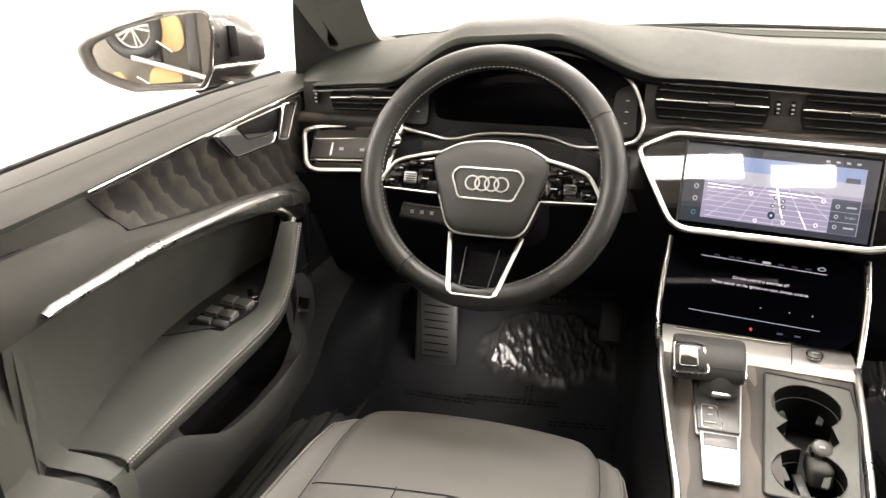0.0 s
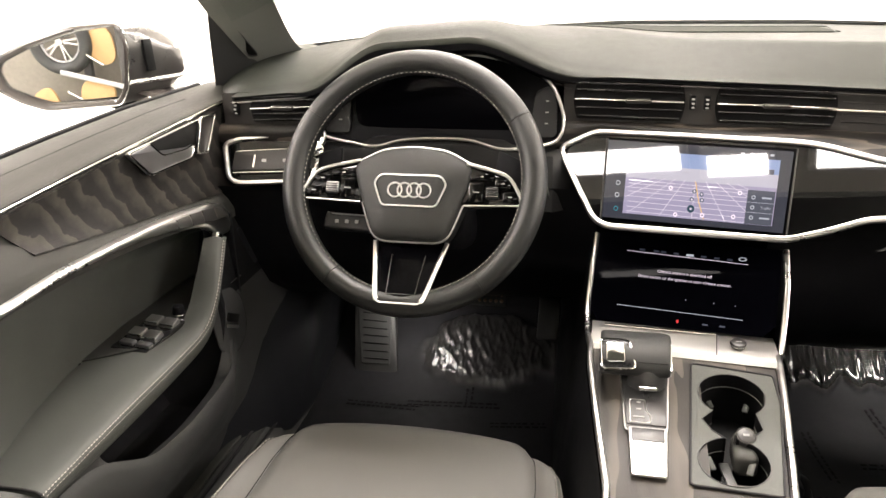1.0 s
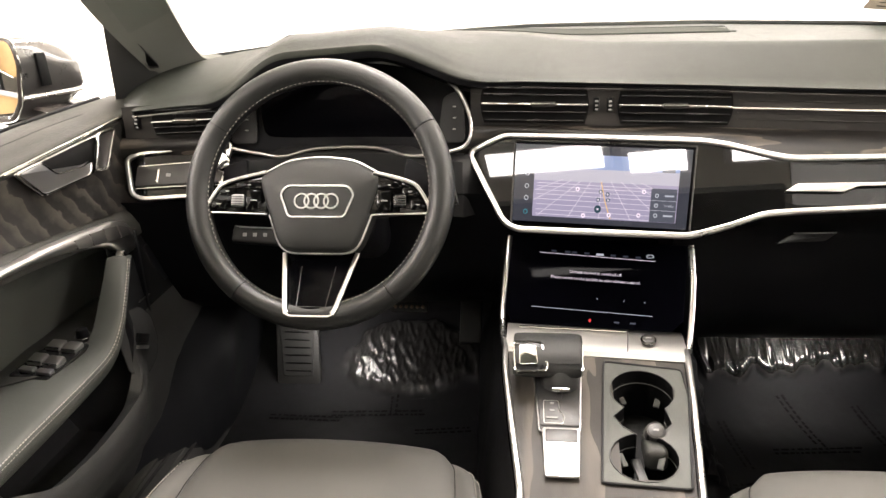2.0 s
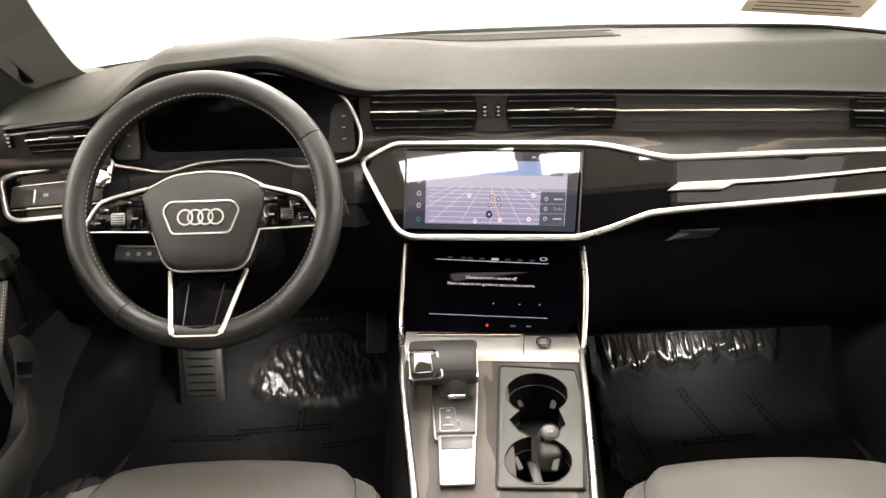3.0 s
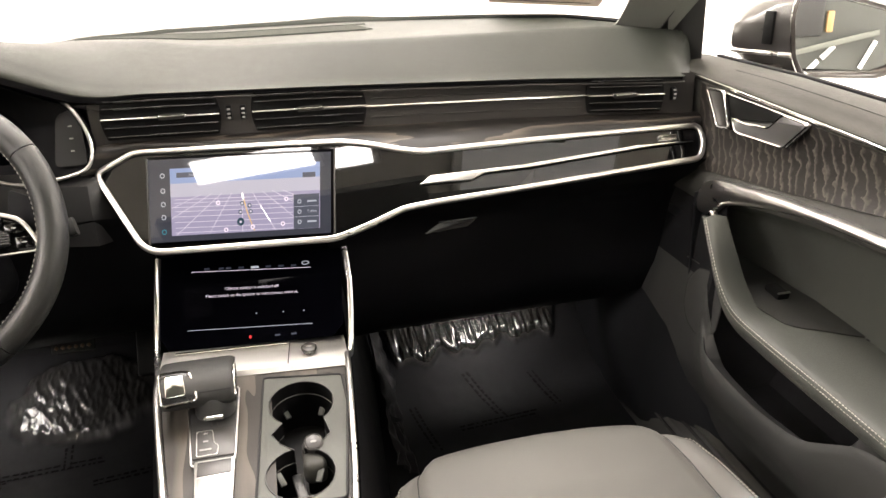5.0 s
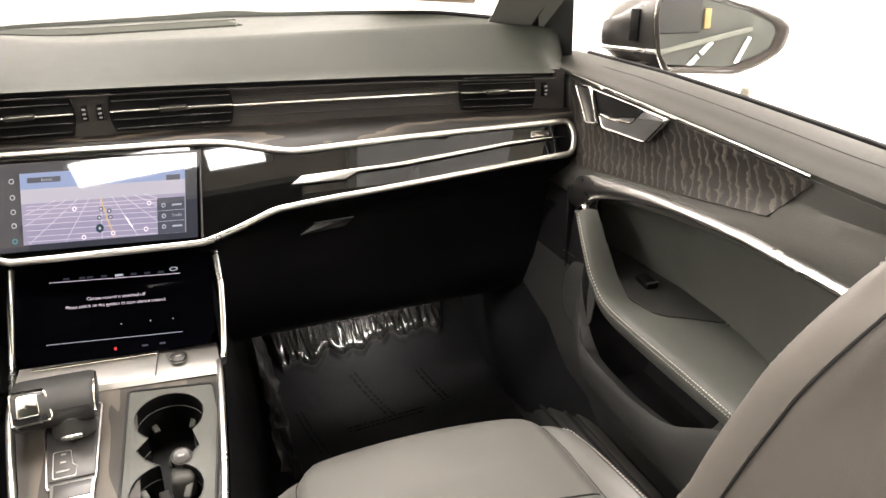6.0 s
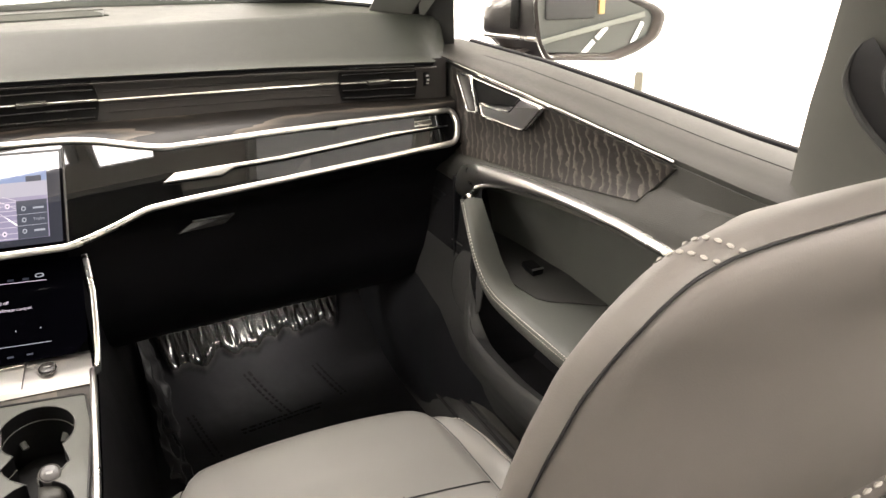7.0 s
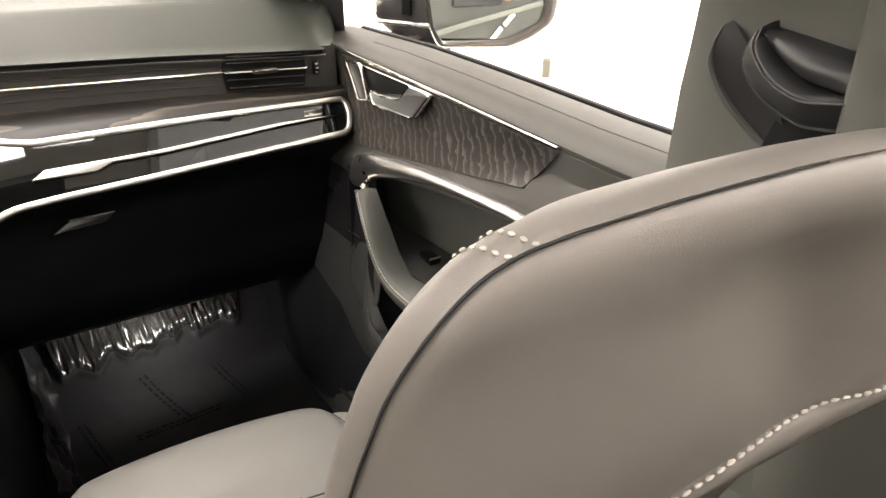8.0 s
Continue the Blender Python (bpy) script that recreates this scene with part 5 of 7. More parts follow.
    rows = []
    for q, e, f in zip(back, edge, foot):
        sec = [f + V(0.03, 0.004, -0.004), q + V(0, 0, -0.02), q, q.lerp(e, 0.35) + V(-0.001, 0, 0.0035), q.lerp(e, 0.7) + V(-0.002, 0, 0.0045), q.lerp(e, 0.9) + V(-0.0015, 0, 0.003), e, e.lerp(f, 0.12) + V(-0.003, 0, 0), e.lerp(f, 0.5) + V(-0.004, 0, 0), e.lerp(f, 0.85) + V(-0.0025, 0, 0), f]
        rows.append([P(*v) for v in sec])
    n = len(rows[0])
    bm = grid(rows, close_u=True)
    bm.verts.ensure_lookup_table()
    bm.faces.new([bm.verts[j] for j in range(n)])
    bm.faces.new([bm.verts[(len(rows) - 1) * n + j] for j in range(n)])
    pad = part("arm_rest", bm, M["door"], d, "padded leather arm rest rising to a grab handle", angle=60)
    part("wall_joint", tube([P(*(q + V(-0.0025, 0, 0.0008))) for q in back[:25]], 0.0016, 6), M["seam"], d, "dark joint between panel and arm rest")
    part("pad_joint", tube([v + V(0, 0.0012, 0.0004) for v in rows[0][2:]], 0.0018, 6), M["seam"], d, "dark joint at the arm rest's end")
    for w in (0.02, 0.2):
        stitches([P(*(e.lerp(f, w) + V(-0.0008 - 0.012 * w, 0, 0.0006))) for e, f in zip(edge, foot)], M["stitch"], pad, 0.0008, 0.0036, 0.0018)
    # switch plate, flush in the floor of the recess
    rows = []
    for y in frange(-0.166, 0.115, 40):
        xi = lerp(y, [-0.166, -0.15, -0.128, -0.11, -0.03, 0.0, 0.115], [0.794, 0.762, 0.724, 0.711, 0.705, 0.702, 0.690])
        row = []
        for x in frange(xi, x_wall(y) - 0.001, 8):
            row.append(P(x, y, 0.5030 + 0.0046 * smooth((0.795 - x) / 0.06) + 0.012 * smooth((y + 0.06) / 0.16)))
        rows.append(row)
    part("switch_plate", solid(grid(rows), 0.002), M["door_plate"], d, "dark satin switch plate")
    if s < 0:
        sw_m = pose(0, 0, 0, 4, 0, -8)
        part("switch_base", box(0.062, 0.094, 0.006, Matrix.Translation(P(0.7375, -0.0855, 0.5075)) @ sw_m, 0.002), M["key"], d, "gloss black base of the window switches")
        for bx, by in ((0.7515, -0.0935), (0.7245, -0.0995), (0.747, -0.056), (0.720, -0.061)):
            wsw = part("window_switch", box(0.0235, 0.021, 0.010, Matrix.Translation(P(bx, by, 0.5125 + 0.04 * (by + 0.08))) @ sw_m @ pose(0, 0, 0, 8), 0.0025), M["alu"], d, "satin silver window switch")
            part("switch_edge", box(0.0225, 0.002, 0.002, Matrix.Translation(P(bx, by - 0.0105, 0.5155 + 0.04 * (by + 0.08))) @ sw_m), M["bright"], wsw, "bright edge of the switch")
        for bx, by in ((0.7515, -0.118), (0.7235, -0.1225)):
            part("lock_switch", box(0.0235, 0.011, 0.006, Matrix.Translation(P(bx, by, 0.511)) @ sw_m, 0.002), M["lever"], d, "small silver switch")
        knb = part("mirror_knob", cylinder(0.0095, 0.016, Matrix.Translation(P(0.7215, -0.031, 0.521)), 24, 0.008, 0.002), M["black"], d, "round mirror knob")
        part("knob_ring", torus(0.0105, 0.0012, Matrix.Translation(P(0.7215, -0.031, 0.5165)), 28, 6), M["bright"], knb)
    else:
        wsw = part("window_switch", box(0.020, 0.034, 0.010, Matrix.Translation(P(0.754, -0.030, 0.513)) @ pose(0, 0, 0, 6), 0.003), M["vent"], d, "window switch")
        part("switch_edge", box(0.019, 0.003, 0.002, Matrix.Translation(P(0.754, -0.046, 0.5175))), M["alu"], wsw)
    # lower panel with the pocket
    def pocket(y):
        return smooth((y + 0.325) / 0.035) * smooth((0.035 - y) / 0.05)

    def low_prof(y):
        k = pocket(y)
        lip = sum(lerp(y + o * 0.008, [-0.36, -0.32, -0.26, -0.22, -0.125, -0.03, 0.02, 0.07, 0.12], [0.470, 0.462, 0.424, 0.402, 0.392, 0.397, 0.412, 0.455, 0.49]) for o in range(-3, 4)) / 7
        top = max(lip + 0.006, 0.484)
        ins = [(0.03, 0.484), (0.10, 0.474), (0.105, 0.37), (0.09, 0.345), (0.03, lip - 0.06), (0.012, lip - 0.014)]
        low = [(0.674 - 0.0012 * i + 0.012 * k + dx * k, (1 - k) * (top - 0.001 * i) + z * k) for i, (dx, z) in enumerate(ins)]
        low += [(0.6705, lip - 0.002), (0.668, lip + 0.001), (0.665, lip - 0.004), (0.6635, lip - 0.014), (0.667, lip - 0.045), (0.684, 0.325), (0.695, 0.30), (0.71, 0.275), (0.72, 0.20)]
        high = [(0.715, 0.66), (0.710, 0.63), (0.705, 0.60), (0.700, 0.57), (0.695, 0.53), (0.691, 0.50), (0.687, 0.48), (0.683, 0.46), (0.681, 0.44), (0.679, 0.42), (0.679, 0.39), (0.686, 0.34), (0.695, 0.305), (0.71, 0.275), (0.72, 0.20)]
        f = smooth((y - 0.0) / 0.06)
        return [(a * (1 - f) + c * f, b * (1 - f) + e * f) for (a, b), (c, e) in zip(low, high)]
    skin("lower_panel", lambda y: low_prof(y)[5:], M["door_dark"], "dark lower door panel with an open pocket", th=0, yy=frange(-0.455, 0.30, 120))
    # the black colour carries the shade inside the pocket
    skin("pocket_shade", lambda y: low_prof(y)[:6], M["carpet"], "inside of the pocket, its shade put in as black", th=0, yy=frange(-0.455, 0.30, 120))
    # closing wall before the dash with its switch plate
    def plate_x(z):
        return lerp(z, [0.40, 0.42, 0.46, 0.50, 0.53], [0.678, 0.679, 0.683, 0.691, 0.695])
    mp = rounded([P(plate_x(z), y, z) for y, z in ((0.040, 0.522), (0.078, 0.514), (0.100, 0.487), (0.096, 0.447), (0.078, 0.424), (0.045, 0.414), (0.0, 0.44), (0.0, 0.49))], 0.01)
    part("side_plate", prism(mp, (-s * 0.0022, 0, 0), 0.0008), M["door_dark"], d, "dark plate beside the grab handle")
    part("plate_joint", tube([p + V(-s * 0.0016, 0, 0) for p in mp], 0.0009, 5, True), M["seam"], d)
    if s < 0:
        part("memory_switch", prism([P(0.6815, y, z) for y, z in ((0.040, 0.487), (0.072, 0.470), (0.062, 0.459), (0.032, 0.475))], (0.004, 0, 0), 0.001), M["vent"], d)
        part("memory_switch", prism([P(0.680, y, z) for y, z in ((0.030, 0.471), (0.060, 0.456), (0.056, 0.452), (0.027, 0.467))], (0.005, 0, 0), 0.001), M["alu"], d, "silver rocker switch")
    # inner handle: recessed bowl, lever and lock button
    bowl = rounded([P(0.7165, 0.128, 0.784), P(0.7165, 0.085, 0.783), P(0.7165, -0.105, 0.778), P(0.7155, -0.068, 0.739), P(0.7155, 0.045, 0.733), P(0.7155, 0.09, 0.738)], 0.008)
    part("bowl_rim", tube([p + V(-s * 0.003, 0, 0) for p in bowl], 0.0011, 6, True), M["bright"], d)
    part("handle_bowl", prism(bowl, (-s * 0.0015, 0, 0), 0.0005), M["vent"], d, "dark handle recess")
    lever = rounded([P(0.7155, -0.108, 0.778), P(0.7155, -0.056, 0.780), P(0.7155, -0.03, 0.757), P(0.7155, 0.03, 0.751), P(0.7155, 0.058, 0.753), P(0.7145, 0.045, 0.735), P(0.7145, -0.065, 0.739)], 0.007)
    lev = part("handle_lever", prism(lever, (-s * 0.007, 0, 0), 0.003, 3), M["lever"], d, "satin metal door lever")
    lk = rounded([P(0.7135, 0.130, 0.783), P(0.7135, 0.086, 0.785), P(0.712, 0.060, 0.738), P(0.712, 0.090, 0.733)], 0.006)
    part("lock_frame", sweep([p + V(-s * 0.004, 0, 0) for p in lk], bar_profile(0.004, 0.005, 0.001), True, up=(-s, 0, 0.05)), M["bright"], d, "bright lock button frame")
    part("lock_button", prism(lk, (-s * 0.003, 0, 0), 0.001), M["band"], d)
    part("lever_rim", tube([p + V(-s * 0.0065, 0, 0) for p in lever], 0.0016, 6, True), M["bright"], lev)
    # footwell speaker bulge on the kick side, and the outer skin
    rows = []
    for y in frange(-0.62, 0.9, 30):
        rows.append([P(x, y, z) for x, z in ((0.83, 0.775), (0.90, 0.745), (0.935, 0.68), (0.94, 0.62), (0.93, 0.58), (0.945, 0.4), (0.935, 0.15), (0.91, 0.05))])
    part("outer_skin", solid(grid(rows), 0.004), M["paint"], d, "dark grey painted outer skin")
    # glass
    rows = [[P(0.815 - 0.16 * t, y, 0.80 + 0.42 * t) for t in frange(0, 1, 6)] for y in frange(-0.5, 0.30, 8)]
    g = part("window_pane", grid(rows), M["glass"], d, "clear side window glass")
    g.visible_shadow = False
    return d


build_door(1)
build_door(-1)


# ---- front seats ----
def build_seat(cx, y0, label):
    """cx: centre line, y0: shift in depth."""
    s = thing("front_seat", (cx, y0 - 0.35, 0.18), label, "car seat", "front seats")

    def cush(u, v, w=0.0):
        """u across -1..1, v from the front 0..1: the top skin of the cushion."""
        half = lerp(v, [0, 0.03, 0.08, 0.2, 1.0], [0.198, 0.215, 0.226, 0.234, 0.242])
        a = abs(u)
        y = y0 - 0.026 - 0.52 * v - 0.022 * a ** 3 * (1 - v) - (0.05 * max(0, a - 0.7) / 0.3 if v < 0.3 else 0) * (1 - v / 0.3 if v < 0.3 else 0)
        z = 0.350 - 0.03 * v + 0.006 * math.sin(math.pi * min(v * 4, 1)) * (1 - a)
        bol = smooth((a - 0.72) / 0.2)
        z += 0.028 * bol * smooth(v * 1.4) - 0.05 * max(0, (a - 0.93) / 0.07) ** 2 - 0.008 * math.exp(-((a - 0.80) / 0.03) ** 2) - 0.010 * (a ** 2) * (1 - v) + w
        if v < 0.08:
            z -= 0.020 * ((0.08 - v) / 0.08) ** 2
        return V(cx + u * half, y, z)
    rows = []
    for v in frange(0, 1, 40):
        rows.append([cush(u, v) for u in frange(-1, 1, 48)])
    top = rows
    front = []
    for dy, dz in ((0.012, -0.14), (0.022, -0.07), (0.016, -0.03), (0.006, -0.008)):
        front.append([p + V(0, dy, dz) for p in rows[0]])
    rows = front + rows
    bm = grid(rows)
    part("cushion", bm, M["seat"], s, "smooth grey leather cushion with side bolsters")
    for sg in (-1, 1):
        rows = [[cush(sg, v), cush(sg, v) + V(sg * 0.012, 0, -0.03), cush(sg, v) + V(sg * 0.014, 0, -0.09), cush(sg, v) + V(sg * 0.004, 0, -0.15)] for v in frange(0, 1, 24)]
        part("cushion_side", grid(rows), M["seat"], s)
        ln = [cush(sg * 0.80, v, 0.0008) for v in frange(0.005, 0.9, 40)]
        part("seam", tube(ln, 0.0011, 6), M["seam"], s)
        for uu, ww in ((0.955, 0.0012), (0.925, 0.0010)):
            stitches([cush(sg * uu, v, ww) for v in frange(0.0, 0.9, 60)], M["stitch"], s, 0.0010, 0.0040, 0.0024)
    ln = [cush(u, 0.37 + 0.03 * abs(u), 0.0006) for u in frange(-0.78, 0.78, 40)]
    part("cross_seam", tube(ln, 0.0013, 5), M["seam"], s)
    for uu in (-0.3, 0.0, 0.3):
        ln = [cush(uu, v, 0.0006) for v in frange(0.37, 0.95, 20)]
        part("pipe_seam", tube(ln, 0.0008, 5), M["seam"], s)
    # seat box under the cushion
    part("seat_base", box(0.42, 0.46, 0.09, Matrix.Translation((cx, y0 - 0.32, 0.225)), 0.02), M["black"], s, "black seat base and rails")

    return s


seat_r = build_seat(0.383, 0.0, "grey leather passenger seat with pale stitching")
build_seat(-0.365, 0.02, "grey leather driver seat with pale stitching")


def back_y(z):
    """Rear face of the passenger back rest, leaning back more below the shoulder."""
    return lerp(z, [0.36, 0.5, 0.7, 0.82, 0.88, 0.91, 0.94], [-0.56, -0.615, -0.700, -0.765, -0.788, -0.802, -0.811])


def panel_y(x, z):
    """Rear face of the panel: swelling below the shoulder, with a soft hollow running down it."""
    g = x - lerp(z, [0.6, 0.806, 0.842, 0.876, 0.907, 0.928], [0.13, 0.105, 0.09, 0.072, 0.043, 0.016])
    hollow = 0.017 * math.exp(-(g / (0.06 if g < 0 else 0.03)) ** 2) * smooth((0.925 - z) / 0.05) * smooth((z - 0.77) / 0.05)
    swell = 0.031 * smooth((0.91 - z) / 0.16) - 0.055 * smooth((0.785 - z) / 0.14)
    return back_y(z) - swell + hollow


def build_back(s):
    half = [(0.105, 0.37), (0.110, 0.5), (0.114, 0.62), (0.118, 0.74), (0.1205, 0.82), (0.1199, 0.847), (0.1177, 0.8664), (0.1145, 0.888), (0.1088, 0.9062), (0.1035, 0.9146), (0.0955, 0.9222), (0.087, 0.9262), (0.0794, 0.9281), (0.0624, 0.9299), (0.0319, 0.9311), (0.0, 0.9313)]
    right = [(0.2, 0.37), (0.25, 0.5), (0.26, 0.62), (0.255, 0.74), (0.24, 0.82), (0.225, 0.865), (0.205, 0.897), (0.16, 0.917), (0.10, 0.926), (0.04, 0.9305)]
    pts = [V(-u, z, 0) for u, z in half] + [V(u, z, 0) for u, z in reversed(right)]
    ring0 = spline(pts, 7)
    k = len(ring0)
    nrm = []
    for i in range(k):
        t = (ring0[min(i + 1, k - 1)] - ring0[max(i - 1, 0)]).normalized()
        nrm.append(V(-t.y, t.x, 0))
    BX = 0.400
    side = [(0.0, 0.002), (0.001, 0.0006), (0.002, 0.002), (0.003, 0.006), (0.0033, 0.010), (0.0020, 0.014), (-0.001, 0.017), (-0.006, 0.0195), (-0.02, 0.023), (-0.045, 0.028)]
    crown = [(0.0, 0.0025), (0.0005, 0.0008), (0.0015, 0.0), (0.003, 0.003), (0.004, 0.006), (0.0045, 0.009), (0.004, 0.013), (0.003, 0.017), (-0.001, 0.024), (-0.014, 0.032)]

    def at(i, q, lift=0.0):
        """Point q along the gusset's section, on place i round the seam."""
        p = ring0[i]
        c = smooth((p.x + 0.112) / 0.058) if p.y > 0.8 else 0.0
        if p.x > 0:
            c = 1.0
        j = min(int(q), 8)
        f = q - j
        out, fwd = [(1 - c) * (side[j][h] * (1 - f) + side[j + 1][h] * f) + c * (crown[j][h] * (1 - f) + crown[j + 1][h] * f) for h in (0, 1)]
        p2 = p + nrm[i] * (out + lift)
        return V(BX + p2.x, back_y(p.y) + fwd - lift * 0.5, p2.y)
    part("gusset", grid([[at(i, q) for i in range(k)] for q in range(10)]), M["seat_back"], s, "sewn leather gusset round the back rest", angle=80)
    # rear panel, domed
    rows = []
    cx, cz = 0.0, 0.66
    for f, d in ((1.0, 0.0025), (0.993, -0.0005), (0.975, -0.004), (0.95, -0.006), (0.92, -0.008), (0.88, -0.010), (0.84, -0.0115), (0.8, -0.0125), (0.75, -0.013), (0.68, -0.0135), (0.6, -0.014), (0.5, -0.014), (0.4, -0.014), (0.25, -0.014), (0.02, -0.014)):
        row = []
        for p in ring0:
            x, z = cx + (p.x - cx) * f, cz + (p.y - cz) * f
            e = smooth((1 - f) / 0.16)
            row.append(V(BX + x, back_y(z) * (1 - e) + panel_y(x, z) * e + d, z))
        rows.append(row)
    part("rear_panel", grid(rows), M["seat_back"], s, "smooth leather rear panel", angle=80)
    last = [at(i, 9) for i in range(k)]
    rows = []
    for f in (0.0, 0.08, 0.2, 0.4, 0.7, 0.98):
        row = []
        for p in last:
            z = p.z + (0.66 - p.z) * f * f
            row.append(V(p.x + (BX + 0.06 - p.x) * f, p.y * (1 - f) ** 4 + (back_y(z) + 0.03 + 0.03 * f) * (1 - (1 - f) ** 4), z))
        rows.append(row)
    part("front_panel", grid(rows), M["seat"], s, "leather front of the back rest", angle=80)
    seam = [at(i, 1) for i in range(k) if ring0[i].x < 0.045 and ring0[i].y > 0.3]
    part("back_seam", tube(seam, 0.0006, 6), M["seam"], s, "dark piped seam")
    # pale double stitches across the shoulder, and a row along the outer edge
    for u, z in ((-0.0875, 0.926), (-0.0794, 0.9281)):
        i = min(range(k), key=lambda j: (ring0[j] - V(u, z, 0)).length)
        ln = [at(i - round((q - 1.5) * 1.25), q, 0.0007) for q in (1.6, 2, 3, 4, 5, 6, 7)]
        stitches(spline(ln, 8), M["stitch"], s, 0.00075, 0.0021, 0.0016)
    ln = [at(i, 6.6, 0.0006) for i in range(18, 66)]
    stitches(ln, M["stitch"], s, 0.0005, 0.0030, 0.0018)
    # map pocket: a stitched edge, the leather swelling below it
    pk = []
    for x in frange(0.0, 0.225, 34):
        z = lerp(x, [0.011, 0.046, 0.083, 0.125, 0.159, 0.245], [0.791, 0.794, 0.795, 0.794, 0.791, 0.772])
        pk.append(V(BX + x, panel_y(x, z) - 0.0162, z))
    stitches(pk, M["stitch"], s, 0.0013, 0.0046, 0.0024)
    rows = []
    for p in pk:
        row = []
        for a, o in ((0.0, -0.001), (0.003, 0.0015), (0.008, 0.003), (0.016, 0.001), (0.03, -0.003), (0.05, 0.004), (0.08, 0.006), (0.14, 0.006)):
            row.append(V(p.x, panel_y(p.x - BX, p.z - a) - 0.0145 - o, p.z - a))
        rows.append(row)
    part("map_pocket", grid(rows), M["seat_back"], s, "leather map pocket below a stitched edge")


build_back(seat_r)


# ---- floor and footwells ----
def z_floor(y):
    return 0.158 + 0.36 * max(0.0, (y - 0.24) / 0.56) ** 2.1


rows = [[V(x, y, z_floor(y) - 0.002 + 0.004 * noise.noise(V(x * 9, y * 9, 0))) for x in frange(-0.73, 0.73, 60)] for y in frange(-1.2, 0.8, 70)]
tagged(obj("footwell_floor", solid(grid(rows), 0.01), M["carpet"]), "black carpeted car floor rising to the bulkhead", "carpet", kind="structure")
for s in (-1, 1):
    rows = []
    for y in frange(-0.62, 0.75, 50):
        bulge = 0.028 * math.exp(-((y - 0.285) / 0.085) ** 2)
        row = []
        for t in frange(0, 1, 14):
            z = 0.16 + 0.42 * t
            x = 0.66 + 0.05 * smooth((0.16 - y) / 0.15) + 0.045 * t - bulge * math.exp(-((z - 0.31) / 0.075) ** 2)
            row.append(V(s * x, y, z if y > 0.1 else min(z, 0.30)))
        rows.append(row)
    k = tagged(obj("kick_panel", solid(grid(rows), 0.004), M["kick"]), "dark footwell side panel with a rounded bulge", "side panel", kind="structure")
    rows = [[V(s * x, y, z) for x, z in ((0.655, 0.165), (0.662, 0.20), (0.675, 0.222), (0.70, 0.228), (0.73, 0.225))] for y in frange(-0.9, 0.25, 14)]
    sl_o = tagged(obj("door_sill", solid(grid(rows), 0.004), M["door_dark"]), "dark plastic entry sill strip", "sill", kind="structure")
    for gx, gz in ((0.668, 0.2145), (0.690, 0.2275)):
        part("groove", tube([V(s * gx, y, gz) for y in frange(-0.88, 0.23, 8)], 0.003, 6), M["seam"], sl_o, "dark groove along the sill")
    part("ridge", sweep([V(s * 0.712, y, 0.231) for y in frange(-0.88, 0.23, 8)], bar_profile(0.026, 0.008, 0.003)), M["sill"], sl_o, "raised grey sill ridge")


def ridge(u, v, seed):
    """Sharp-crested folds."""
    return (1 - min(1.0, abs(noise.noise(V(u, v, seed))) * 2.2)) ** 2


def film(x0, x1, y0, y1, seed, label, crumple, fx=85, fy=17, amp=0.8, fold=0.0, shine=1.0):
    """Thin protective film lying on the carpet, crumpled at its front end."""
    rows = []
    nx, ny = 220, 200
    for j in range(ny + 1):
        y = y0 + (y1 - y0) * j / ny
        row = []
        for i in range(nx + 1):
            x = x0 + (x1 - x0) * i / nx
            w = crumple(x, y)
            n = noise.noise(V(x * fx, y * fy, seed)) + 0.6 * noise.noise(V(x * fx * 2 + y * 25, y * fy * 2.1, seed + 3))
            r = abs(noise.noise(V(x * fx * 0.6 + 2 * y, y * fy * 0.75 + 9 * x, seed + 7)))
            row.append(V(x, y, z_floor(y) + 0.007 + 0.0012 * noise.noise(V(x * 14, y * 14, seed)) + 0.0005 * noise.noise(V(x * 48, y * 36, seed)) + w * (0.010 * amp * n + 0.014 * amp * r + 0.012 + fold * (0.7 * ridge(x * 34 + y * 30, y * 14 - x * 16, seed) + 0.5 * ridge(x * 95 + y * 40, y * 45, seed + 5) + 0.25 * ridge(x * 190, y * 120, seed + 8)))))
        rows.append(row)
    f = thing("floor_film", ((x0 + x1) / 2, (y0 + y1) / 2, z_floor(y0)), label, "floor film", "protective floor films")
    sheet = part("sheet", grid(rows), M["film"], f, "thin clear sheet with crinkles", angle=180)
    gloss = sheet.data.attributes.new("crinkle", "FLOAT", "POINT")
    for k, v in enumerate(sheet.data.vertices):
        gloss.data[k].value = shine * smooth(crumple(v.co.x, v.co.y) * 1.4)
    return f


def band(x, y):
    """Crinkled front hem of the passenger film, narrower towards the door."""
    y0 = lerp(x, [0.2, 0.235, 0.255, 0.3, 0.42, 0.52, 0.60, 0.66], [0.6, 0.52, 0.43, 0.429, 0.445, 0.453, 0.466, 0.6])
    return smooth((y - y0 - 0.03 * noise.noise(V(x * 30, 3, 1))) / 0.022)


def lump(x, y):
    """The driver film bunched up between the pedals."""
    d = math.hypot((x + 0.325) / 0.145, (y - 0.452) / 0.088) + 0.3 * noise.noise(V(x * 9, y * 11, 1)) + 0.1 * noise.noise(V(x * 40, y * 40, 2))
    return smooth((1.05 - d) / 0.3)


fp = film(0.17, 0.70, -0.42, 0.53, 2.0, "clear protective film on the passenger carpet, crinkled at the front", band, 120, 12, 0.6)
fd = film(-0.68, -0.15, -0.42, 0.56, 9.0, "clear protective film on the driver carpet, crumpled near the pedals", lump, 70, 40, 0.10, 0.0055, 0.75)
# unreadable print on the films: dark bars
random.seed(5)


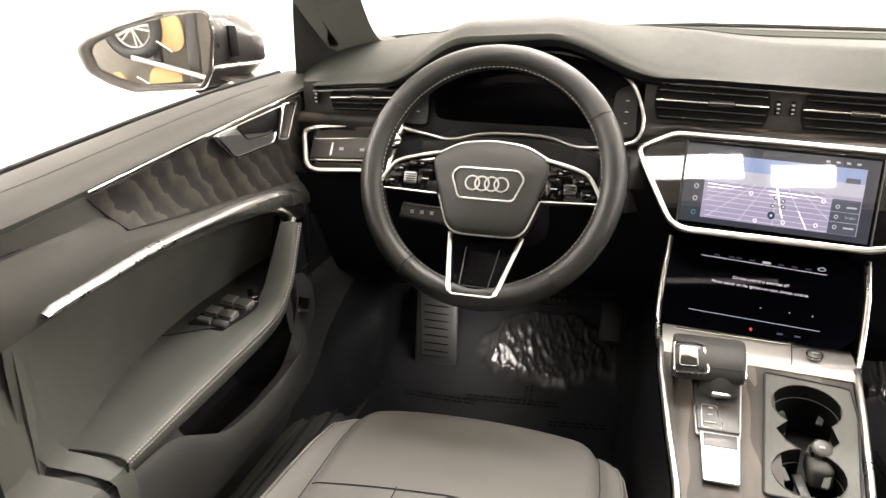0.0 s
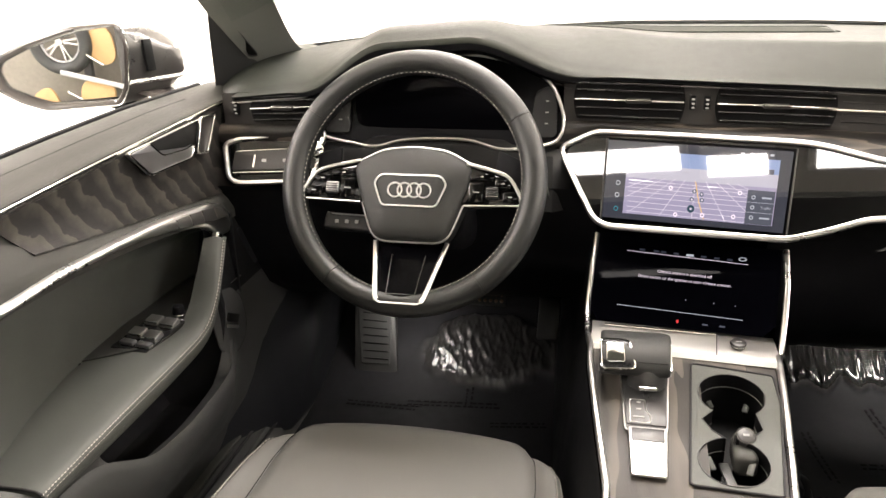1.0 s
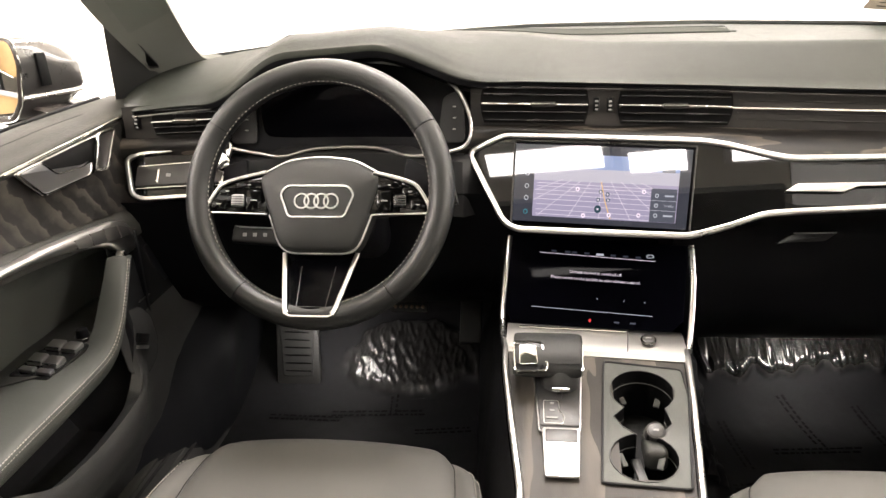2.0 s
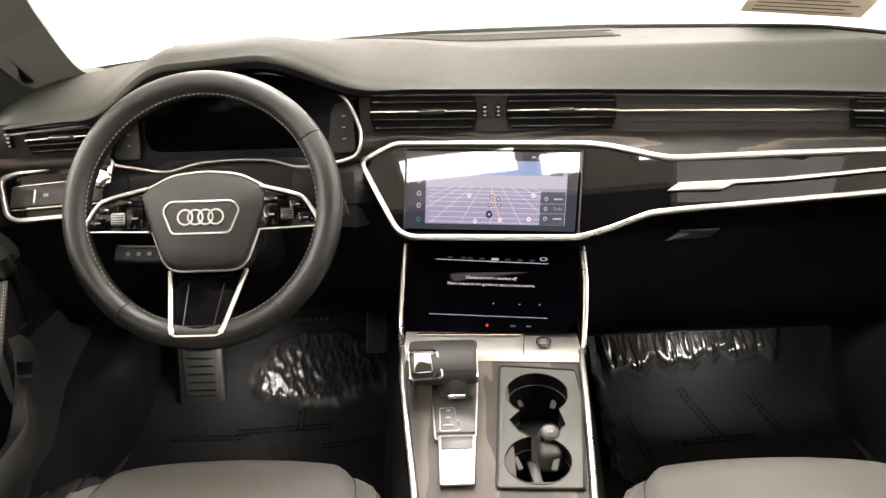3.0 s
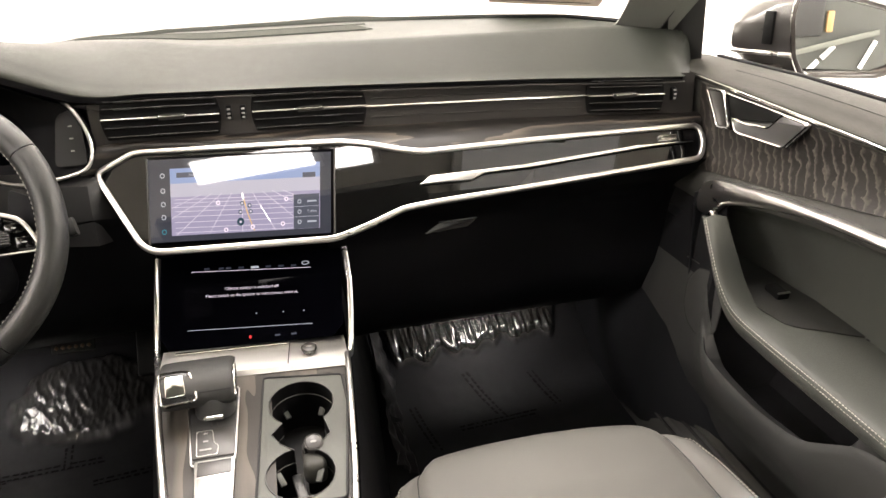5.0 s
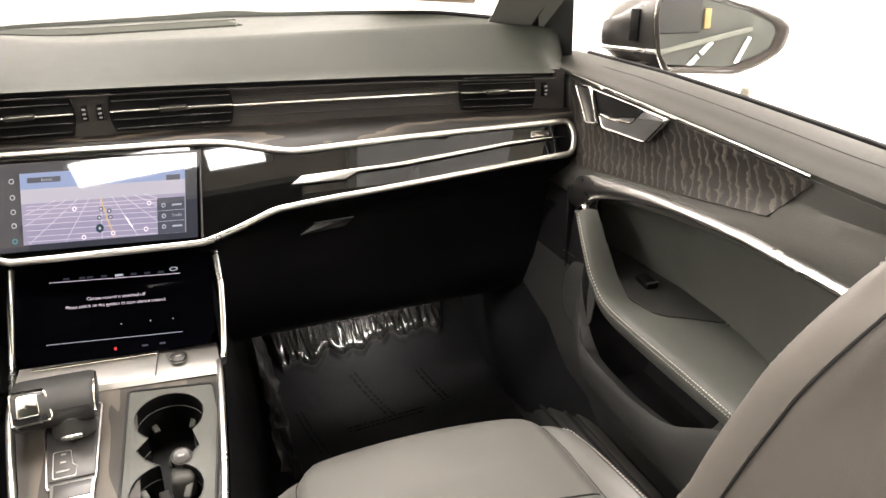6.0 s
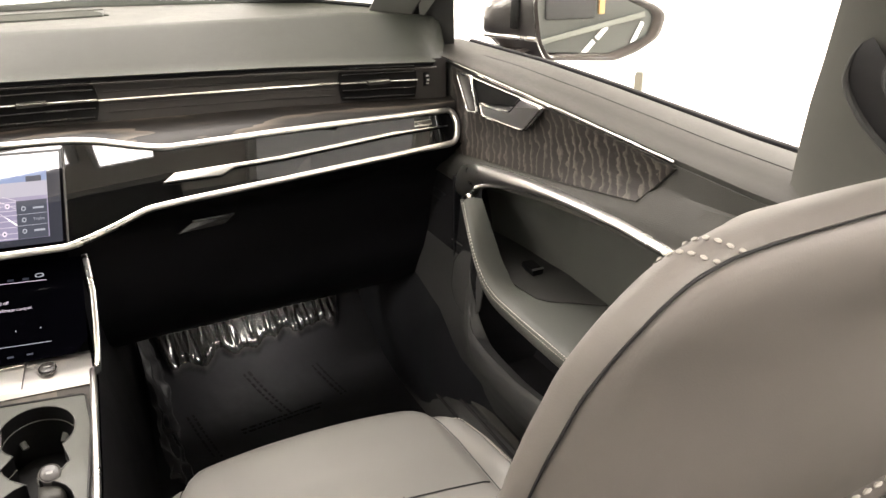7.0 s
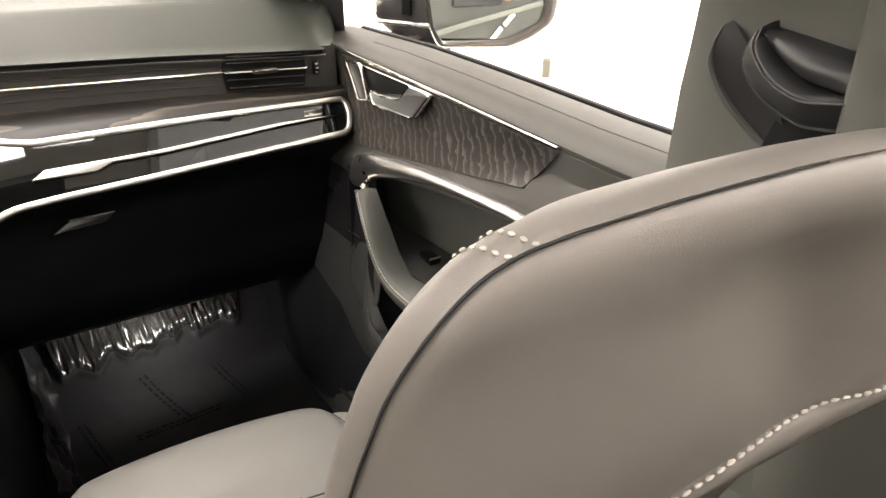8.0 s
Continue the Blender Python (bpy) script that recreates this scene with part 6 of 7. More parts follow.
def print_row(parent, x, y, length, turn, rows_=2):
    d = V(math.cos(radians(turn)), math.sin(radians(turn)), 0)
    e = V(-d.y, d.x, 0)
    for r in range(rows_):
        q = 0.0
        while q < length:
            w = random.uniform(0.004, 0.013)
            p = V(x, y, 0) + d * (q + w / 2) - e * 0.0105 * r
            b = box(w, random.uniform(0.003, 0.005), 0.0005, Matrix.Translation((p.x, p.y, z_floor(p.y) + 0.0092)) @ pose(0, 0, 0, math.degrees(math.atan((z_floor(p.y + 0.005) - z_floor(p.y - 0.005)) / 0.01))) @ pose(0, 0, 0, 0, 0, turn))
            part("print_bar", b, M["ink_dark"], parent)
            q += w + random.uniform(0.002, 0.006)


print_row(fp, 0.34, 0.255, 0.15, 6)
print_row(fp, 0.25, 0.15, 0.12, 10)
print_row(fp, 0.39, 0.40, 0.13, -72)
print_row(fp, 0.52, 0.38, 0.1, -75)
print_row(fp, 0.27, 0.33, 0.13, -80)
print_row(fd, -0.47, 0.315, 0.17, 4)
print_row(fd, -0.59, 0.30, 0.14, 0)
print_row(fd, -0.35, 0.39, 0.08, -86)
print_row(fd, -0.30, 0.27, 0.1, 8)
# loose flap of film against the tunnel
fl_rows = [[V(0.205 + 0.035 * t + 0.012 * noise.noise(V(t * 5, q * 9, 4)), 0.14 + 0.33 * q, z_floor(0.14 + 0.33 * q) + 0.008 + (0.035 + 0.09 * q) * (1 - t) + 0.012 * noise.noise(V(t * 4, q * 12, 1))) for t in frange(0, 1, 16)] for q in frange(0, 1, 40)]
part("flap", solid(grid(fl_rows), 0.0008), M["film_loose"], fp, "loose turned-up edge of the film")

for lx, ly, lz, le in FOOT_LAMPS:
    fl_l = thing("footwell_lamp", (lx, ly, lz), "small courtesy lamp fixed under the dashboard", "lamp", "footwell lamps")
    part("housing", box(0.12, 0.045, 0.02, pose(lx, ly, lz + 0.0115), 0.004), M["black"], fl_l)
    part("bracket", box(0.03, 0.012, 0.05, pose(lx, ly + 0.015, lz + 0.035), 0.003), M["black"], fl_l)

# ---- pedals and foot rest ----
ft = thing("foot_rest", (-0.57, 0.43, 0.19), "ribbed black rubber foot rest", "foot rest")
a, b, cc, dd = V(-0.603, 0.396, 0.174), V(-0.512, 0.399, 0.174), V(-0.537, 0.497, 0.298), V(-0.628, 0.50, 0.30)
nrm = (b - a).cross(dd - a).normalized()
part("plate", prism(rounded([a, b, cc, dd], 0.012), nrm * 0.014, 0.004, 2), M["rubber"], ft)
part("inset", prism(rounded([a.lerp(cc, 0.13) + (b - a) * 0.03, b.lerp(dd, 0.13) - (b - a) * 0.03, cc.lerp(a, 0.08), dd.lerp(b, 0.08)], 0.006), nrm * 0.0155, 0.001, 1), M["rubber"], ft, "raised tread of the foot rest")
for k in range(7):
    t = 0.2 + 0.1 * k
    p, q = a.lerp(dd, t).lerp(b.lerp(cc, t), 0.22), a.lerp(dd, t).lerp(b.lerp(cc, t), 0.8)
    part("groove", tube([p + nrm * 0.0152, q + nrm * 0.0152], 0.0016, 6), M["vent"], ft)
br = thing("brake_pedal", (-0.32, 0.45, 0.34), "wide brake pedal with studded rubber pad", "pedal")
part("pad", box(0.075, 0.012, 0.045, pose(-0.328, 0.44, 0.356, -35), 0.005), M["rubber"], br)
for i in range(6):
    for j in range(3):
        part("stud", box(0.006, 0.004, 0.006, pose(-0.3555 + 0.011 * i, 0.434 + (j - 1) * 0.007, 0.360 + (j - 1) * 0.011, -35, 45, 0), 0.001), M["stud"], br)
part("arm", box(0.014, 0.03, 0.14, pose(-0.318, 0.475, 0.41, -20), 0.004), M["black"], br)
ac = thing("accelerator_pedal", (-0.23, 0.46, 0.28), "narrow black accelerator pedal", "pedal")
part("pad", box(0.045, 0.012, 0.13, pose(-0.209, 0.48, 0.315, -38), 0.005), M["cowl"], ac)


# ---- pillars, glass and roof ----
def build_pillar(s):
    p0 = thing("windscreen_pillar", (s * 0.78, 0.35, 0.8), "grey windscreen pillar trim with a loudspeaker slot", "pillar trim", "windscreen pillars")
    left = spline([V(0.62, 0.45, 0.83), V(0.64, 0.39, 0.85), V(0.656, 0.345, 0.862), V(0.642, 0.235, 0.945), V(0.61, 0.08, 1.06), V(0.57, -0.1, 1.15)], 8)
    right = spline([V(0.735, 0.41, 0.77), V(0.728, 0.36, 0.80), V(0.722, 0.312, 0.83), V(0.738, 0.19, 0.935), V(0.72, 0.04, 1.04), V(0.68, -0.13, 1.14)], 8)
    rows = []
    for p, q in zip(left, right):
        row = []
        for j in range(9):
            t = j / 8
            b = p.lerp(q, t) + V(-0.25, -0.6, 0.55) * 0.016 * math.sin(math.pi * t)
            row.append(V(s * b.x, b.y, b.z))
        rows.append(row)
    part("cover", solid(grid(rows), 0.01), M["pillar"], p0, "fabric-covered pillar trim")
    # dark corner before the window, and the loudspeaker slot
    tri = [V(s * 0.705, 0.335, 0.795), V(s * 0.772, 0.266, 0.795), V(s * 0.767, 0.259, 0.885), V(s * 0.752, 0.232, 0.94), V(s * 0.728, 0.235, 0.90), V(s * 0.712, 0.30, 0.84)]
    part("corner_cover", prism(tri, (0, -0.006, 0), 0.002), M["door_dark"], p0, "black corner trim")
    sl = rounded([V(s * 0.707, 0.305, 0.832), V(s * 0.722, 0.297, 0.832), V(s * 0.738, 0.232, 0.902), V(s * 0.722, 0.225, 0.908)], 0.005)
    slt = part("slot", prism([q + V(-s * 0.25, -0.6, 0.55) * 0.016 for q in sl], V(-s * 0.25, -0.6, 0.55) * 0.004, 0.001), M["vent"], p0, "dark loudspeaker slot")
    part("slot_rim", tube([q + V(-s * 0.25, -0.6, 0.55) * 0.020 for q in sl], 0.0012, 6, True), M["band"], slt)


build_pillar(1)
build_pillar(-1)
rows = []
for t in frange(0, 1, 10):
    row = []
    for u in frange(-1, 1, 30):
        yf, zf = dash_far(u * 0.76)
        b = V(u * 0.76, yf + 0.01, zf - 0.004)
        e = V(u * 0.56, -0.22 - 0.06 * u * u, 1.19 - 0.05 * u * u)
        row.append(b.lerp(e, t))
    rows.append(row)
ws = obj("windscreen", grid(rows), M["glass"])
ws.visible_shadow = False
tagged(ws, "clear curved windscreen glass", "windscreen", kind="structure")
edge = [V(x, dash_far(x)[0] + 0.004, dash_far(x)[1] + 0.002) for x in frange(-0.76, 0.76, 60)]
part("lower_seal", tube(edge, 0.005, 6), M["black"], ws, "black lower windscreen seal")
# paper tag lying behind the glass
paper = mat("brown_paper", (0.62, 0.58, 0.52), 0.8, vary=0.05)
pn = paper.node_tree
tr, mx = pn.nodes.new("ShaderNodeBsdfTranslucent"), pn.nodes.new("ShaderNodeMixShader")
tr.inputs[0].default_value, mx.inputs[0].default_value = (0.6, 0.55, 0.48, 1), 0.3
pn.links.new(pn.nodes["Principled BSDF"].outputs[0], mx.inputs[1])
pn.links.new(tr.outputs[0], mx.inputs[2])
pn.links.new(mx.outputs[0], pn.nodes["Material Output"].inputs[0])
tag = thing("paper_label", (0.62, 0.5, 0.88), "pale beige paper label behind the windscreen", "label")
pp = [V(0.495, 0.575, 0.886), V(0.71, 0.555, 0.867), V(0.72, 0.44, 0.945), V(0.50, 0.46, 0.96)]
part("sheet", prism(pp, (0, -0.0015, 0)), paper, tag)
for k in range(5):
    f = 0.1 + 0.09 * k
    part("print_bar", tube([pp[0].lerp(pp[3], f).lerp(pp[1].lerp(pp[2], f), q) + V(0, -0.0022, -0.001) for q in (0.08, 0.9 - 0.1 * (k % 2))], 0.0009, 4), M["pillar_dark"], tag)
# unseen roof that screens the sills, with a large glass panel added for light
roof = thing("car_roof", (0, -0.8, 1.2), "unseen pale roof lining with an added glass opening for light", "roof")
for x0, x1, y0, y1 in ((-0.67, -0.36, -2.2, -0.29), (0.36, 0.67, -2.2, -0.29), (-0.36, 0.36, -0.75, -0.24), (-0.36, 0.36, -2.2, -1.6)):
    part("lining", box(x1 - x0, y1 - y0, 0.02, Matrix.Translation(((x0 + x1) / 2, (y0 + y1) / 2, 1.20))), M["pillar"], roof)
g = part("added_roof_pane", box(0.72, 0.85, 0.004, Matrix.Translation((0, -1.175, 1.205))), M["glass"], roof)
g.visible_shadow = False


# ---- centre pillar with the belt guide ----
def build_b(s):
    b = thing("centre_pillar", (s * 0.75, -0.6, 0.2), "grey centre pillar trim with a belt guide", "pillar trim", "centre pillars")
    rows = []
    for t in frange(0, 1, 14):
        row = []
        for z, x in ((0.2, 0.715), (0.55, 0.72), (0.78, 0.745), (0.82, 0.742), (0.86, 0.735), (0.90, 0.727), (0.95, 0.715), (1.0, 0.70), (1.08, 0.67), (1.2, 0.60)):
            front = lerp(z, [0.2, 0.778, 0.81, 0.875, 0.935, 1.2], [-0.469, -0.475, -0.478, -0.493, -0.515, -0.564])
            edge = 0.010 * max(0, 1 - t / 0.12) ** 2
            row.append(V(s * (x + edge), front - 0.30 * t, z))
        rows.append(row)
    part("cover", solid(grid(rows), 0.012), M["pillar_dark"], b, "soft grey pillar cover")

    # sunk bed behind the guide, its shade put in as dark plastic
    bed = spline([V(s * 0.710, -0.541, 0.918), V(s * 0.7125, -0.5325, 0.905), V(s * 0.7165, -0.529, 0.885), V(s * 0.721, -0.545, 0.860), V(s * 0.7265, -0.570, 0.838), V(s * 0.729, -0.60, 0.82)], 6)
    part("bed_edge", sweep(bed, ring(0.0035, 8), up=(0.13, 0.21, 0.97), scale=lambda t: 0.15 + 0.85 * smooth(t / 0.5)), M["door_dark"], b, "edge of the sunk belt bed, its shade put in dark")
    rows = [[p, p + V(-s * 0.0022, -0.010, 0.006), p.lerp(V(s * 0.708, -0.60, 0.895), 0.5) + V(-s * 0.004, 0, 0), V(s * 0.706, -0.60, 0.895)] for p in bed]
    part("bed", grid(rows), M["guide"], b)
    # the cup of the guide
    lo = spline([V(s * 0.703, -0.579, 0.920), V(s * 0.702, -0.572, 0.907), V(s * 0.702, -0.571, 0.894), V(s * 0.704, -0.583, 0.877), V(s * 0.706, -0.603, 0.866), V(s * 0.707, -0.627, 0.860), V(s * 0.709, -0.672, 0.866)], 6)
    hi = spline([V(s * 0.695, -0.583, 0.922), V(s * 0.690, -0.584, 0.911), V(s * 0.687, -0.593, 0.900), V(s * 0.684, -0.608, 0.890), V(s * 0.683, -0.625, 0.884), V(s * 0.684, -0.640, 0.883), V(s * 0.688, -0.672, 0.888)], 6)
    rows = []
    for p, q in zip(lo, hi):
        inn = V(-s * 0.0, -0.006, 0.006)
        rows.append([p + V(s * 0.03, 0.002, -0.004), p, p.lerp(q, 0.12) + V(-s * 0.0015, 0.001, -0.001), p.lerp(q, 0.5) + V(-s * 0.002, 0.001, -0.001), p.lerp(q, 0.93), q, q + V(s * 0.0006, -0.0025, 0.0025), q + V(s * 0.008, -0.006, 0.006), q + V(s * 0.026, -0.008, 0.008)])
    gde = part("belt_guide", grid(rows), M["guide"], b, "dark half-round belt guide", angle=60)
    part("guide_rim", tube([q.lerp(p, 0.02) + V(-s * 0.0004, 0, 0) for p, q in zip(lo, hi)], 0.0011, 6), M["door_dark"], gde)
    part("guide_ridge", tube([p + V(-s * 0.001, 0, 0) for p in lo], 0.0016, 6), M["door_dark"], gde)
    tt = spline([V(s * 0.697, -0.589, 0.9225), V(s * 0.694, -0.62, 0.918), V(s * 0.694, -0.672, 0.910)], 6)
    tb = spline([V(s * 0.693, -0.592, 0.918), V(s * 0.688, -0.626, 0.899), V(s * 0.688, -0.672, 0.893)], 6)
    rows = [[p + V(s * 0.025, 0, 0.002), p, p.lerp(q, 0.5) + V(-s * 0.003, 0, 0), q, q + V(s * 0.003, 0, -0.003), q + V(s * 0.025, 0, -0.002)] for p, q in zip(tt, tb)]
    part("guide_tongue", grid(rows), M["guide"], b, "dark upper tongue of the belt guide", angle=60)
    rows = []
    for z in frange(0.55, 1.1, 14):
        ye, xe = lerp(z, [0.55, 0.865, 0.945, 1.1], [-0.64, -0.658, -0.667, -0.69]), lerp(z, [0.55, 0.78, 0.95, 1.1], [0.70, 0.695, 0.677, 0.64])
        rows.append([V(s * (xe + 0.03), ye + 0.004, z), V(s * (xe + 0.004), ye, z), V(s * xe, ye - 0.005, z), V(s * (xe - 0.002), ye - 0.05, z), V(s * xe, -0.80, z)])
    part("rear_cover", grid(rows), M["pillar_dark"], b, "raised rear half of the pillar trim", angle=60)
    blt = [V(s * 0.715, -0.64, 0.90), V(s * 0.715, -0.60, 0.80), V(s * 0.70, -0.57, 0.6), V(s * 0.69, -0.55, 0.25)]
    part("belt", sweep(spline(blt, 8), bar_profile(0.046, 0.0015, 0.0005), up=(-s, 0, 0.1)), M["black"], b, "black seat belt webbing")


build_b(1)
build_b(-1)


# ---- outside mirrors ----
def build_mirror(s):
    m = thing("wing_mirror", (s * 0.9, 0.25, 0.76), "dark grey wing mirror with chrome line and clear glass", "wing mirror", "wing mirrors")
    face = [(0.902, 0.897), (0.918, 0.903), (1.006, 0.897), (1.087, 0.874), (1.160, 0.845), (1.180, 0.830), (1.166, 0.790), (1.120, 0.768), (1.070, 0.756), (0.923, 0.770), (0.906, 0.80), (0.896, 0.865)]
    pane = [(0.905, 0.892), (0.915, 0.899), (0.986, 0.891), (1.083, 0.864), (1.138, 0.840), (1.148, 0.826), (1.138, 0.796), (1.098, 0.780), (1.062, 0.769), (0.930, 0.778), (0.911, 0.806), (0.900, 0.865)]
    c0 = V(1.035, 0.215, 0.83)
    out = [V(p.x, 0, p.y) for p in rounded([V(a, b, 0) for a, b in face], 0.012, 3)]
    inn = [V(p.x, 0, p.y) for p in rounded([V(a, b, 0) for a, b in pane], 0.008, 3)]
    rows = []
    for t, q in ((0.0, 0.006), (0.02, 0.0), (0.12, -0.003), (0.5, -0.008), (0.85, -0.007), (1.0, -0.002)):
        rows.append([V(s * (a.x + (b.x - a.x) * t), 0.215 + q, a.z + (b.z - a.z) * t) for a, b in zip(inn, out)])
    part("frame", grid(rows, close_u=True), M["mirror_frame"], m, "dark gloss frame round the glass", angle=60)
    # housing rounds off to the front and leans inboard
    rows, line = [], []
    for f, q, dx, e in ((1.0, -0.002, 0, 0), (1.008, 0.006, 0, 0), (1.012, 0.03, 0.010, 0.1), (1.0, 0.055, 0.024, 0.3), (0.96, 0.08, 0.042, 0.55), (0.88, 0.1, 0.058, 0.8), (0.74, 0.118, 0.072, 1), (0.5, 0.131, 0.084, 1), (0.25, 0.137, 0.09, 1), (0.02, 0.139, 0.09, 1)):
        row = []
        for p in out:
            a = math.atan2((p.z - c0.z) / 0.072, (p.x - c0.x) / 0.138)
            x = p.x - c0.x + (0.140 * math.cos(a) - (p.x - c0.x)) * e
            z = p.z - c0.z + (0.070 * math.sin(a) - (p.z - c0.z)) * e
            row.append(V(s * (c0.x + x * f - dx), c0.y + q, c0.z + z * f))
        rows.append(row)
        near = min((r for r in row if abs(r.x) < 0.97), key=lambda r: abs(r.z - 0.806))
        if f > 0.7:
            line.append(near + V(-s * 0.0015, 0, 0))
    part("housing", grid(rows, close_u=True), M["paint"], m, "dark grey metallic housing", angle=60)
    part("side_line", tube([V(p.x, p.y, 0.806) for p in line], 0.0042, 8), M["chrome"], m, "light accent line")
    # the glass is turned a little towards the cabin
    bm = bmesh.new()
    bm.faces.new([bm.verts.new(V(s * (c0.x + (p.x - c0.x) * 1.0), 0.2235 - 0.1105 * (p.x - c0.x), p.z)) for p in inn])
    gls = part("glass", bm, M["mirror"], m, "clear mirror glass", smooth=False)
    part("glass_rim", tube([V(s * p.x, min(0.2215 - 0.1105 * (p.x - c0.x), 0.222), p.z) for p in inn], 0.0008, 6, True), M["band"], gls, "thin light edge of the glass")
    part("chrome_line", tube([V(s * (c0.x + (p.x - c0.x) * 1.006), 0.214, c0.z + (p.z - c0.z) * 1.006) for p in out], 0.0015, 6, True), M["bright"], m)
    foot = [[V(s * x, y, z) for x, z in ((0.80, 0.757), (0.84, 0.772), (0.875, 0.783), (0.91, 0.792), (0.955, 0.785), (0.965, 0.76), (0.93, 0.745), (0.86, 0.735), (0.80, 0.73))] for y in (0.235, 0.245, 0.29, 0.335, 0.345)]
    for row, f in zip(foot, (0.75, 0.95, 1.0, 0.95, 0.75)):
        for p in row:
            p.z = 0.765 + (p.z - 0.765) * f
    part("foot", grid(foot, close_u=True), M["mirror_frame"], m, "mirror foot")
    part("sensor_window", box(0.006, 0.018, 0.053, pose(s * 0.8825, 0.250, 0.848, 0, s * 3, s * 16), 0.0012), M["vent"], m, "black sensor window")


build_mirror(1)
build_mirror(-1)


# ---- rest of the cabin, plain and unseen, blocking stray light: bulkhead, rear sides and rear bench ----
rows = [[V(x, y, z) for y, z in ((dash_far(x * 0.96)[0] - 0.01, dash_far(x * 0.96)[1] - 0.012), (dash_far(x * 0.96)[0] + 0.05, dash_far(x * 0.96)[1] - 0.03), (0.72, 0.79), (0.83, 0.77))] for x in frange(-0.80, 0.80, 40)]
tagged(obj("cowl_panel", solid(grid(rows), 0.008), M["black"]), "black scuttle panel below the windscreen", "panel", kind="structure")
rows = [[V(x, 0.80, z) for z in frange(0.1, 0.80, 4)] for x in frange(-0.80, 0.80, 8)]
tagged(obj("bulkhead", solid(grid(rows), 0.01), M["black"]), "black bulkhead behind the dashboard", "bulkhead", kind="structure")
for s in (-1, 1):
    rows = [[V(s * 0.79, y, z) for z in frange(0.1, 0.795, 4)] for y in frange(0.26, 0.82, 6)]
    tagged(obj("cowl_side", solid(grid(rows), 0.01), M["black"]), "black side wall of the footwell", "side wall", kind="structure")
    rows = [[V(s * x, y, z) for x, z in ((0.74, 0.1), (0.74, 0.5), (0.75, 0.8), (0.80, 0.82))] for y in frange(-2.0, -0.62, 8)]
    tagged(obj("rear_side", solid(grid(rows), 0.02), M["door"]), "grey rear door lining", "side wall", kind="structure")
rows = [[V(x, y, z) for y, z in ((-1.35, 0.16), (-1.33, 0.45), (-1.45, 0.48), (-1.8, 0.46), (-1.9, 0.7), (-2.0, 0.98), (-2.3, 1.0))] for x in frange(-0.8, 0.8, 10)]
tagged(obj("rear_bench", solid(grid(rows), 0.02), M["seat"]), "grey leather rear bench", "seat", kind="structure")
rows = [[V(x, y, 0.15) for y in (-1.5, -1.2)] for x in frange(-0.8, 0.8, 4)]
tagged(obj("rear_floor", solid(grid(rows), 0.01), M["carpet"]), "black carpeted rear floor", "carpet", kind="structure")

# ---- behind the car, seen in the mirrors: rear flanks and made-up stand-ins ----
for s in (-1, 1):
    rows = [[V(s * x, y, z) for x, z in ((0.80, 0.82), (0.90, 0.76), (0.935, 0.68), (0.945, 0.4), (0.935, 0.15), (0.90, 0.05))] for y in frange(-2.6, -0.63, 12)]
    tagged(obj("rear_flank", solid(grid(rows), 0.004), M["paint"]), "dark grey painted rear flank of the car", "car body", kind="structure")
shelf = thing("standin_rack", (-2.6, -3.6, GROUND), "made-up dark rack with amber boards to fill the mirror", "rack")
part("back_panel", box(1.6, 0.04, 1.5, Matrix.Translation((-2.65, -3.62, GROUND + 0.75)), 0.005), M["rack_grey"], shelf, "dark back panel")
part("base", box(1.6, 0.5, 0.05, Matrix.Translation((-2.65, -3.39, GROUND + 0.025)), 0.005), M["rubber"], shelf)
part("post", box(0.07, 0.05, 1.4, pose(-2.33, -3.46, GROUND + 0.7), 0.008), M["band"], shelf)
part("post", box(0.05, 0.05, 1.4, pose(-2.585, -3.50, GROUND + 0.7), 0.008), M["rubber"], shelf)


def board(x, z, w, h, tilt, y=-3.46):
    """A board with rounded, uneven outline."""
    o = [V(x + a * w / 2, 0, z + c * h / 2) for a, c in ((-0.9, -0.8), (0.3, -1.0), (0.95, -0.55), (1.0, 0.6), (0.5, 1.0), (-0.7, 0.9), (-1.0, 0.2))]
    cs, sn = math.cos(radians(tilt)), math.sin(radians(tilt))
    o = [V(x + (p.x - x) * cs - (p.z - z) * sn, y, z + (p.x - x) * sn + (p.z - z) * cs) for p in o]
    part("board", prism(rounded(o, 0.05, 4), (0, 0.02, 0), 0.004), M["amber"], shelf, "amber board")


board(-2.46, 0.48, 0.16, 0.24, 8)
board(-2.53, 0.19, 0.22, 0.17, -12)
board(-2.86, 0.15, 0.15, 0.16, 25)
board(-2.38, 0.72, 0.2, 0.2, -10)
part("rail", sweep([V(-2.72, -3.40, 0.335), V(-2.5, -3.40, 0.28), V(-2.2, -3.40, 0.20)], bar_profile(0.02, 0.034, 0.008)), M["lever"], shelf, "made-up rail for a bright diagonal line")
# bent bright bars in place of curly glints
for hx, hz, hl in ((-2.52, 0.42, 0.13), (-2.63, 0.17, 0.15)):
    hk = spline([V(hx - hl / 2, -3.42, hz + 0.04), V(hx - 0.01, -3.42, hz), V(hx + hl / 2, -3.42, hz - 0.05)], 5)
    part("glint_bar", tube(hk, 0.009, 6), M["bright"], shelf, "bent bright bar in place of a glint")
spare = thing("alloy_wheel", (-2.72, -3.45, GROUND + 0.05), "silver alloy wheel hung on the rack", "wheel")
wm = pose(-2.72, -3.46, 0.515, 84, 0, 8)
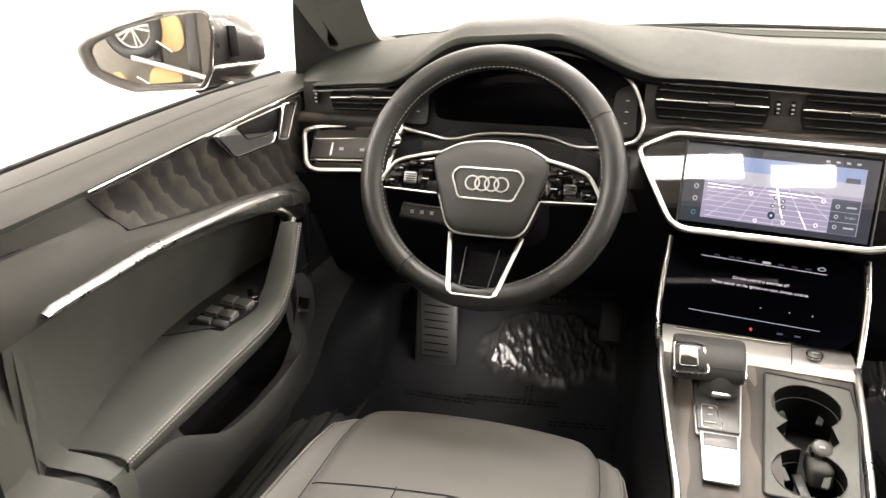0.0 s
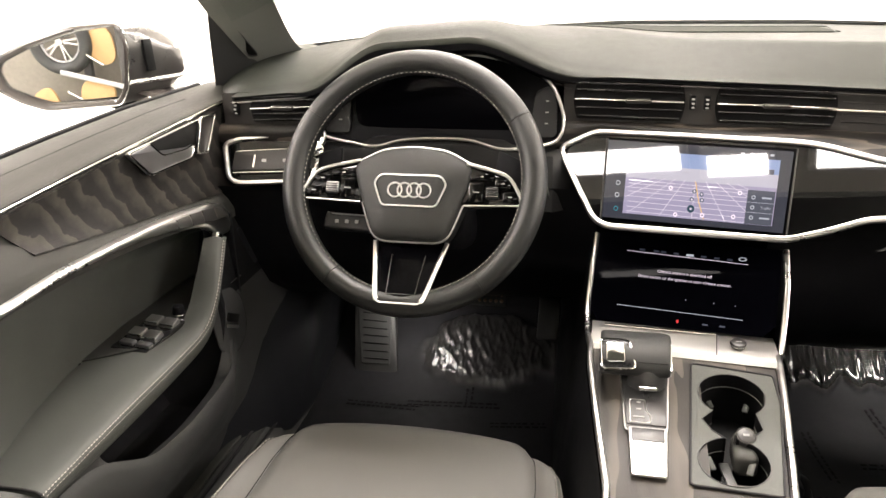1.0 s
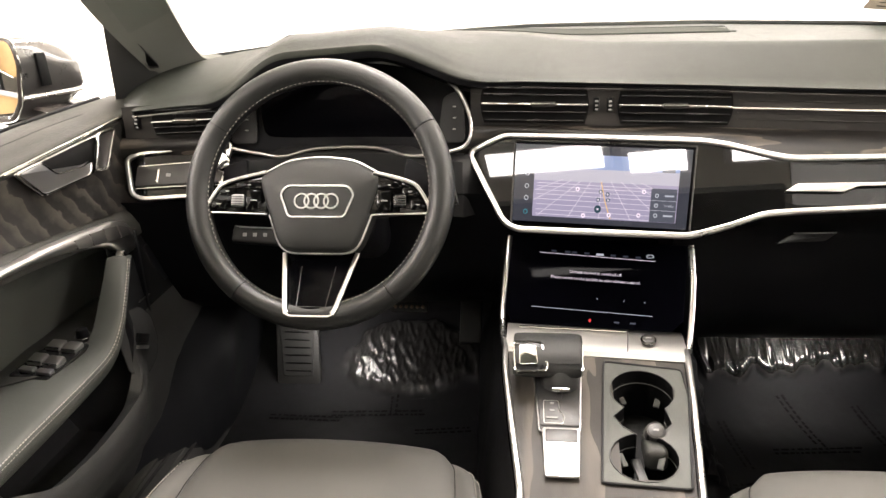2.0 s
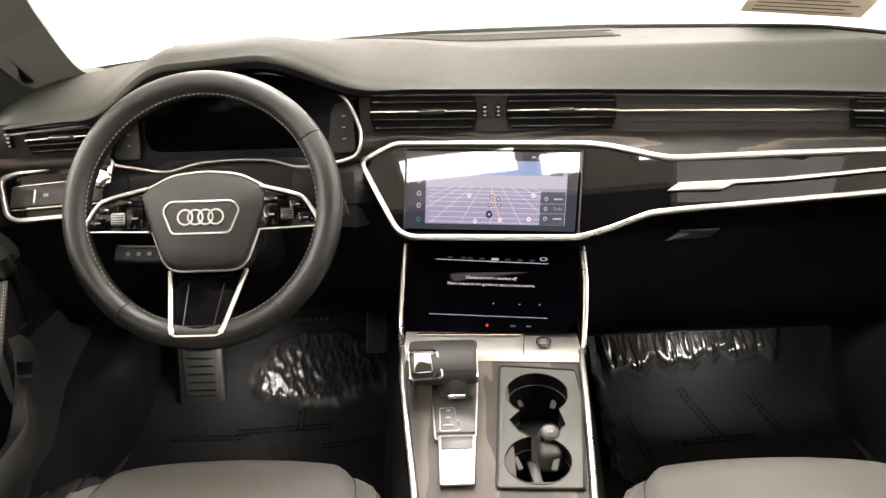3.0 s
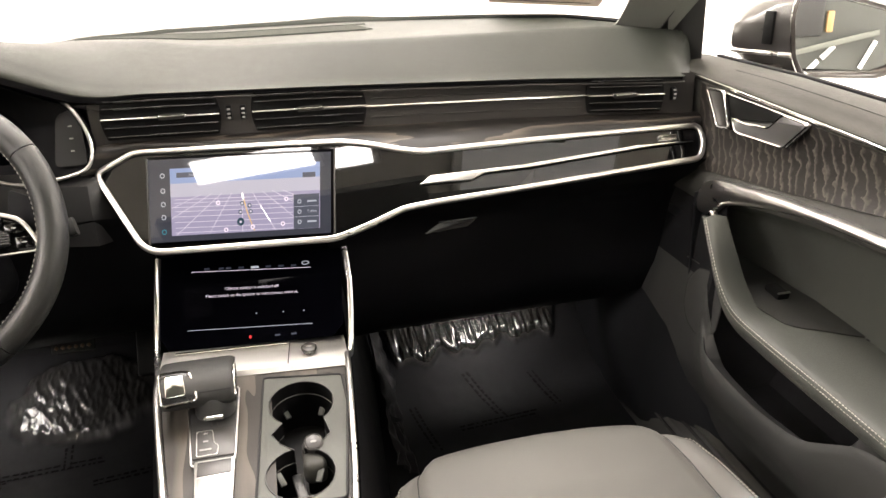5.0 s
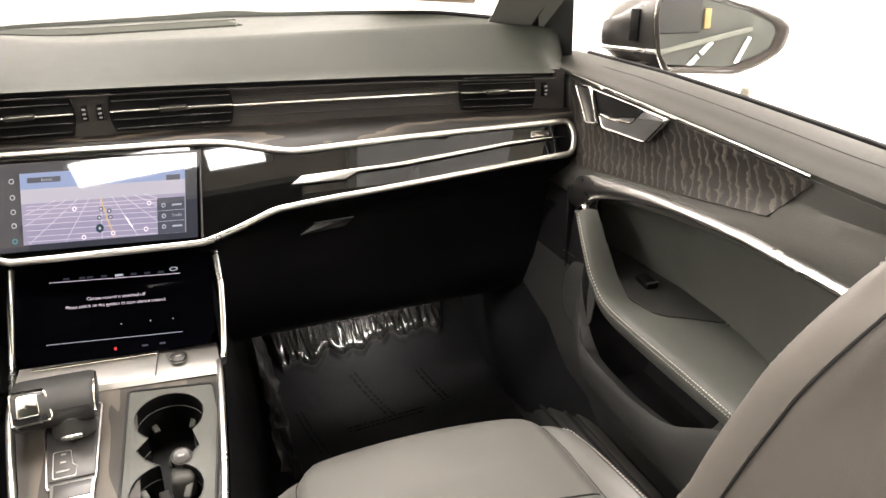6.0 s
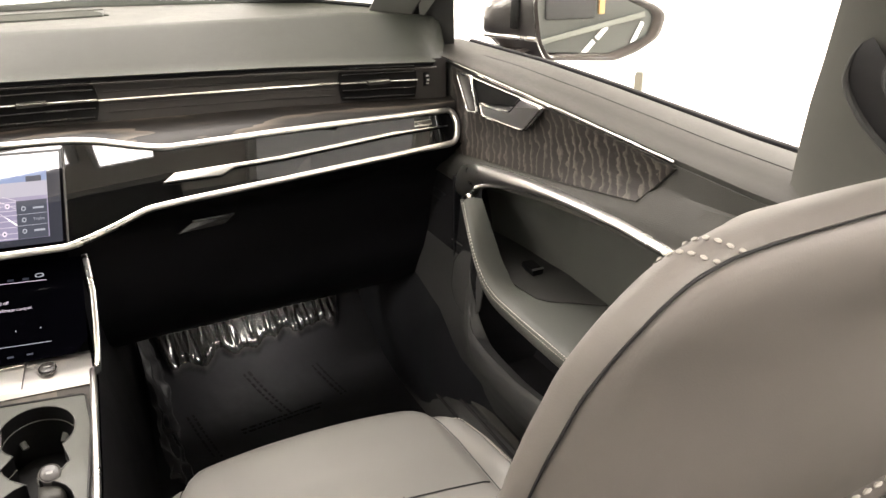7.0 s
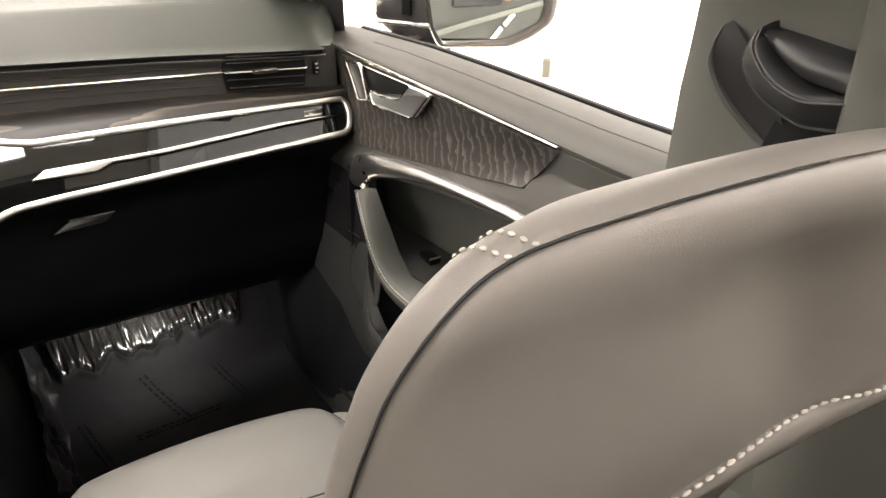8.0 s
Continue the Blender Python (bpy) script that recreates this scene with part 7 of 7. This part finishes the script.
part("tyre", torus(0.17, 0.04, wm, 40, 10), M["rubber"], spare, "black tyre")
part("rim", torus(0.128, 0.009, wm, 40, 8), M["lever"], spare)
part("hub", cylinder(0.024, 0.03, wm, 20, bevel=0.004), M["alu"], spare)
for k in range(5):
    for q in (-9, 9):
        part("spoke", box(0.11, 0.013, 0.016, wm @ pose(0, 0, 0, 0, 0, 72 * k + q) @ Matrix.Translation((0.068, 0, 0)), 0.003), M["alu"], spare)
# made-up cabinet standing in for the right mirror's dim view
cab = thing("standin_cabinet", (2.8, -3.6, GROUND), "made-up grey block with bars for the mirror's bright streaks", "cabinet")
part("body", box(1.7, 0.5, 1.3, Matrix.Translation((2.85, -3.8, GROUND + 0.65)), 0.01), M["door"], cab)
part("rail", sweep([V(2.05, -3.52, 0.11), V(2.4, -3.52, 0.19), V(3.05, -3.52, 0.325)], bar_profile(0.02, 0.036, 0.008)), M["pillar"], cab, "made-up rail for a bright diagonal line")
part("dark_block", box(0.36, 0.04, 0.3, Matrix.Translation((2.52, -3.54, 0.46)), 0.02), M["rubber"], cab, "made-up black block")
part("amber_spot", box(0.045, 0.03, 0.13, Matrix.Translation((2.74, -3.535, 0.40)), 0.01), M["amber"], cab, "made-up amber spot")
# pale bars in place of tube light reflections
for sx, sz, ex, ez in ((2.60, 0.05, 2.70, 0.16), (2.72, 0.175, 2.79, 0.25), (2.97, 0.10, 3.05, 0.27)):
    part("glint_stripe", sweep([V(sx, -3.54, sz), V(ex, -3.54, ez)], bar_profile(0.012, 0.035, 0.003), up=(0, 0.2, 1)), M["wall"], cab, "pale bar painted as a tube light reflection")

# ---- small container standing on the hall floor, seen past the passenger window ----
tin = thing("floor_container", (3.53, 3.09, GROUND), "small beige container standing on the hall floor", "container")
part("body", box(0.062, 0.05, 0.115, pose(3.53, 3.09, GROUND + 0.075, 0, 0, 40), 0.006), M["amber_pale"], tin)
part("base", box(0.075, 0.06, 0.016, pose(3.53, 3.09, GROUND + 0.009, 0, 0, 40), 0.004), M["wall"], tin, "white base plate")
part("lid", box(0.05, 0.04, 0.012, pose(3.53, 3.09, GROUND + 0.138, 0, 0, 40), 0.004), M["pillar"], tin)
